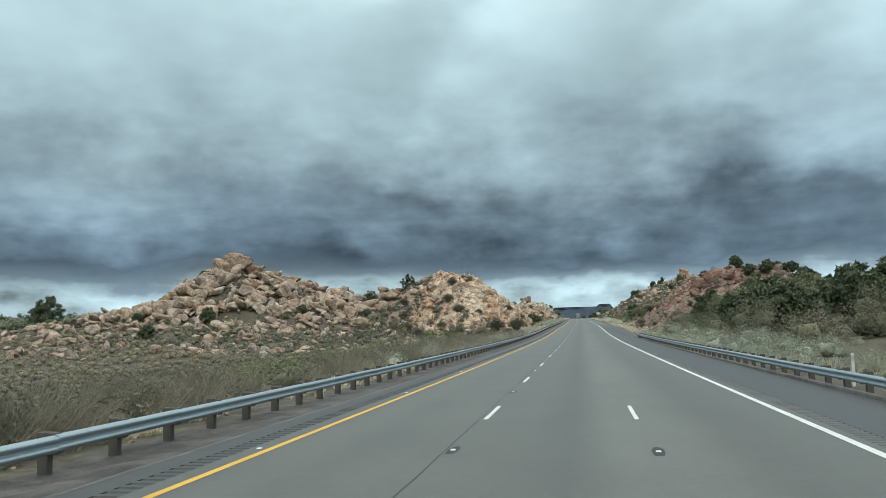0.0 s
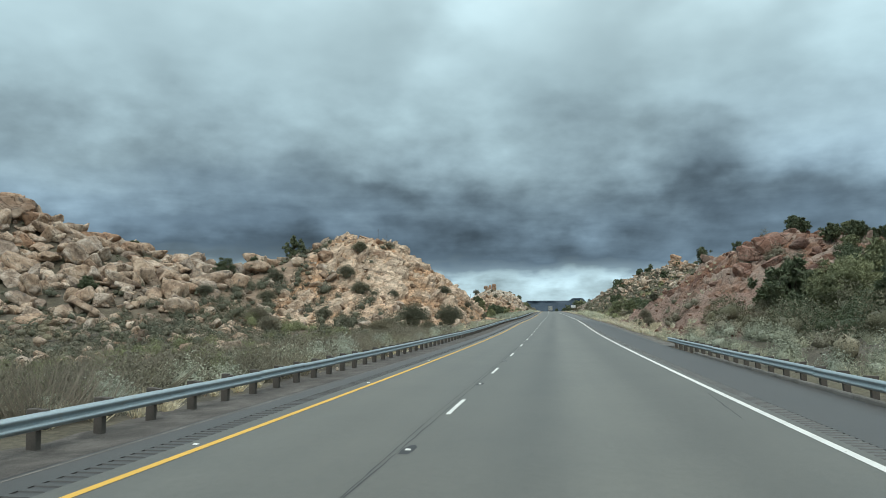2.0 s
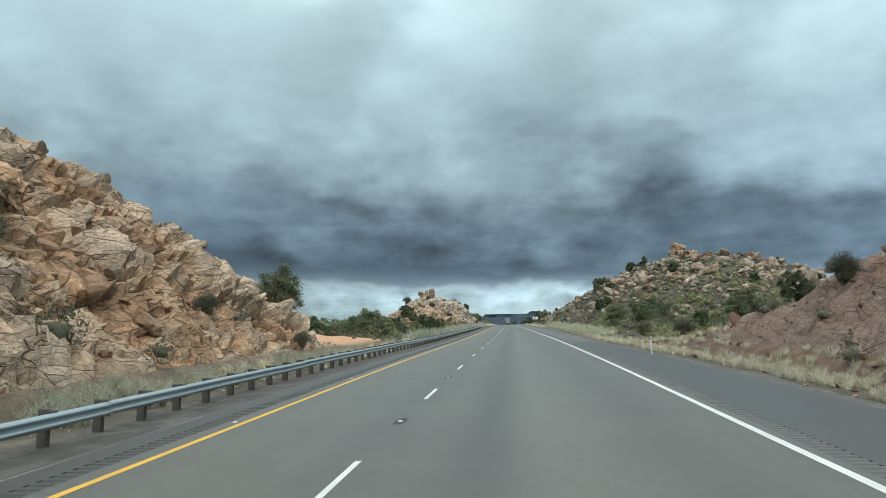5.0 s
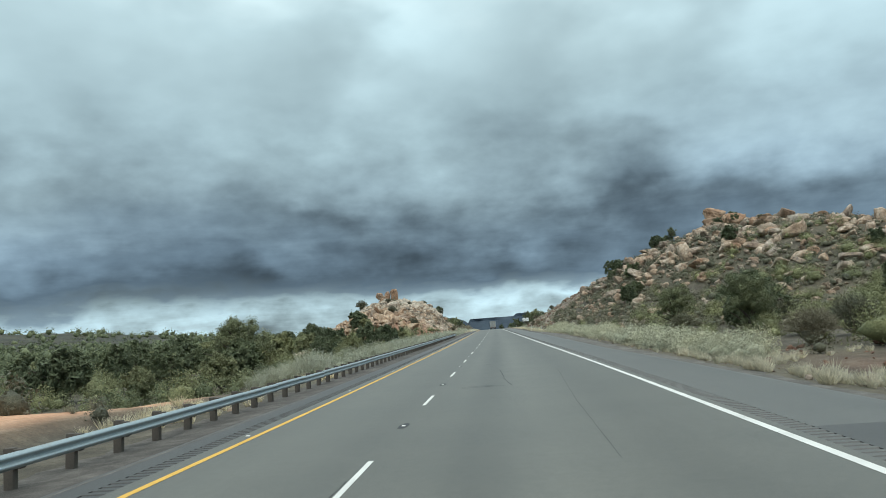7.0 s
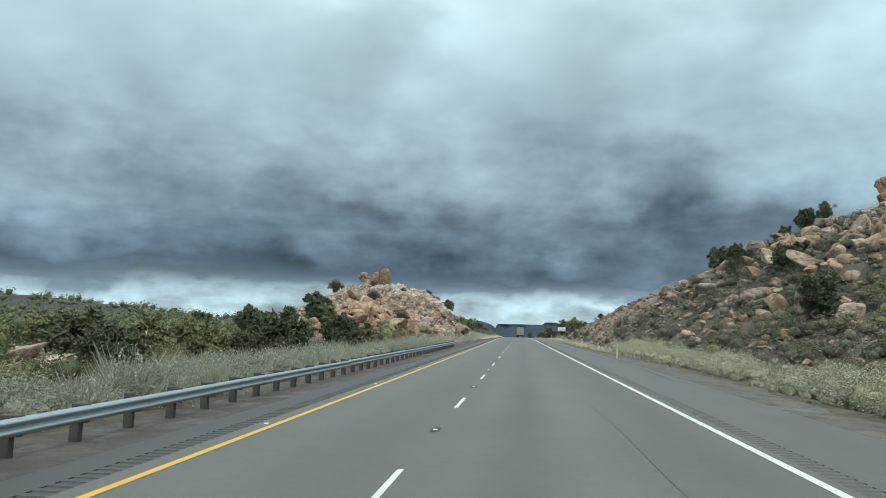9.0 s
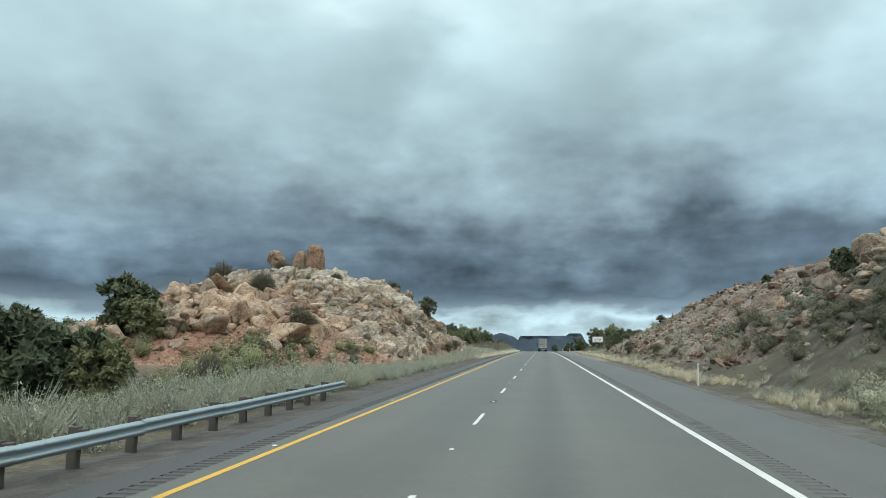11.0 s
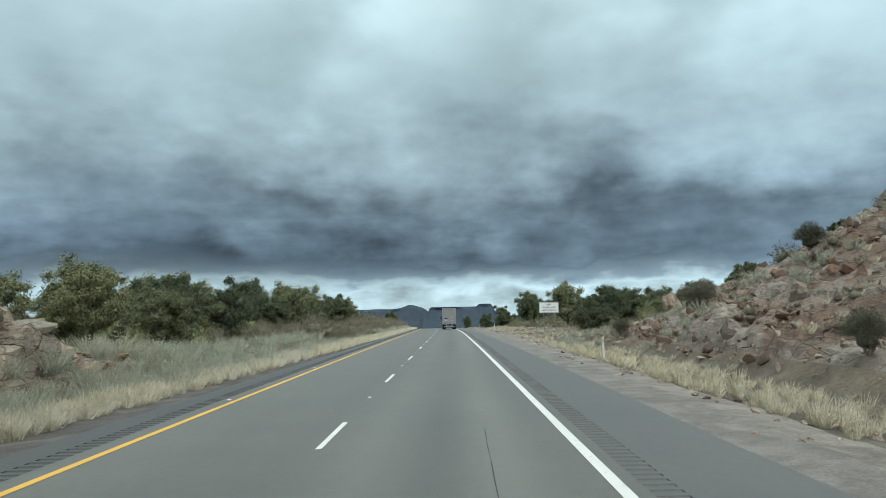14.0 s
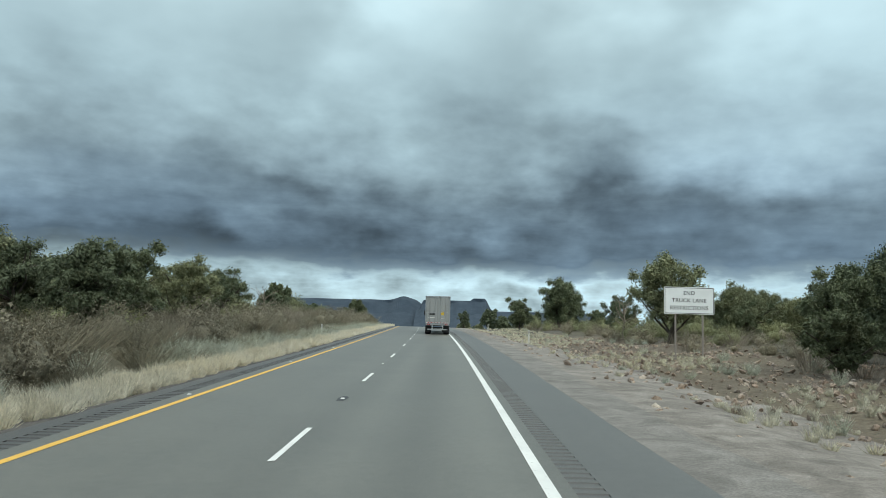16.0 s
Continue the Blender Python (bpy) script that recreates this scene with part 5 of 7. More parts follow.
# large boulder hill, right
field("boulder_field", "rounded tan granite boulders covering a high hill", ROCK_FIELD, 12, 1250, 20, 92, 305, 432, (0.4, 1.45), MEDIUM, by_height(2, 10, 1.25), True, 0.4, 0.2, 2.4)
field("boulder_field", "small granite rocks over a high hill", ROCK_FIELD, 13, 2400, 17, 80, 300, 430, (0.22, 0.75), PEBBLE, in_patches(0.06, -0.6, 0.0), False)
field("rock_face", "loose pinkish stones on a cut slope", BLOCK_BROWN, 14, 3400, 12.5, 36, 395, 520, (0.10, 0.5), PEBBLE, lambda u, s: (smooth(-0.4, 0.8, land(u, s)), 1), False, 0.6, 0.3)
field("rock_face", "pinkish granite blocks along the top of a cut slope", BLOCK_BROWN, 15, 110, 20, 46, 410, 500, (0.4, 1.3), BLOCKY, lambda u, s: (smooth(4, 11, land(u, s)), 1), False, 0.5, 0.36)
field("stones", "pale broken stones on bare ground before roadside trees", PALE_STONE, 19, 3200, 10.5, 24, 484, 580, (0.05, 0.2), GRIT, lambda u, s: (0.8, 1), False, 0.6, 0.25)
field("stones", "small pale stones on the gravel verge", PALE_STONE, 16, 2800, 7.6, 18, 440, 600, (0.04, 0.2), GRIT, lambda u, s: (0.8, 1), False, 0.6, 0.25)
field("stones", "small dark stones at the shoulder edge", ROCK_FIELD, 17, 400, 11.8, 15, 130, 340, (0.04, 0.16), GRIT, lambda u, s: (0.8, 1), False, 0.6, 0.25)
field("stones", "small stones between guardrail and brush", ROCK_FIELD, 18, 300, -9.5, -6.9, 0, 250, (0.04, 0.15), GRIT, lambda u, s: (0.8, 1), False, 0.6, 0.25)

# the largest blocks of each cut, single pieces of its face
def face_blocks(parent, mat, seed, count, u0, u1, s0, s1, sizes, low, high):
    rnd = random.Random(seed)
    meshes = [shape_mesh("rock_block", q, mat, False) for q in MEDIUM[:8]]
    inv = parent.matrix_world.inverted()
    made = 0
    for _ in range(count * 60):
        if made >= count:
            break
        u, s = rnd.uniform(u0, u1), rnd.uniform(s0, s1)
        if not low < land(u, s) < high:
            continue
        size = sizes[0] + (sizes[1] - sizes[0]) * rnd.random() ** 2
        ob = new("rock_block", meshes[made % 8])
        ob.parent = parent
        x, y, z = lay(u, s, size, 0.42)
        ob.matrix_local = inv @ (Matrix.Translation((x, y, z)) @ spin(rnd, 0.4).to_4x4() @ Matrix.Diagonal((size * rnd.uniform(0.9, 1.4), size, size * rnd.uniform(0.6, 0.9), 1)))
        made += 1


def lone(name, tints):
    """The same broken rock for single blocks, tinted one by one."""
    m = block_material(name, tints)
    tree = m.node_tree
    info = tree.nodes.new("ShaderNodeObjectInfo")
    for link in list(tree.links):
        if link.from_socket.name == "Random Per Island":
            tree.links.new(info.outputs["Random"], link.to_socket)
    return m


LONE_TAN = lone("tan_block", [(0.05, (0.20, 0.14, 0.10)), (0.35, (0.36, 0.235, 0.15)), (0.6, (0.43, 0.31, 0.22)), (1.0, (0.50, 0.45, 0.38))])
LONE_GREY = lone("grey_tan_block", [(0.05, (0.17, 0.15, 0.13)), (0.35, (0.30, 0.25, 0.19)), (0.6, (0.33, 0.31, 0.26)), (1.0, (0.49, 0.46, 0.41))])
LONE_RED = lone("red_brown_block", [(0.05, (0.14, 0.075, 0.055)), (0.5, (0.25, 0.145, 0.105)), (1.0, (0.35, 0.27, 0.23))])
face_blocks(cut_left_near, LONE_TAN, 31, 90, -32, -11, 148, 220, (0.35, 1.1), 1.5, 14)
face_blocks(cut_left_far, LONE_GREY, 32, 80, -31, -11, 396, 470, (0.35, 1.1), 1.0, 13)
face_blocks(cut_right_near, LONE_RED, 33, 60, 17, 42, 142, 230, (0.5, 1.3), 3.0, 13)
face_blocks(cut_right_far, LONE_RED, 34, 24, 16, 42, 405, 500, (0.3, 0.7), 1.0, 13)

ROUND_MESHES = [shape_mesh("boulder", q, ROCK_WARM, True) for q in ROUND]
TOWER_MESHES = [shape_mesh("boulder", q, ROCK_TOWER, True) for q in ROUND]


def boulder(u, s, size, stretch=(1, 1, 1), turn=0.0, lift=0.0, kind=0, label="rounded tan granite boulder resting on a rocky slope", group="large boulders", meshes=None, sink=0.25):
    ob = new("boulder", (meshes or ROUND_MESHES)[kind % 10])
    x, y, z = lay(u, s, size * stretch[2], sink)
    ob.matrix_world = pose(x, y, z + lift, 0, 0, turn) @ Matrix.Diagonal((size * stretch[0], size * stretch[1], size * stretch[2], 1))
    return tagged(ob, label, "boulder", group)


def scatter_boulders(seed, count, u0, u1, s0, s1, sizes, low, group, label, meshes=None):
    rnd = random.Random(seed)
    made = 0
    for _ in range(count * 40):
        if made >= count:
            break
        u, s = rnd.uniform(u0, u1), rnd.uniform(s0, s1)
        if land(u, s) < low + rnd.random() * 3:
            continue
        size = sizes[0] + (sizes[1] - sizes[0]) * rnd.random() ** 2
        boulder(u, s, size, (rnd.uniform(0.8, 1.2), rnd.uniform(0.8, 1.2), rnd.uniform(0.75, 1.15)), rnd.uniform(0, 360), 0, rnd.randrange(10), label, group, meshes)
        made += 1


# summit stack of the first hill
for u, s, size, lift, kind in ((-79, 160, 3.0, 0.3, 0), (-75.5, 160, 2.6, 1.1, 1), (-77.5, 163, 2.5, 1.5, 2), (-82, 158, 2.6, -0.3, 3), (-72, 161, 2.4, 0.2, 4), (-85, 156, 2.4, -0.4, 5),
                               (-76, 155, 2.6, -0.6, 6), (-71, 157, 2.2, -0.5, 7), (-80, 154, 2.0, -0.4, 8), (-65.5, 169, 2.2, 1.4, 9), (-67, 166, 1.9, 0.1, 1), (-62, 170, 2.0, 0.0, 2), (-57.5, 175, 2.0, 0.1, 3), (-54.5, 177.5, 2.2, 0.3, 6)):
    boulder(u, s, size, (1.1, 1, 0.8), kind * 37, lift, kind, "large tan granite boulder stacked on a hilltop", "hilltop boulders")
scatter_boulders(5, 50, -100, -50, 128, 190, (1.0, 2.1), 3.0, "hilltop boulders", "large tan granite boulder on a brushy hill")
# boulders on the crest of the first cut
for u, s, size, lift, kind in ((-23.5, 197, 1.0, 0.5, 3), (-27, 186, 1.3, 0.1, 5), (-30, 189, 1.4, 0.1, 7), (-33, 176, 1.3, 0, 2), (-25, 180, 1.2, 0, 1), (-36, 181, 1.2, 0, 8)):
    boulder(u, s, size, (1.1, 1, 0.8), kind * 51, lift, kind, "tan granite boulder on the crest of a road cut", "crest boulders")
# twin pillars on the knoll
def pillar(u, s, base, wide, deep, high, turn, seed, taper):
    """An upright flat-topped column with rounded corners and clefts down its sides."""
    bm = bmesh.new()
    rows, around = 22, 40
    rings = []
    for j in range(rows + 1):
        q = j / rows
        shrink = (1.12 - taper * q ** 1.3) * (1 - 0.34 * smooth(0.84, 1.0, q) ** 2)
        ring = []
        for i in range(around):
            a = 2 * math.pi * i / around
            c, d = math.cos(a), math.sin(a)
            r = (abs(c) ** 3.2 + abs(d) ** 3.2) ** -0.3125
            p = Vector((c * r, d * r, q * 3))
            cleft = 0.16 * max(0.0, 1 - abs(noise.noise(Vector((c * 1.6, d * 1.6, seed + q * 0.25)))) * 9)
            k = shrink * (1 + 0.16 * noise.noise(p * 0.9 + Vector((seed, 0, 0))) + 0.06 * noise.noise(p * 3.0 + Vector((seed, 5, 0))) - cleft)
            ring.append(bm.verts.new((c * r * k * wide / 2 + taper * 0.5 * q * wide, d * r * k * deep / 2, q * high + 0.10 * noise.noise(p + Vector((0, seed, 0))))))
        rings.append(ring)
    for low, up_ in zip(rings, rings[1:]):
        for i in range(around):
            bm.faces.new((low[i], low[(i + 1) % around], up_[(i + 1) % around], up_[i]))
    bm.faces.new(rings[-1])
    mesh = bpy.data.meshes.new("granite_pillar")
    bm.to_mesh(mesh)
    bm.free()
    mesh.materials.append(ROCK_TOWER)
    mesh.polygons.foreach_set("use_smooth", [True] * len(mesh.polygons))
    ob = new("granite_pillar", mesh)
    ob.matrix_world = pose(u + road_x(s), s, road_z(s) + base, 0, 0, turn)
    return tagged(ob, "upright flat-topped orange granite pillar on a rocky knoll", "rock pillar", "granite pillars")


for u, s, base, wide, deep, high, turn, seed, taper in ((-27.3, 433, 9.4, 2.1, 2.2, 5.0, 8, 3.0, 0.12), (-29.75, 433.4, 9.4, 2.1, 1.9, 4.4, -6, 11.0, 0.55)):
    pillar(u, s, base, wide, deep, high, turn, seed, taper)
boulder(-26.0, 430.0, 1.1, (1.25, 1.0, 0.6), 15, 0.25, 3, "pale low boulder below orange pillars", "knoll boulders")
boulder(-30.7, 429, 1.35, (1.1, 1, 0.85), 20, 2.2, 2, "balanced tan boulder beside orange pillars", "knoll boulders")
boulder(-30.2, 428.8, 1.7, (1.0, 0.9, 0.95), 80, 0.3, 5, "tan boulder beside orange pillars", "knoll boulders")
scatter_boulders(6, 22, -44, -20, 394, 409, (0.7, 1.5), 1.2, "knoll boulders", "rounded orange-tan boulder on a rocky knoll")
scatter_boulders(7, 8, -30, -13, 430, 466, (0.5, 1.0), 1.0, "knoll boulders", "pale granite block in a road cut")
# pink pile over the red bank
PINK = [shape_mesh("boulder", q, stone_material("pink_granite", (0.18, 0.10, 0.08), (0.30, 0.19, 0.155), (0.38, 0.29, 0.25), 0.7), True) for q in ROUND]
for u, s, size, lift, kind in ((27.5, 164, 1.7, 0.9, 0), (29.5, 164, 1.8, 0.6, 1), (26, 163, 1.4, 0.1, 2), (31.5, 166, 1.7, 0.4, 3), (29, 160, 1.5, -0.1, 4), (33, 162, 1.5, 0.1, 5), (34, 170, 1.2, 0.0, 6), (32, 178, 1.1, 0.0, 8)):
    boulder(u, s, size, (1.1, 1, 0.85), kind * 47, lift, kind, "pinkish granite boulder above a red earth bank", "bank boulders", PINK)
scatter_boulders(8, 22, 24, 44, 146, 215, (0.5, 1.1), 6.0, "bank boulders", "reddish granite block on a red earth bank", PINK)
# the high hill, right
for u, s, size, st, lift, kind in ((55.5, 391, 2.9, (1.05, 1, 0.8), 4.2, 0), (54.5, 389, 3.0, (1.0, 1, 0.95), 0.6, 1), (58, 391, 2.6, (1, 1, 0.9), 0.8, 2), (51.5, 387, 2.4, (1, 1, 0.9), 0.2, 3), (52.5, 371, 2.3, (1, 1, 0.9), 0.6, 8),
                                   (55.5, 366, 3.4, (1.15, 1, 0.7), -0.9, 4), (63, 371, 2.3, (1, 1, 0.85), 1.0, 5), (70, 372, 2.1, (0.9, 1, 1.1), 0.8, 6), (73, 374, 2.0, (1, 1, 1), 0.6, 7), (77, 373, 2.3, (1.1, 1, 0.8), 0.6, 9), (30.7, 371, 1.8, (1.15, 1, 0.8), 0.2, 6), (33.5, 366, 1.3, (1, 1, 0.8), 0.1, 3)):
    boulder(u, s, size, st, kind * 41, lift, kind, "large orange-tan granite boulder on a high hill", "hill boulders")
scatter_boulders(9, 60, 24, 82, 318, 420, (0.8, 1.7), 4.0, "hill boulders", "rounded tan granite boulder on a high hill")
PALE_MESHES = [shape_mesh("boulder", q, PALE_STONE, False) for q in MEDIUM]
boulder(23.4, 507.0, 1.45, (0.9, 0.9, 2.0), 30, 1.0, 4, "pale upright granite boulder between trees", "roadside boulders", PALE_MESHES, 0.3)
boulder(22.9, 505.2, 1.1, (0.95, 1, 1.5), 70, 0.2, 7, "orange granite boulder between trees", "roadside boulders", TOWER_MESHES, 0.3)


def stalk(u, s, high, lean):
    """A dead agave flower stalk."""
    ob = thing("dead_stalk", "thin dead agave stalk standing on a rocky crest", "dead plant", "agave stalks", Matrix.Translation((u + road_x(s), s, ground_z(u, s) + 0.3)))
    bm = bmesh.new()
    tube(bm, (0, 0, -0.6), (lean, 0, high), 0.035, 0.02, 6)
    part("stem", bm, BARK, ob)
    bm = bmesh.new()
    for k in range(7):
        z, a = high * (0.72 + 0.04 * k), k * 2.4
        tube(bm, (lean * z / high, 0, z), (lean * z / high + math.cos(a) * 0.12, math.sin(a) * 0.12, z + 0.07), 0.012, 0.02, 4)
    part("seed_head", bm, BARK, ob)


for u, s, high, lean in ((-27.0, 186, 2.4, -0.05), (-25.8, 187, 2.1, 0.04), (-38, 421, 2.4, 0.05), (-34, 421, 2.2, -0.05)):
    stalk(u, s, high, lean)

# ---- plants ----
def leaf_quads(rnd, centres, normals_out, count, spread_r, leaf, lean=0.5, shell=0.0):
    """Small four-sided leaves scattered round the given clump centres."""
    v, f = [], []
    for i in range(count):
        c = centres[i % len(centres)]
        r = spread_r * (shell + (1.08 - shell) * rnd.random() ** 0.5)
        way = Vector((rnd.gauss(0, 1), rnd.gauss(0, 1), rnd.gauss(0, 0.8))).normalized()
        p = c + way * r
        n = (way + Vector((rnd.gauss(0, lean), rnd.gauss(0, lean), rnd.gauss(0.3, lean)))).normalized()
        a = n.orthogonal().normalized()
        a = Matrix.Rotation(rnd.uniform(0, 6.28), 3, n) @ a
        b = n.cross(a)
        la, lb = leaf * rnd.uniform(0.6, 1.4), leaf * rnd.uniform(0.3, 0.6)
        k = len(v)
        v += [p - a * la - b * lb * 0.6, p + a * la * 0.2 + b * lb * 1.3, p + a * la - b * lb * 0.5]
        f.append((k, k + 1, k + 2))
    return np.array([q[:] for q in v]), np.array(f)


def merged(*shapes):
    vs, fs, base = [], [], 0
    for v, f in shapes:
        vs.append(v)
        fs.append(f + base)
        base += len(v)
    return np.concatenate(vs), np.concatenate(fs)


def core_shape(seed, level, centre, size, lumps=0.3):
    """The dense inside of a plant: a lumpy closed body."""
    bm = bmesh.new()
    bmesh.ops.create_icosphere(bm, subdivisions=level, radius=1.0)
    off = Vector((seed * 1.7, seed * 0.3, 4.0))
    for v in bm.verts:
        k = 1 + lumps * (noise.noise(v.co * 1.7 + off) + 0.7 * noise.noise(v.co * 3.9 + off))
        v.co = Vector((v.co.x * size[0] * k, v.co.y * size[1] * k, v.co.z * size[2] * k)) + Vector(centre)
    bm.verts.index_update()
    out = np.array([v.co[:] for v in bm.verts]), np.array([[v.index for v in f.verts] for f in bm.faces])
    bm.free()
    return out


def bush_shape(seed, leaves, leaf, clumps=9, high=1.0, core=2):
    """A low shrub of unit width: clumps on an uneven dome."""
    rnd = random.Random(seed)
    centres = []
    for _ in range(clumps):
        a, r = rnd.uniform(0, 6.28), rnd.random() ** 0.6 * 0.42
        z = (0.25 + 0.55 * (1 - (r / 0.5) ** 2) * rnd.uniform(0.5, 1.1)) * high
        centres.append(Vector((math.cos(a) * r, math.sin(a) * r, z)))
        if rnd.random() < 0.9:
            centres.append(Vector((math.cos(a) * r * 1.05, math.sin(a) * r * 1.05, z * 0.4)))
    leaves_ = leaf_quads(rnd, centres, None, leaves, 0.20, leaf, 0.45, 0.35)
    return merged(leaves_, core_shape(seed, core, (0, 0, 0.30 * high), (0.25, 0.25, 0.24 * high), 0.6)) if core else leaves_


def blade_shape(seed, blades, high, wide, flare, bend=0.25):
    """Grass or twigs: thin tapering blades from one root, as folded quads."""
    rnd = random.Random(seed)
    v, f = [], []
    for _ in range(blades):
        a = rnd.uniform(0, 6.28)
        out = Vector((math.cos(a), math.sin(a), 0))
        root = out * rnd.random() * flare * 0.4
        h = high * rnd.uniform(0.55, 1.1)
        tip = root + out * flare * rnd.uniform(0.2, 1.0) + Vector((0, 0, h))
        mid = (root + tip) / 2 + Vector((0, 0, h * bend * 0.5))
        side = Vector((-out.y, out.x, 0)) * wide * rnd.uniform(0.6, 1.3)
        side = Matrix.Rotation(rnd.uniform(-1.2, 1.2), 3, "Z") @ side
        k = len(v)
        v += [root - side, tip, root + side + (mid - root) * 0.35]
        f.append((k, k + 1, k + 2))
    return np.array([q[:] for q in v]), np.array(f)


BUSHES = [bush_shape(200 + i, 320, 0.048, 20, 1.0, 1) for i in range(6)]
BUSHES_FAR = [bush_shape(220 + i, 110, 0.062, 14, 1.0, 1) for i in range(6)]
THICKETS = [bush_shape(230 + i, 1300, 0.030, 60, 1.0, 2) for i in range(4)]
SAGES = [merged(blade_shape(240 + i, 70, 0.80, 0.006, 0.55, 0.5), bush_shape(260 + i, 240, 0.034, 26, 0.85, 0)) for i in range(5)]
TUFTS = [blade_shape(280 + i, 80, 0.5, 0.011, 0.36, 0.45) for i in range(5)]
TWIGS = [blade_shape(300 + i, 80, 1.0, 0.0045, 0.7, 0.15) for i in range(4)]
BROOMS = [merged(blade_shape(310 + i, 110, 0.80, 0.005, 0.85, 0.25), bush_shape(315 + i, 380, 0.030, 40, 0.95, 0)) for i in range(5)]


def growth(name, label, category, mat, seed, count, u0, u1, s0, s1, sizes, shapes, keep=None, tall=1.0):
    """Many plants of one kind as one mesh, over a stretch of the plan."""
    rnd = random.Random(seed)
    copies, tries = [], 0
    while len(copies) < count and tries < count * 25:
        tries += 1
        s = rnd.uniform(s0, s1)
        lo, hi = (u0(s) if callable(u0) else u0), (u1(s) if callable(u1) else u1)
        u = rnd.uniform(lo, hi)
        if keep and rnd.random() > keep(u, s):
            continue
        size = rnd.uniform(*sizes)
        m = np.array(Matrix.Rotation(rnd.uniform(0, 6.28), 3, "Z")) @ np.diag((size, size, size * tall * rnd.uniform(0.8, 1.25)))
        copies.append((rnd.choice(shapes), m, (u + road_x(s), s, ground_z(u, s) - 0.04 * size)))
    return tagged(joined(name, copies, mat, True), label, category, kind="stuff")


def patchy(scale, low, high, z=21.0):
    return lambda u, s: smooth(low, high, noise.noise(Vector((u * scale, s * scale, z))))


# brush flats and slopes, left of the road
growth("brush", "dense brown-green scrub on a flat beside the road", "shrubs", BRUSH, 401, 1000, -48, -8.6, -6, 146, (1.0, 2.0), BUSHES_FAR, patchy(0.09, -0.6, -0.1), 0.8)
growth("brush", "olive-green scrub in patches behind the guardrail", "shrubs", OAK, 399, 420, -34, -9.8, 0, 150, (0.9, 2.0), THICKETS, patchy(0.07, -0.1, 0.2, 51), 0.85)
growth("brush", "brown-green scrub close behind the guardrail", "shrubs", BRUSH, 402, 520, -20, -8.2, 0, 140, (1.0, 1.8), BROOMS, patchy(0.12, -0.3, 0.1), 0.9)
growth("brush", "dark green scrub between boulders on a hill", "shrubs", SCRUB, 403, 1900, -112, -34, 112, 205, (0.7, 1.9), BUSHES_FAR, None, 0.8)
growth("brush", "grey-green scrub on the rocky cut", "shrubs", SCRUB, 404, 60, -38, -10.5, 146, 250, (1.0, 2.4), BUSHES, None, 0.95)
growth("brush", "dark juniper scrub in the low ground beyond the guardrail", "shrubs", JUNIPER, 454, 600, -95, -16, 262, 405, (1.2, 2.6), BUSHES, patchy(0.05, -0.2, 0.15, 71), 0.9)
growth("brush", "scrub in the low ground beyond the guardrail", "shrubs", OAK, 405, 550, -95, -12, 262, 405, (1.1, 2.5), BUSHES, patchy(0.07, -0.3, 0.15), 0.8)
growth("brush", "grey-green scrub on the rocky knoll", "shrubs", SCRUB, 406, 60, -54, -11, 392, 476, (0.8, 2.2), BUSHES, None, 0.85)
growth("brush", "brown brush beside the left verge", "shrubs", BRUSH, 407, 420, -26, -8.0, 500, 640, (1.0, 2.0), BROOMS, patchy(0.1, -0.4, 0.1), 0.95)
growth("brush", "brown scrub plain before a boulder hill", "shrubs", BRUSH, 414, 1300, -125, -44, 15, 138, (1.3, 2.6), BUSHES_FAR, None, 0.7)
growth("brush", "brown scrub plain far from the road", "shrubs", BRUSH, 415, 250, -260, -110, 40, 260, (1.8, 3.4), BUSHES_FAR, None, 0.7)
growth("tall_brush", "tall olive thicket beside the left verge", "shrubs", OAK, 416, 120, -40, -13, 472, 640, (1.6, 3.2), THICKETS, None, 1.0)
growth("tall_brush", "tall brown-grey thicket beside the left verge", "shrubs", BRUSH, 417, 90, -16, -8.2, 503, 640, (1.5, 2.6), THICKETS, None, 1.0)
growth("brush", "tall soft brown brush close behind the guardrail", "shrubs", BRUSH, 430, 400, -22, -9, 0, 142, (1.3, 2.2), BROOMS, patchy(0.06, -0.4, 0.1, 52), 0.95)
growth("brush", "olive scrub beside the rocky cut", "shrubs", SCRUB, 431, 170, -46, -17, 132, 170, (1.1, 2.4), BUSHES, None, 0.9)
growth("brush", "low grey-brown brush behind the left verge", "shrubs", BRUSH, 433, 300, -14, -7.6, 503, 600, (0.7, 1.4), BROOMS, None, 0.95)
growth("rabbitbrush", "large pale rounded rabbitbrush beyond the guardrail", "shrubs", SAGE, 434, 36, -11.5, -8.8, 268, 345, (1.3, 2.1), THICKETS, None, 0.85)
growth("rabbitbrush", "pale rounded rabbitbrush behind the guardrail", "shrubs", SAGE, 435, 64, 12.6, 17, 10, 135, (1.3, 2.2), THICKETS, None, 0.85)
growth("rabbitbrush", "pale rounded rabbitbrush beside the guardrail", "shrubs", SAGE, 436, 60, -11.5, -8.4, 40, 150, (1.0, 1.8), THICKETS, None, 0.85)
growth("brush", "olive scrub on the slope beyond low ground", "shrubs", OAK, 437, 1700, -240, -50, 245, 420, (1.6, 3.6), BUSHES_FAR, None, 0.85)
growth("sagebrush", "pale sage on the end of the cut slope", "sagebrush", SAGE, 438, 45, 13.5, 25, 484, 514, (0.5, 1.0), SAGES)
growth("brush", "tiny grey shrubs on an orange earth bank", "shrubs", BRUSH, 455, 40, -26, -11, 222, 252, (0.3, 0.8), BUSHES, None, 0.8)
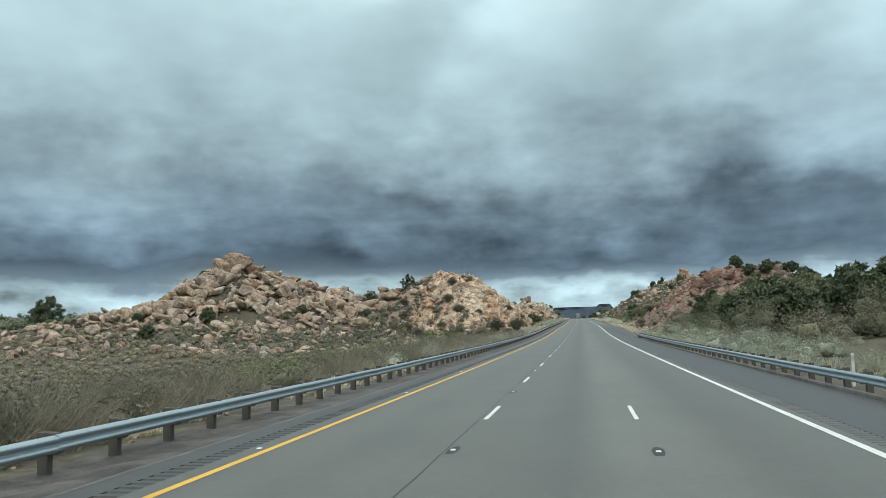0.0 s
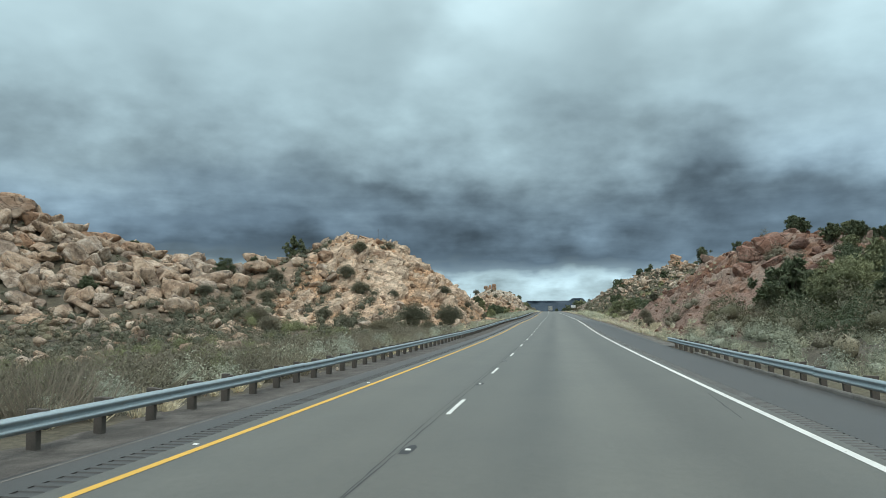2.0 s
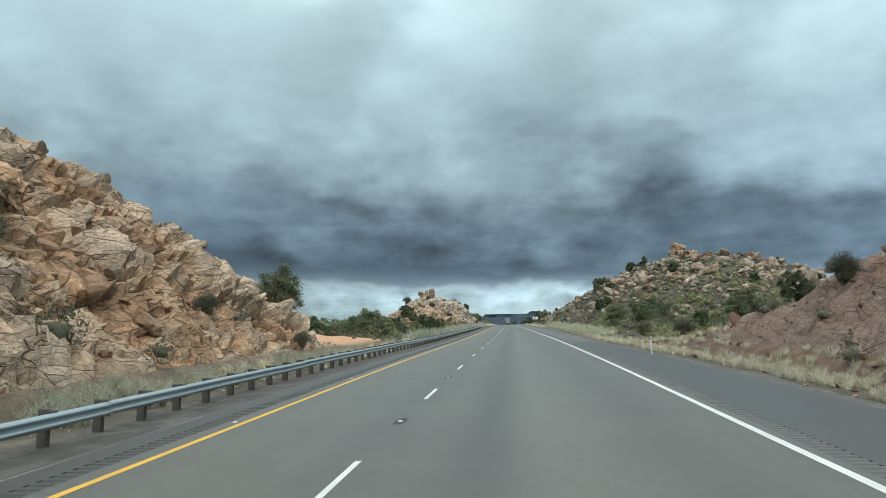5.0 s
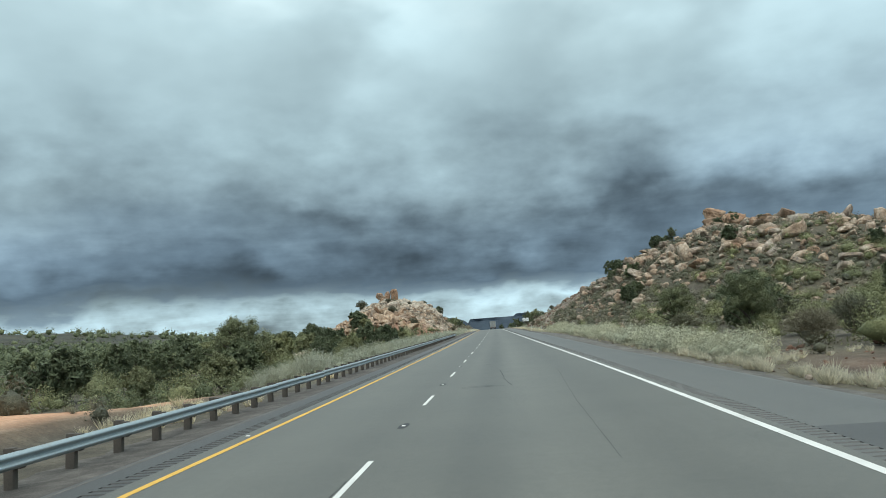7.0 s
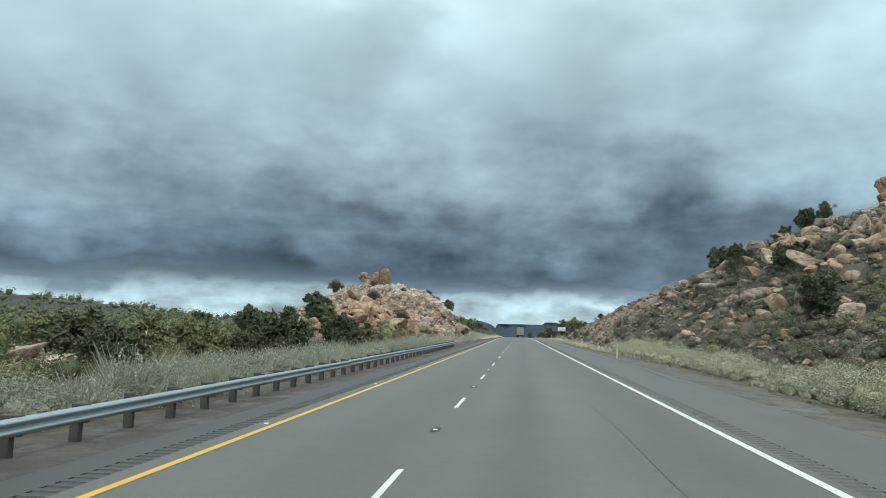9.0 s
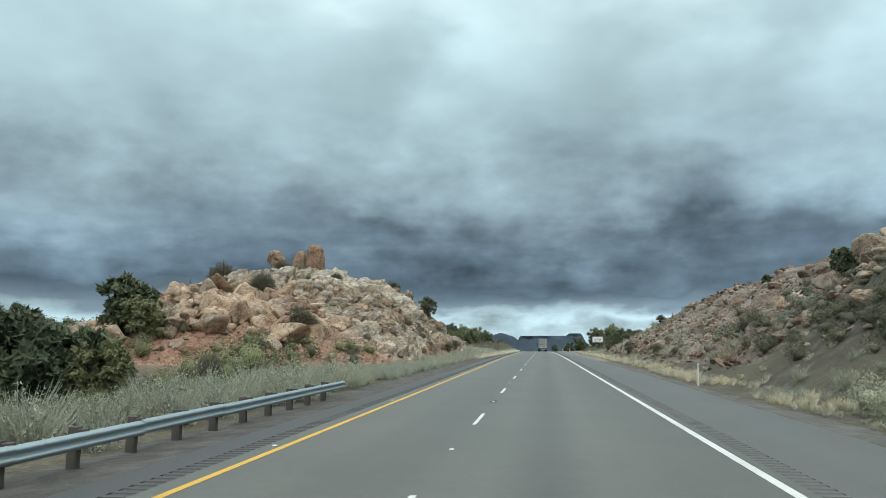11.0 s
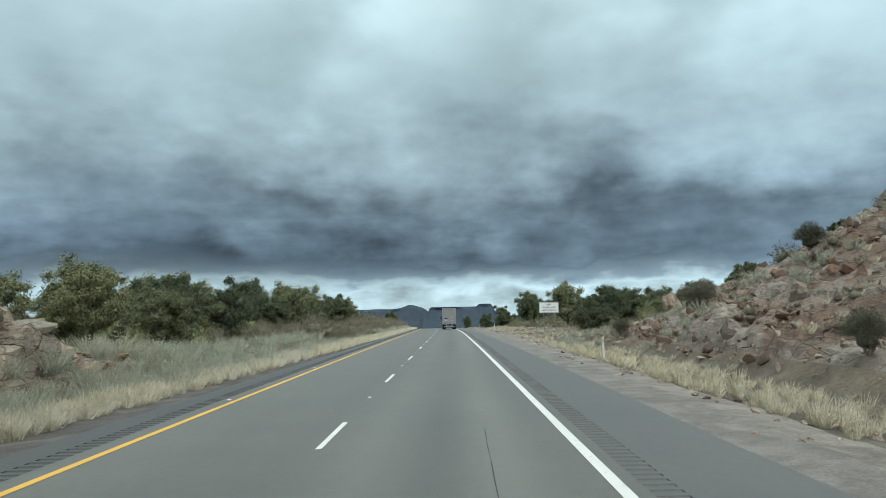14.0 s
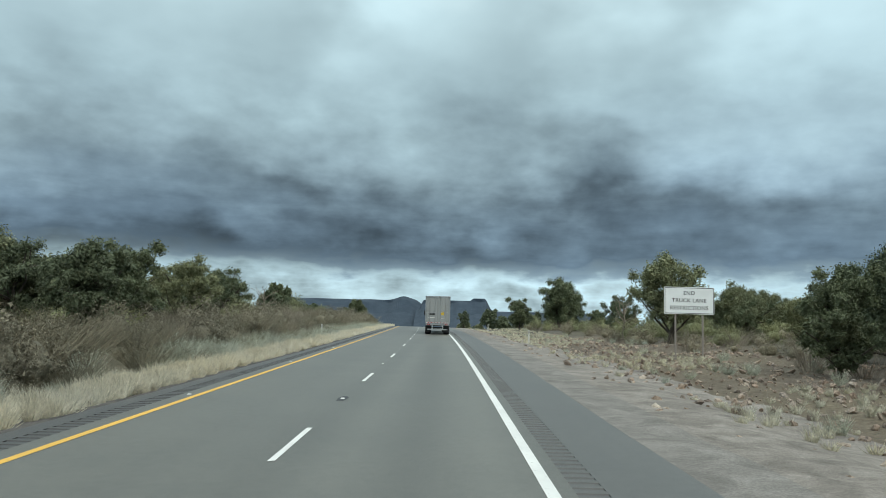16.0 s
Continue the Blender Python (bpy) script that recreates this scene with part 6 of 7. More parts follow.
# right side
growth("brush", "small grey-brown scrub between boulders on the high hill", "shrubs", BRUSH, 432, 1200, 17, 76, 300, 432, (0.8, 1.8), BUSHES_FAR, None, 0.8)
growth("dry_grass", "pale straw grass on stony ground near the road sign", "grass", STRAW, 450, 1000, lambda s: bench_right(s) + 0.4, lambda s: bench_right(s) + 9.0, 470, 640, (0.35, 0.75), TUFTS, patchy(0.12, -0.2, 0.3, 46))
growth("tall_brush", "tall olive thicket behind the road sign", "shrubs", OAK, 418, 93, 20, 48, 508, 650, (1.8, 3.4), THICKETS, None, 1.0)
growth("tall_brush", "tall olive thicket behind the guardrail", "shrubs", SCRUB, 419, 115, 17.5, 52, 30, 150, (2.2, 4.0), THICKETS, None, 1.0)
growth("tall_brush", "tall olive thicket in low ground", "shrubs", OAK, 420, 110, -80, -18, 268, 400, (2.0, 3.6), THICKETS, None, 0.9)
growth("tall_brush", "dense olive thicket on the near end of the red bank", "shrubs", JUNIPER, 451, 150, 18, 52, 116, 162, (1.8, 3.4), THICKETS, lambda u, s: 1.0 if s < 126 + (u - 16) * 1.1 else 0.0, 1.0)
growth("brush", "olive scrub behind the guardrail", "shrubs", BRUSH, 408, 220, 15, 44, 0, 165, (1.2, 2.6), BUSHES, patchy(0.1, -0.3, 0.2), 0.9)
growth("brush", "sparse scrub on the red bank", "shrubs", SCRUB, 409, 80, 15, 46, 150, 262, (0.8, 2.0), BUSHES, None, 0.9)
growth("brush", "olive scrub at the foot of the boulder hill", "shrubs", OAK, 410, 260, 16, 60, 225, 345, (1.1, 2.6), BUSHES, patchy(0.09, -0.3, 0.15), 0.9)
growth("brush", "grey-green brush over the lower slope of the boulder hill", "shrubs", SCRUB, 453, 200, 16, 34, 296, 410, (1.0, 2.2), THICKETS, None, 0.85)
growth("tall_brush", "soft olive thicket at the foot of the boulder hill", "shrubs", OAK, 452, 120, 19, 62, 256, 322, (1.6, 3.4), THICKETS, patchy(0.06, -0.5, 0.0, 61), 0.9)
growth("brush", "dark scrub between boulders on the high hill", "shrubs", SCRUB, 411, 1900, 18, 92, 296, 440, (1.0, 2.4), BUSHES_FAR, None, 0.75)
growth("brush", "grey scrub on the cut slope", "shrubs", BRUSH, 412, 150, 14, 46, 405, 515, (0.6, 1.5), BUSHES, None, 0.9)
growth("brush", "grey-brown scrub below roadside trees", "shrubs", BRUSH, 413, 230, 19, 46, 495, 650, (0.8, 2.0), BUSHES, patchy(0.12, -0.3, 0.1), 0.9)
# pale sage and rabbitbrush in strips beside the pavement
growth("sagebrush", "pale sage clumps behind the guardrail", "sagebrush", SAGE, 421, 100, -12, -7.8, 0, 140, (0.7, 1.4), SAGES, patchy(0.06, -0.15, 0.25, 31))
growth("sagebrush", "pale sage and rabbitbrush behind the right guardrail", "sagebrush", SAGE, 422, 140, 12.6, 21, 0, 150, (0.8, 1.5), SAGES, patchy(0.08, -0.3, 0.2, 32), 0.85)
growth("sagebrush", "pale sage clumps at the foot of a rock cut", "sagebrush", SAGE, 423, 120, -10.6, -7.6, 140, 250, (0.5, 1.1), SAGES, patchy(0.08, -0.1, 0.3, 33))
growth("sagebrush", "pale sage clumps beyond the guardrail", "sagebrush", SAGE, 424, 260, -15.5, -7.8, 268, 385, (1.0, 2.1), SAGES, patchy(0.08, -0.3, 0.2, 34))
growth("sagebrush", "grey-green sage strip below the knoll", "sagebrush", SAGE, 425, 460, -10.4, -7.3, 372, 472, (0.6, 1.15), SAGES)
growth("sagebrush", "grey-green sage strip at the foot of the boulder hill", "sagebrush", SAGE, 426, 300, 12.9, 15.4, 246, 372, (1.2, 2.0), THICKETS, patchy(0.07, -0.5, 0.0, 35), 0.9)
growth("sagebrush", "sage clumps along the cut slope", "sagebrush", SAGE, 427, 300, 10.8, 24, 372, 505, (0.4, 1.1), SAGES, patchy(0.1, -0.2, 0.3, 36))
growth("sagebrush", "sage clumps beside the left verge", "sagebrush", SAGE, 428, 520, lambda s: piecewise([(495, -14.5), (512, -8.8)], s), -6.7, 462, 640, (0.5, 1.3), SAGES, patchy(0.08, -0.5, 0.1, 37))
growth("sagebrush", "sage clumps near the road sign", "sagebrush", SAGE, 429, 60, 10.8, 20, 515, 660, (0.4, 0.9), SAGES, patchy(0.08, -0.1, 0.3, 38))
# straw-coloured grass
growth("dry_grass", "straw-coloured bunch grass on the right verge", "grass", STRAW, 441, 900, lambda s: bench_right(s) + 0.5, lambda s: bench_right(s) + 4.5, 130, 262, (0.5, 1.1), TUFTS, patchy(0.15, -0.4, 0.2, 41))
growth("dry_grass", "straw-coloured bunch grass below the cut slope", "grass", STRAW, 442, 520, lambda s: bench_right(s) + 0.7, lambda s: bench_right(s) + 4.0, 372, 490, (0.5, 1.1), TUFTS, patchy(0.15, -0.3, 0.2, 42))
growth("dry_grass", "tall straw-coloured grass along the left verge", "grass", STRAW, 443, 3200, lambda s: bench_left(s) - 2.0, lambda s: bench_left(s) - 0.25, 440, 660, (0.6, 1.15), TUFTS)
growth("dry_grass", "thin straw grass behind the guardrail", "grass", STRAW, 444, 320, -10.5, -7.2, 0, 265, (0.5, 1.2), TUFTS, patchy(0.1, -0.1, 0.3, 43))
growth("dry_grass", "thin straw grass on slopes", "grass", STRAW, 445, 800, 13, 30, 140, 520, (0.5, 1.0), TUFTS, patchy(0.1, -0.1, 0.3, 44))
growth("dry_grass", "pale grass along the boulder hill", "grass", STRAW, 446, 120, lambda s: bench_right(s) + 0.4, lambda s: bench_right(s) + 2.0, 240, 372, (0.4, 0.8), TUFTS, patchy(0.1, -0.3, 0.2, 45))
growth("dry_twigs", "bare grey twigs standing in the brush", "twigs", TWIG, 447, 420, -30, -8, 0, 146, (0.9, 1.9), TWIGS)
growth("dry_twigs", "bare grey brush beside roadside trees", "twigs", TWIG, 448, 90, -18, -8.8, 505, 640, (1.2, 2.2), TWIGS)
growth("dry_twigs", "bare grey brush near the road sign", "twigs", TWIG, 449, 80, 18.5, 30, 500, 640, (0.8, 2.0), TWIGS)


def shrub_thing(seed, leaves, leaf, mat, label):
    """A bushy desert shrub: a fan of thin stems carrying fine leaves, unit height."""
    rnd = random.Random(seed)
    ob = thing("shrub", label, "shrub", "shrubs on the rock cuts")
    stems, tips = bmesh.new(), []
    for i in range(26):
        a, lean = rnd.uniform(0, 6.28), rnd.uniform(0.05, 0.75)
        tip = Vector((math.cos(a) * lean * 0.75, math.sin(a) * lean * 0.75, rnd.uniform(0.55, 1.02) * (1 - 0.3 * lean)))
        root = Vector((math.cos(a) * 0.05, math.sin(a) * 0.05, -0.08))
        mid = root.lerp(tip, 0.55) + Vector((0, 0, 0.07))
        tube(stems, root, mid, 0.011, 0.008, 3)
        tube(stems, mid, tip, 0.008, 0.003, 3)
        tips += [root.lerp(mid, 0.6), mid, mid.lerp(tip, 0.35), mid.lerp(tip, 0.7), tip]
    part("branch_fan", stems, TWIG, ob)
    # fine upright sprays from within, over a dense heart
    v, f = [], []
    for i in range(leaves):
        a, lift = rnd.uniform(0, 6.28), rnd.uniform(-0.15, 1.0)
        flat = math.sqrt(max(0.0, 1 - lift * lift))
        out = Vector((math.cos(a) * flat, math.sin(a) * flat, lift))
        lump = 1 + 0.35 * noise.noise(out * 2.4 + Vector((seed, 0, 0)))
        p = Vector((out.x * 0.50, out.y * 0.50, 0.40 + out.z * 0.48)) * 1.0
        p = Vector((0, 0, 0.38)) + (p - Vector((0, 0, 0.38))) * lump * rnd.uniform(0.28, 1.0)
        way = (out + Vector((rnd.gauss(0, 0.6), rnd.gauss(0, 0.6), rnd.gauss(0.45, 0.4)))).normalized()
        side = way.orthogonal().normalized()
        side = Matrix.Rotation(rnd.uniform(0, 6.28), 3, way) @ side
        n = len(v)
        v += [p - side * leaf * 0.15, p + side * leaf * 0.15, p + way * leaf * rnd.uniform(1.6, 4.2)]
        f.append((n, n + 1, n + 2))
    v, f = merged((np.array([q[:] for q in v]), np.array(f)), core_shape(seed, 2, (0, 0, 0.30), (0.22, 0.22, 0.24), 0.6))
    mesh = bpy.data.meshes.new("foliage")
    mesh.from_pydata(v.tolist(), [], f.tolist())
    mesh.materials.append(mat)
    mesh.polygons.foreach_set("use_smooth", [True] * len(mesh.polygons))
    part("foliage", mesh, None, ob)
    return ob


SHRUBS = [shrub_thing(341, 7000, 0.034, SCRUB, "bushy grey-green shrub growing on a rocky bank"), shrub_thing(342, 7000, 0.034, BRUSH, "bushy olive-brown shrub growing on a rocky bank"),
          shrub_thing(343, 7000, 0.034, SCRUB, "bushy grey-green shrub growing on a rocky bank")]
planted = set()
SHRUB_SPOTS = ((-15.6, 159, 3.5, 0), (-11.6, 163.5, 3.3, 2), (-20.8, 170, 1.7, 0), (-15.2, 182, 2.0, 2), (-28.3, 179, 2.2, 0), (-28, 170.5, 2.3, 2), (-25, 167.5, 2.2, 0), (-25.3, 187, 1.4, 1), (-18, 156, 1.6, 1),
               (-29.5, 145, 2.2, 1), (-27, 157, 1.8, 0), (-36, 160, 2.0, 2), (-33, 150, 2.2, 1), (-22, 150, 2.0, 0), (-17, 147, 2.2, 1), (-12.5, 152, 1.6, 0), (-38, 168, 2.1, 2), (-44, 158, 2.0, 0), (-13, 196, 1.3, 0), (-11, 206, 1.2, 1), (-14, 214, 1.3, 0),
               (-18.8, 403.5, 2.4, 0), (-24.9, 410, 2.6, 2), (-19.4, 388.5, 2.0, 1), (-20.5, 396, 1.6, 0), (-27.5, 422, 1.5, 1), (-35.5, 424, 2.9, 0), (-22, 425, 1.3, 0), (-10.8, 440, 1.4, 1), (-10.8, 447, 1.5, 1), (-20, 447, 1.8, 0), (-14, 428, 1.1, 1), (-15.5, 449, 2.0, 0), (-13.2, 447, 1.3, 1),
               (16.2, 181, 2.0, 1), (15.6, 172, 1.5, 1), (31, 294, 2.4, 0), (34, 315, 2.2, 2), (26.5, 319, 2.2, 0), (15.8, 372, 1.2, 1), (30.4, 363, 1.8, 0), (14.7, 432, 1.5, 1), (14.1, 454, 1.3, 1), (14.6, 459, 1.4, 0), (16.7, 480, 1.8, 1), (20.5, 489, 1.7, 0), (18.5, 484, 1.4, 2), (22.5, 478, 1.6, 0), (23, 500, 1.8, 1), (14, 488, 1.2, 1),
               (20.7, 264, 2.4, 1), (20.4, 293, 2.2, 0), (24.6, 267, 2.6, 2), (20, 200, 1.8, 0), (24, 222, 1.6, 1), (19, 232, 2.0, 0), (23.3, 141, 2.8, 0), (27, 137, 2.6, 2), (21, 134, 2.2, 1), (25, 146, 2.4, 0), (30, 142, 2.6, 2))
for u, s, high, kind in SHRUB_SPOTS:
    m = Matrix.Translation((u + road_x(s), s, ground_z(u, s) + 0.05)) @ pose(0, 0, 0, 0, 0, random.uniform(0, 360))
    ob = SHRUBS[kind] if kind not in planted else copy_thing(SHRUBS[kind], m)
    planted.add(kind)
    wide = random.uniform(0.95, 1.3)
    ob.matrix_basis = m @ Matrix.Diagonal((high * wide, high * wide, high, 1))


def limb_points(rnd, a, way, length, n, curl):
    pts, p, d = [a.copy()], a.copy(), way.normalized()
    for _ in range(n):
        d = (d + Vector((rnd.gauss(0, curl), rnd.gauss(0, curl), rnd.gauss(0.06, curl * 0.7)))).normalized()
        p = p + d * (length / n)
        pts.append(p.copy())
    return pts


def tree_shape(seed, high, wide, leaves, leaf, mat, label, bare=False, stem=0.25):
    """Trunk with forking limbs and a ragged crown of small leaves in clumps at the limb ends. Unit thing, to be copied."""
    rnd = random.Random(seed)
    tree = thing("tree", label, "tree", "roadside trees")
    bm = bmesh.new()
    trunk = limb_points(rnd, Vector((0, 0, -0.15)), Vector((rnd.gauss(0, 0.1), rnd.gauss(0, 0.1), 1)), high * 0.55, 4, 0.12)
    r = high * 0.032
    for i, (a, b) in enumerate(zip(trunk, trunk[1:])):
        tube(bm, a, b, r * (1 - 0.15 * i), r * (1 - 0.15 * (i + 1)), 8)
    ends = []
    for i in range(13 if not bare else 16):
        k = rnd.randint(1, 4)
        start = trunk[k]
        ang = i * 2.4 + rnd.gauss(0, 0.4)
        rise = rnd.uniform(0.15, 1.2) if k < 4 else rnd.uniform(0.8, 2.5)
        reach = wide * 0.5 * rnd.uniform(0.6, 1.05) / max(1.0, rise)**0.4
        pts = limb_points(rnd, start, Vector((math.cos(ang), math.sin(ang), rise)), max(reach, high * 0.25), 3, 0.2)
        for j, (a, b) in enumerate(zip(pts, pts[1:])):
            tube(bm, a, b, r * 0.45 * (1 - 0.2 * j), r * 0.45 * (1 - 0.2 * (j + 1)), 4)
        ends += pts[1:]
        for _ in range(3 if bare else 1):
            twig = limb_points(rnd, pts[-1], Vector((math.cos(ang + rnd.gauss(0, 1)), math.sin(ang + rnd.gauss(0, 1)), 0.7)), high * 0.16, 2, 0.3)
            for a, b in zip(twig, twig[1:]):
                tube(bm, a, b, r * 0.12, r * 0.07, 3)
            ends += twig[1:]
    part("trunk", bm, BARK if not bare else TWIG, tree)
    if leaves:
        # clumps fill an uneven crown between its lowest branches and the tip, most of them towards its outside
        clumps = [Vector((p.x, p.y, max(p.z, high * stem))) for p in ends[::3]]
        half, mid = high * (1 - stem) * 0.5, high * (1 + stem) * 0.5
        for k in range(64):
            way = Vector((rnd.gauss(0, 1), rnd.gauss(0, 1), rnd.gauss(0, 1))).normalized()
            lump = 1 + 0.38 * noise.noise(way * 1.8 + Vector((seed, 0, 3))) + 0.22 * noise.noise(way * 4.1 + Vector((seed, 9, 3)))
            r = rnd.uniform(0.35, 0.92) * lump
            narrow = 1.0 - 0.35 * max(0.0, way.z)
            clumps.append(Vector((way.x * r * wide * 0.5 * narrow, way.y * r * wide * 0.5 * narrow, mid + way.z * r * half)))
        rnd.shuffle(clumps)
        outer = leaf_quads(rnd, clumps, None, leaves, high * 0.085, leaf, 0.8, 0.25)
        inner = leaf_quads(rnd, clumps, None, len(clumps) * 14, high * 0.045, leaf * 3.0, 1.2, 0.0)
        v, f = merged(outer, inner)
        mesh = bpy.data.meshes.new("crown")
        mesh.from_pydata(v.tolist(), [], f.tolist())
        mesh.materials.append(mat)
        mesh.polygons.foreach_set("use_smooth", [False] * len(mesh.polygons))
        part("crown", mesh, None, tree)
    return tree


JUN_LABEL = "dark green juniper tree with a dense ragged crown on dry ground"
OAK_LABEL = "olive-green scrub oak tree with an open crown on dry ground"
PINE_LABEL = "tall dark pinyon pine with a narrow uneven crown"
TREES = [tree_shape(501, 4.2, 4.2, 13000, 0.074, JUNIPER, JUN_LABEL, False, 0.15), tree_shape(502, 4.6, 3.8, 13000, 0.074, JUNIPER, JUN_LABEL, False, 0.12),
         tree_shape(503, 6.0, 5.2, 16000, 0.078, OAK, OAK_LABEL, False, 0.25), tree_shape(504, 6.6, 5.0, 16000, 0.078, OAK, OAK_LABEL, False, 0.2),
         tree_shape(505, 7.2, 3.6, 12500, 0.076, JUNIPER, PINE_LABEL, False, 0.22), tree_shape(506, 5.0, 5.2, 13500, 0.076, JUNIPER, JUN_LABEL, False, 0.12)]
# the same kinds with fewer, broader leaves, for trees that stand far off
TREES += [tree_shape(501, 4.2, 4.2, 2600, 0.16, JUNIPER, JUN_LABEL, False, 0.15), tree_shape(502, 4.6, 3.8, 2600, 0.16, JUNIPER, JUN_LABEL, False, 0.12),
          tree_shape(503, 6.0, 5.2, 3200, 0.18, OAK, OAK_LABEL, False, 0.25), tree_shape(506, 5.0, 5.2, 2900, 0.17, JUNIPER, JUN_LABEL, False, 0.12)]
HIGH = [4.2, 4.6, 6.0, 6.6, 7.2, 5.0, 4.2, 4.6, 6.0, 5.0]
SNAG = tree_shape(507, 5.0, 4.0, 0, 0.1, BARK, "bare dead tree with grey branching limbs among shrubs", True)
used = set()


def plant_tree(kind, u, s, high, turn=None, lift=0.0):
    """Stands a copy of one of the trees on the ground; the first one of each kind is the original."""
    k = high / HIGH[kind]
    m = Matrix.Translation((u + road_x(s), s, ground_z(u, s) + lift - 0.05)) @ pose(0, 0, 0, 0, 0, random.uniform(0, 360) if turn is None else turn)
    ob = TREES[kind]
    if kind in used:
        ob = copy_thing(ob, m)
    used.add(kind)
    ob.matrix_basis = m @ Matrix.Diagonal((k * random.uniform(0.92, 1.08), k * random.uniform(0.92, 1.08), k, 1))
    return ob


def grove(seed, count, u0, u1, s0, s1, highs, kinds, keep=None):
    rnd = random.Random(seed)
    made = 0
    for _ in range(count * 30):
        if made >= count:
            break
        u, s = rnd.uniform(u0, u1), rnd.uniform(s0, s1)
        if keep and rnd.random() > keep(u, s):
            continue
        plant_tree(rnd.choice(kinds), u, s, rnd.uniform(*highs), rnd.uniform(0, 360))
        made += 1


for kind, u, s, high in ((0, -40, 181, 4.0), (5, -46, 168, 3.6), (1, -43, 172, 3.0), (0, -150, 190, 9), (5, -158, 196, 8), (1, -128, 205, 6), (4, -22.2, 237, 8.0), (5, -25.5, 240, 6.5),
                         (4, -31, 244, 8.5), (3, -24, 292, 7.4), (5, -28, 300, 6.0), (5, -43, 398, 5.6), (0, -46, 405, 5.0), (1, -39, 394, 4.4), (1, -15.5, 452, 3.4), (3, -22, 503, 6.8), (5, -25, 499, 6.2), (2, -18.5, 533, 5.6),
                         (1, 34, 150, 4.6), (4, 26.5, 190, 3.8), (1, 33, 193, 3.2), (0, 22, 212, 2.4), (5, 34, 262, 6.6), (1, 31.8, 391, 4.0), (0, 29.6, 388, 4.0), (1, 53.4, 384, 3.4), (4, 44, 388, 4.2), (0, 27, 372, 2.6),
                         (3, 24, 285, 6.0), (5, 27, 292, 6.2), (2, 22, 302, 5.0), (5, 30, 300, 5.0), (6, 25, 494, 2.8), (9, 28, 498, 3.4), (7, 31, 490, 2.6), (2, 25, 128, 5.6), (3, 28, 135, 6.0), (9, 31, 141, 5.4), (8, 35, 143, 5.8), (2, 29, 118, 5.4), (5, 38, 136, 6.0), (8, 42, 142, 6.4), (9, 24, 142, 4.2), (2, 22.7, 564, 8.6), (1, 23.5, 620, 8.8), (4, 25.5, 622, 8.6), (0, 17.5, 626, 5.5), (4, 12.8, 690, 5.5), (5, 26, 508, 4.6), (1, 30.2, 642, 7.6), (3, -21, 483, 6.2), (2, -24.5, 489, 7.0), (5, -20, 494, 6.0), (3, -23, 500, 7.2), (5, -19, 506, 5.2), (2, -29, 482, 6.6), (5, -33, 486, 6.4), (3, -14.5, 519, 6.4), (2, -18, 524, 6.8), (1, -12.6, 530, 4.6), (3, -16, 541, 5.4), (5, -20, 513, 6.0),
                         (1, 21.0, 525, 5.6), (0, 19.4, 531, 4.6), (4, 23.5, 534, 6.2), (5, 25, 528, 5.4), (5, 19.0, 521, 3.6), (1, 27, 539, 6.0), (2, 24, 514, 3.8), (0, 26, 519, 4.6)):
    plant_tree(kind, u, s, high)
SNAG.matrix_basis = Matrix.Translation((21.0 + road_x(573), 573, ground_z(21, 573)))
copy_thing(SNAG, Matrix.Translation((-19 + road_x(590), 590, ground_z(-19, 590))) @ pose(0, 0, 0, 0, 0, 130))
grove(601, 10, -95, -45, 125, 200, (1.8, 3.4), (6, 7, 9))
grove(602, 76, -90, -17, 268, 402, (3.0, 5.6), (6, 7, 8, 9))
grove(603, 36, -44, -13.5, 478, 610, (4.0, 6.6), (0, 2, 3, 5))
grove(604, 40, 23, 60, 50, 150, (4.2, 6.4), (6, 7, 9, 8))
grove(605, 12, 24, 60, 228, 300, (2.6, 4.6), (6, 9, 8))
grove(606, 20, 24, 86, 320, 432, (2.0, 3.6), (6, 7, 9))
grove(607, 3, 32, 50, 452, 512, (1.4, 2.0), (6, 7))
grove(608, 34, 24, 54, 512, 612, (3.8, 6.2), (2, 3, 4, 5), lambda u, s: 0.3 + 0.7 * smooth(20, 27, u))
grove(609, 20, -60, -12, 600, 760, (3.5, 5.5), (6, 7, 8, 9))
grove(610, 16, 14, 60, 640, 760, (3.5, 6.0), (6, 7, 8, 9))

grove(611, 30, 36, 56, 146, 182, (2.0, 3.3), (6, 7, 8, 9))

# far woodland on the low hills
FAR_TREES = [bush_shape(320 + i, 40, 0.09, 10, 1.0, 1) for i in range(5)]
growth("woodland", "dense dark juniper woodland on a distant hill", "woodland", JUNIPER, 461, 1500, -520, -100, 240, 950, (3.0, 6.0), FAR_TREES)
growth("woodland", "dark juniper woodland beyond the hills", "woodland", JUNIPER, 462, 500, 90, 420, 420, 950, (3.0, 6.0), FAR_TREES)
growth("woodland", "dark juniper woodland behind a boulder hill", "woodland", JUNIPER, 463, 400, -360, -110, 60, 330, (2.5, 5.0), FAR_TREES)
growth("woodland", "dark juniper woodland beside a hill", "woodland", JUNIPER, 464, 240, 66, 220, 40, 300, (2.5, 5.0), FAR_TREES)
growth("woodland", "dark juniper woodland in the valley", "woodland", JUNIPER, 465, 900, -330, -62, 280, 520, (2.6, 5.0), FAR_TREES)

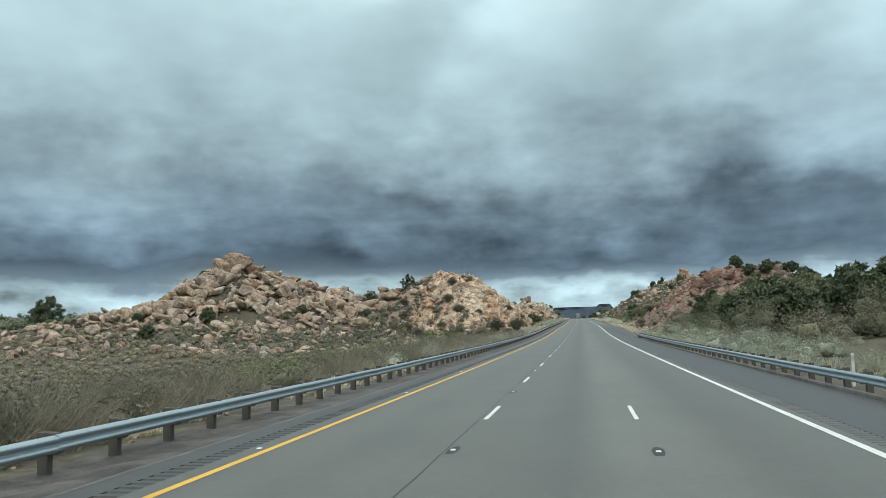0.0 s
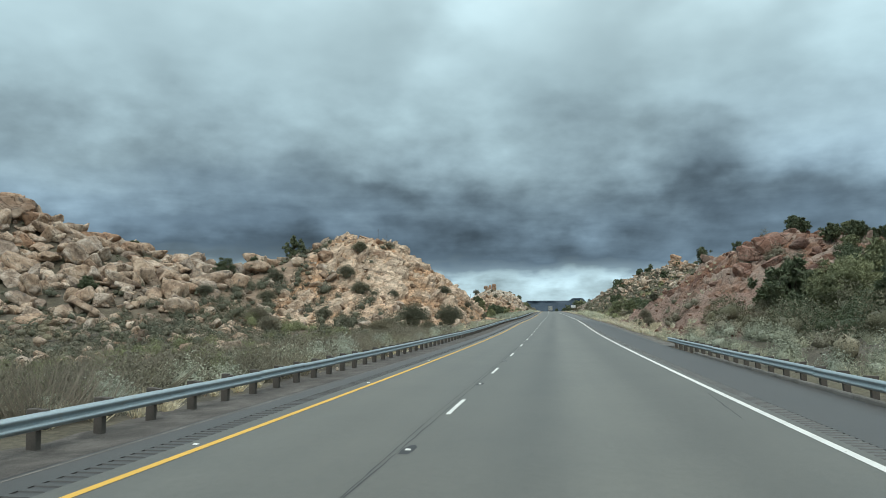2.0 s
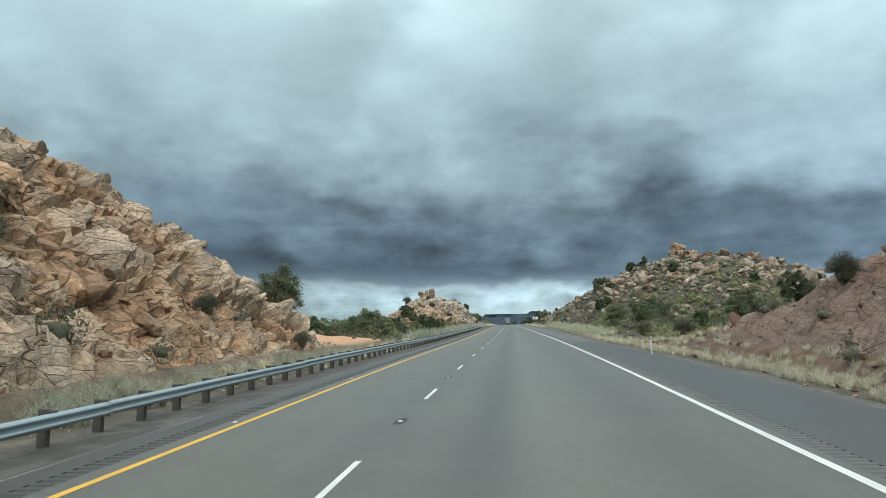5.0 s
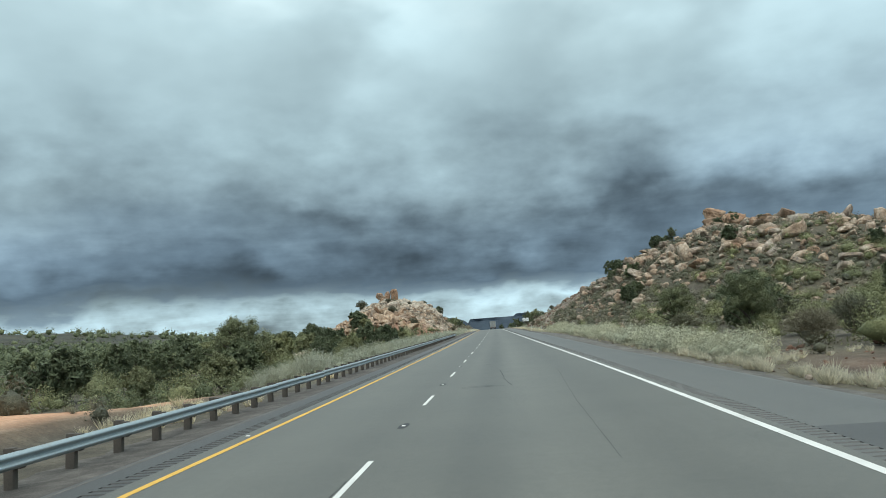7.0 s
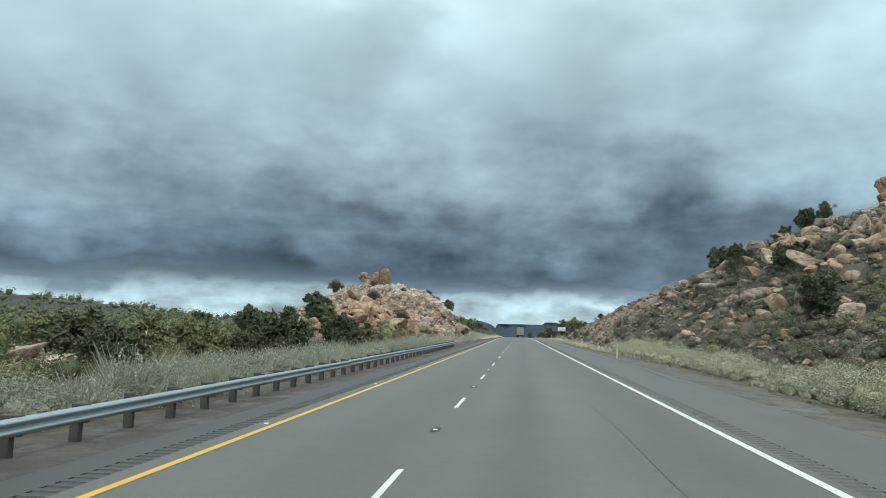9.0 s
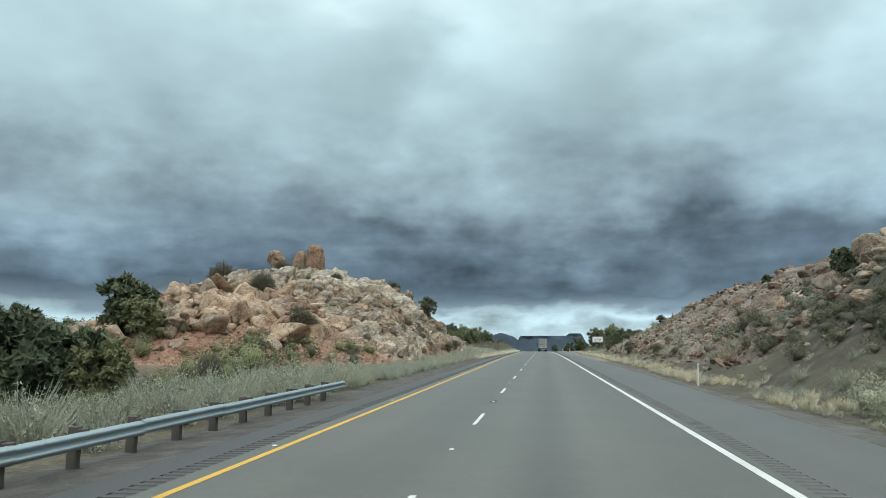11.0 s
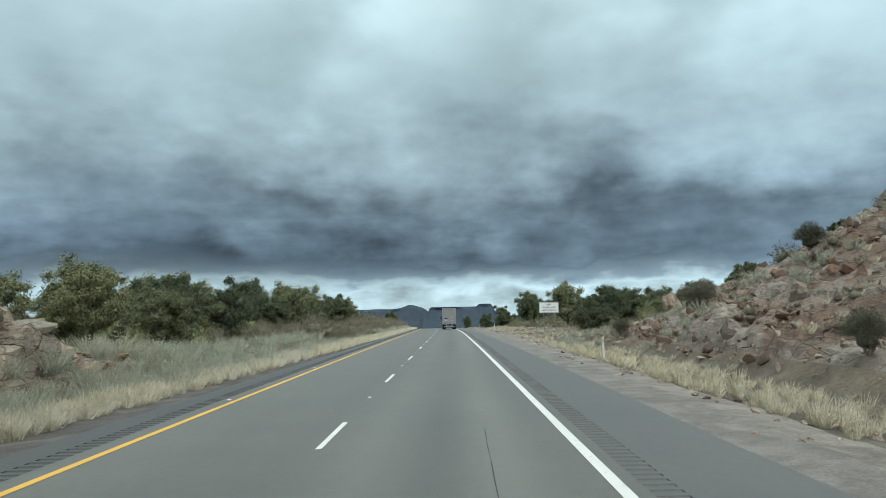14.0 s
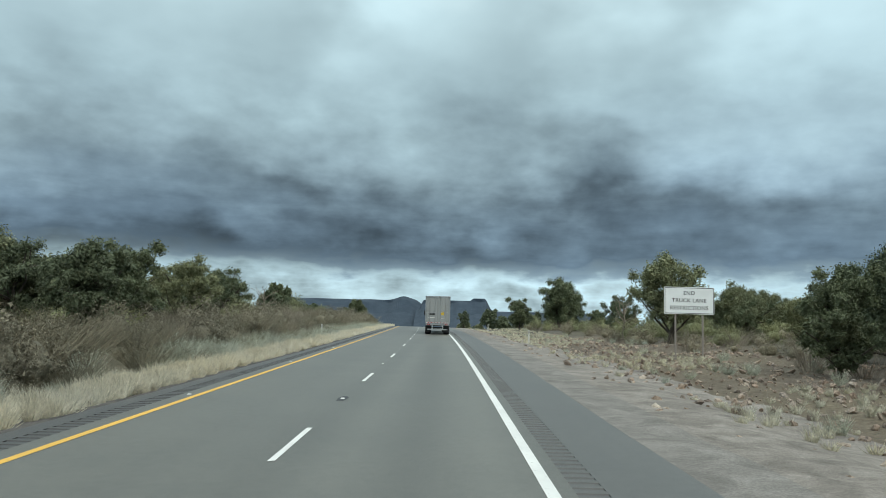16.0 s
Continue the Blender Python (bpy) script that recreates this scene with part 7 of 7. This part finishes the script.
growth("woodland", "dark junipers scattered over a low hill", "woodland", JUNIPER, 466, 600, -210, -58, 296, 480, (2.4, 4.6), FAR_TREES)

# ---- far mesas ----
def mesa(name, x0, x1, y, top, depth, steps, lab):
    """A flat-topped ridge: sheer cap over long talus aprons with gullies."""
    verts, faces = [], []
    rows = [(0.0, 1.0), (0.10, 0.99), (0.15, 0.90), (0.45, 0.50), (1.0, 0.0)]
    n = 90
    for i in range(n + 1):
        q = i / n
        x = x0 + (x1 - x0) * q
        end = min(1, min(q, 1 - q) / 0.10)
        h = top * (0.35 + 0.65 * smooth(0, 1, end)) * (1 + 0.03 * noise.noise(Vector((x * 0.01, 1, 2)))) + steps(q)
        for k, (out, up) in enumerate(rows):
            gully = 60 * noise.noise(Vector((x * 0.012, k * 0.35, 7)))
            verts.append((x + gully * 0.3, y - depth * out + gully * (1 if k > 1 else 0.2), -75 + (h + 75) * up))
        verts.append((x, y + depth, -75))
    w = len(rows) + 1
    for i in range(n):
        for k in range(w - 2):
            a = i * w + k
            faces.append((a, a + 1, a + w + 1, a + w))
        faces.append((i * w + w - 1, i * w, (i + 1) * w, (i + 1) * w + w - 1))
    ob = mesh_object(name, verts, faces, MESA)
    return tagged(ob, lab, "mesa", kind="structure")


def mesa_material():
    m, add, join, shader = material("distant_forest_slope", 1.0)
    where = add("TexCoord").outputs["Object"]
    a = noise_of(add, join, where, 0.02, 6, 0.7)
    # the blue haze of distance is painted into this slope colour
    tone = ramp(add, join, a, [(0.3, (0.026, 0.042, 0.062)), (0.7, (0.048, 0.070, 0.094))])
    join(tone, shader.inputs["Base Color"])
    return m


MESA = mesa_material()
mesa("backdrop", -185, 205, 4300, 76, 420, lambda q: 13 * smooth(0.70, 0.76, q) * (1 - smooth(0.90, 0.97, q)), "dark haze-blue flat-topped mesa far beyond the road")
mesa("backdrop", -1100, -120, 4500, 74, 420, lambda q: 22 * bell(q, 0, 0.845, 0, 0.055, 1) - 12 * (1 - smooth(0.05, 0.35, q)), "dark haze-blue mesa shoulder far beyond the road")
mesa("backdrop", 120, 900, 4700, 26, 420, lambda q: 0, "low dark haze-blue ridge far beyond the road")
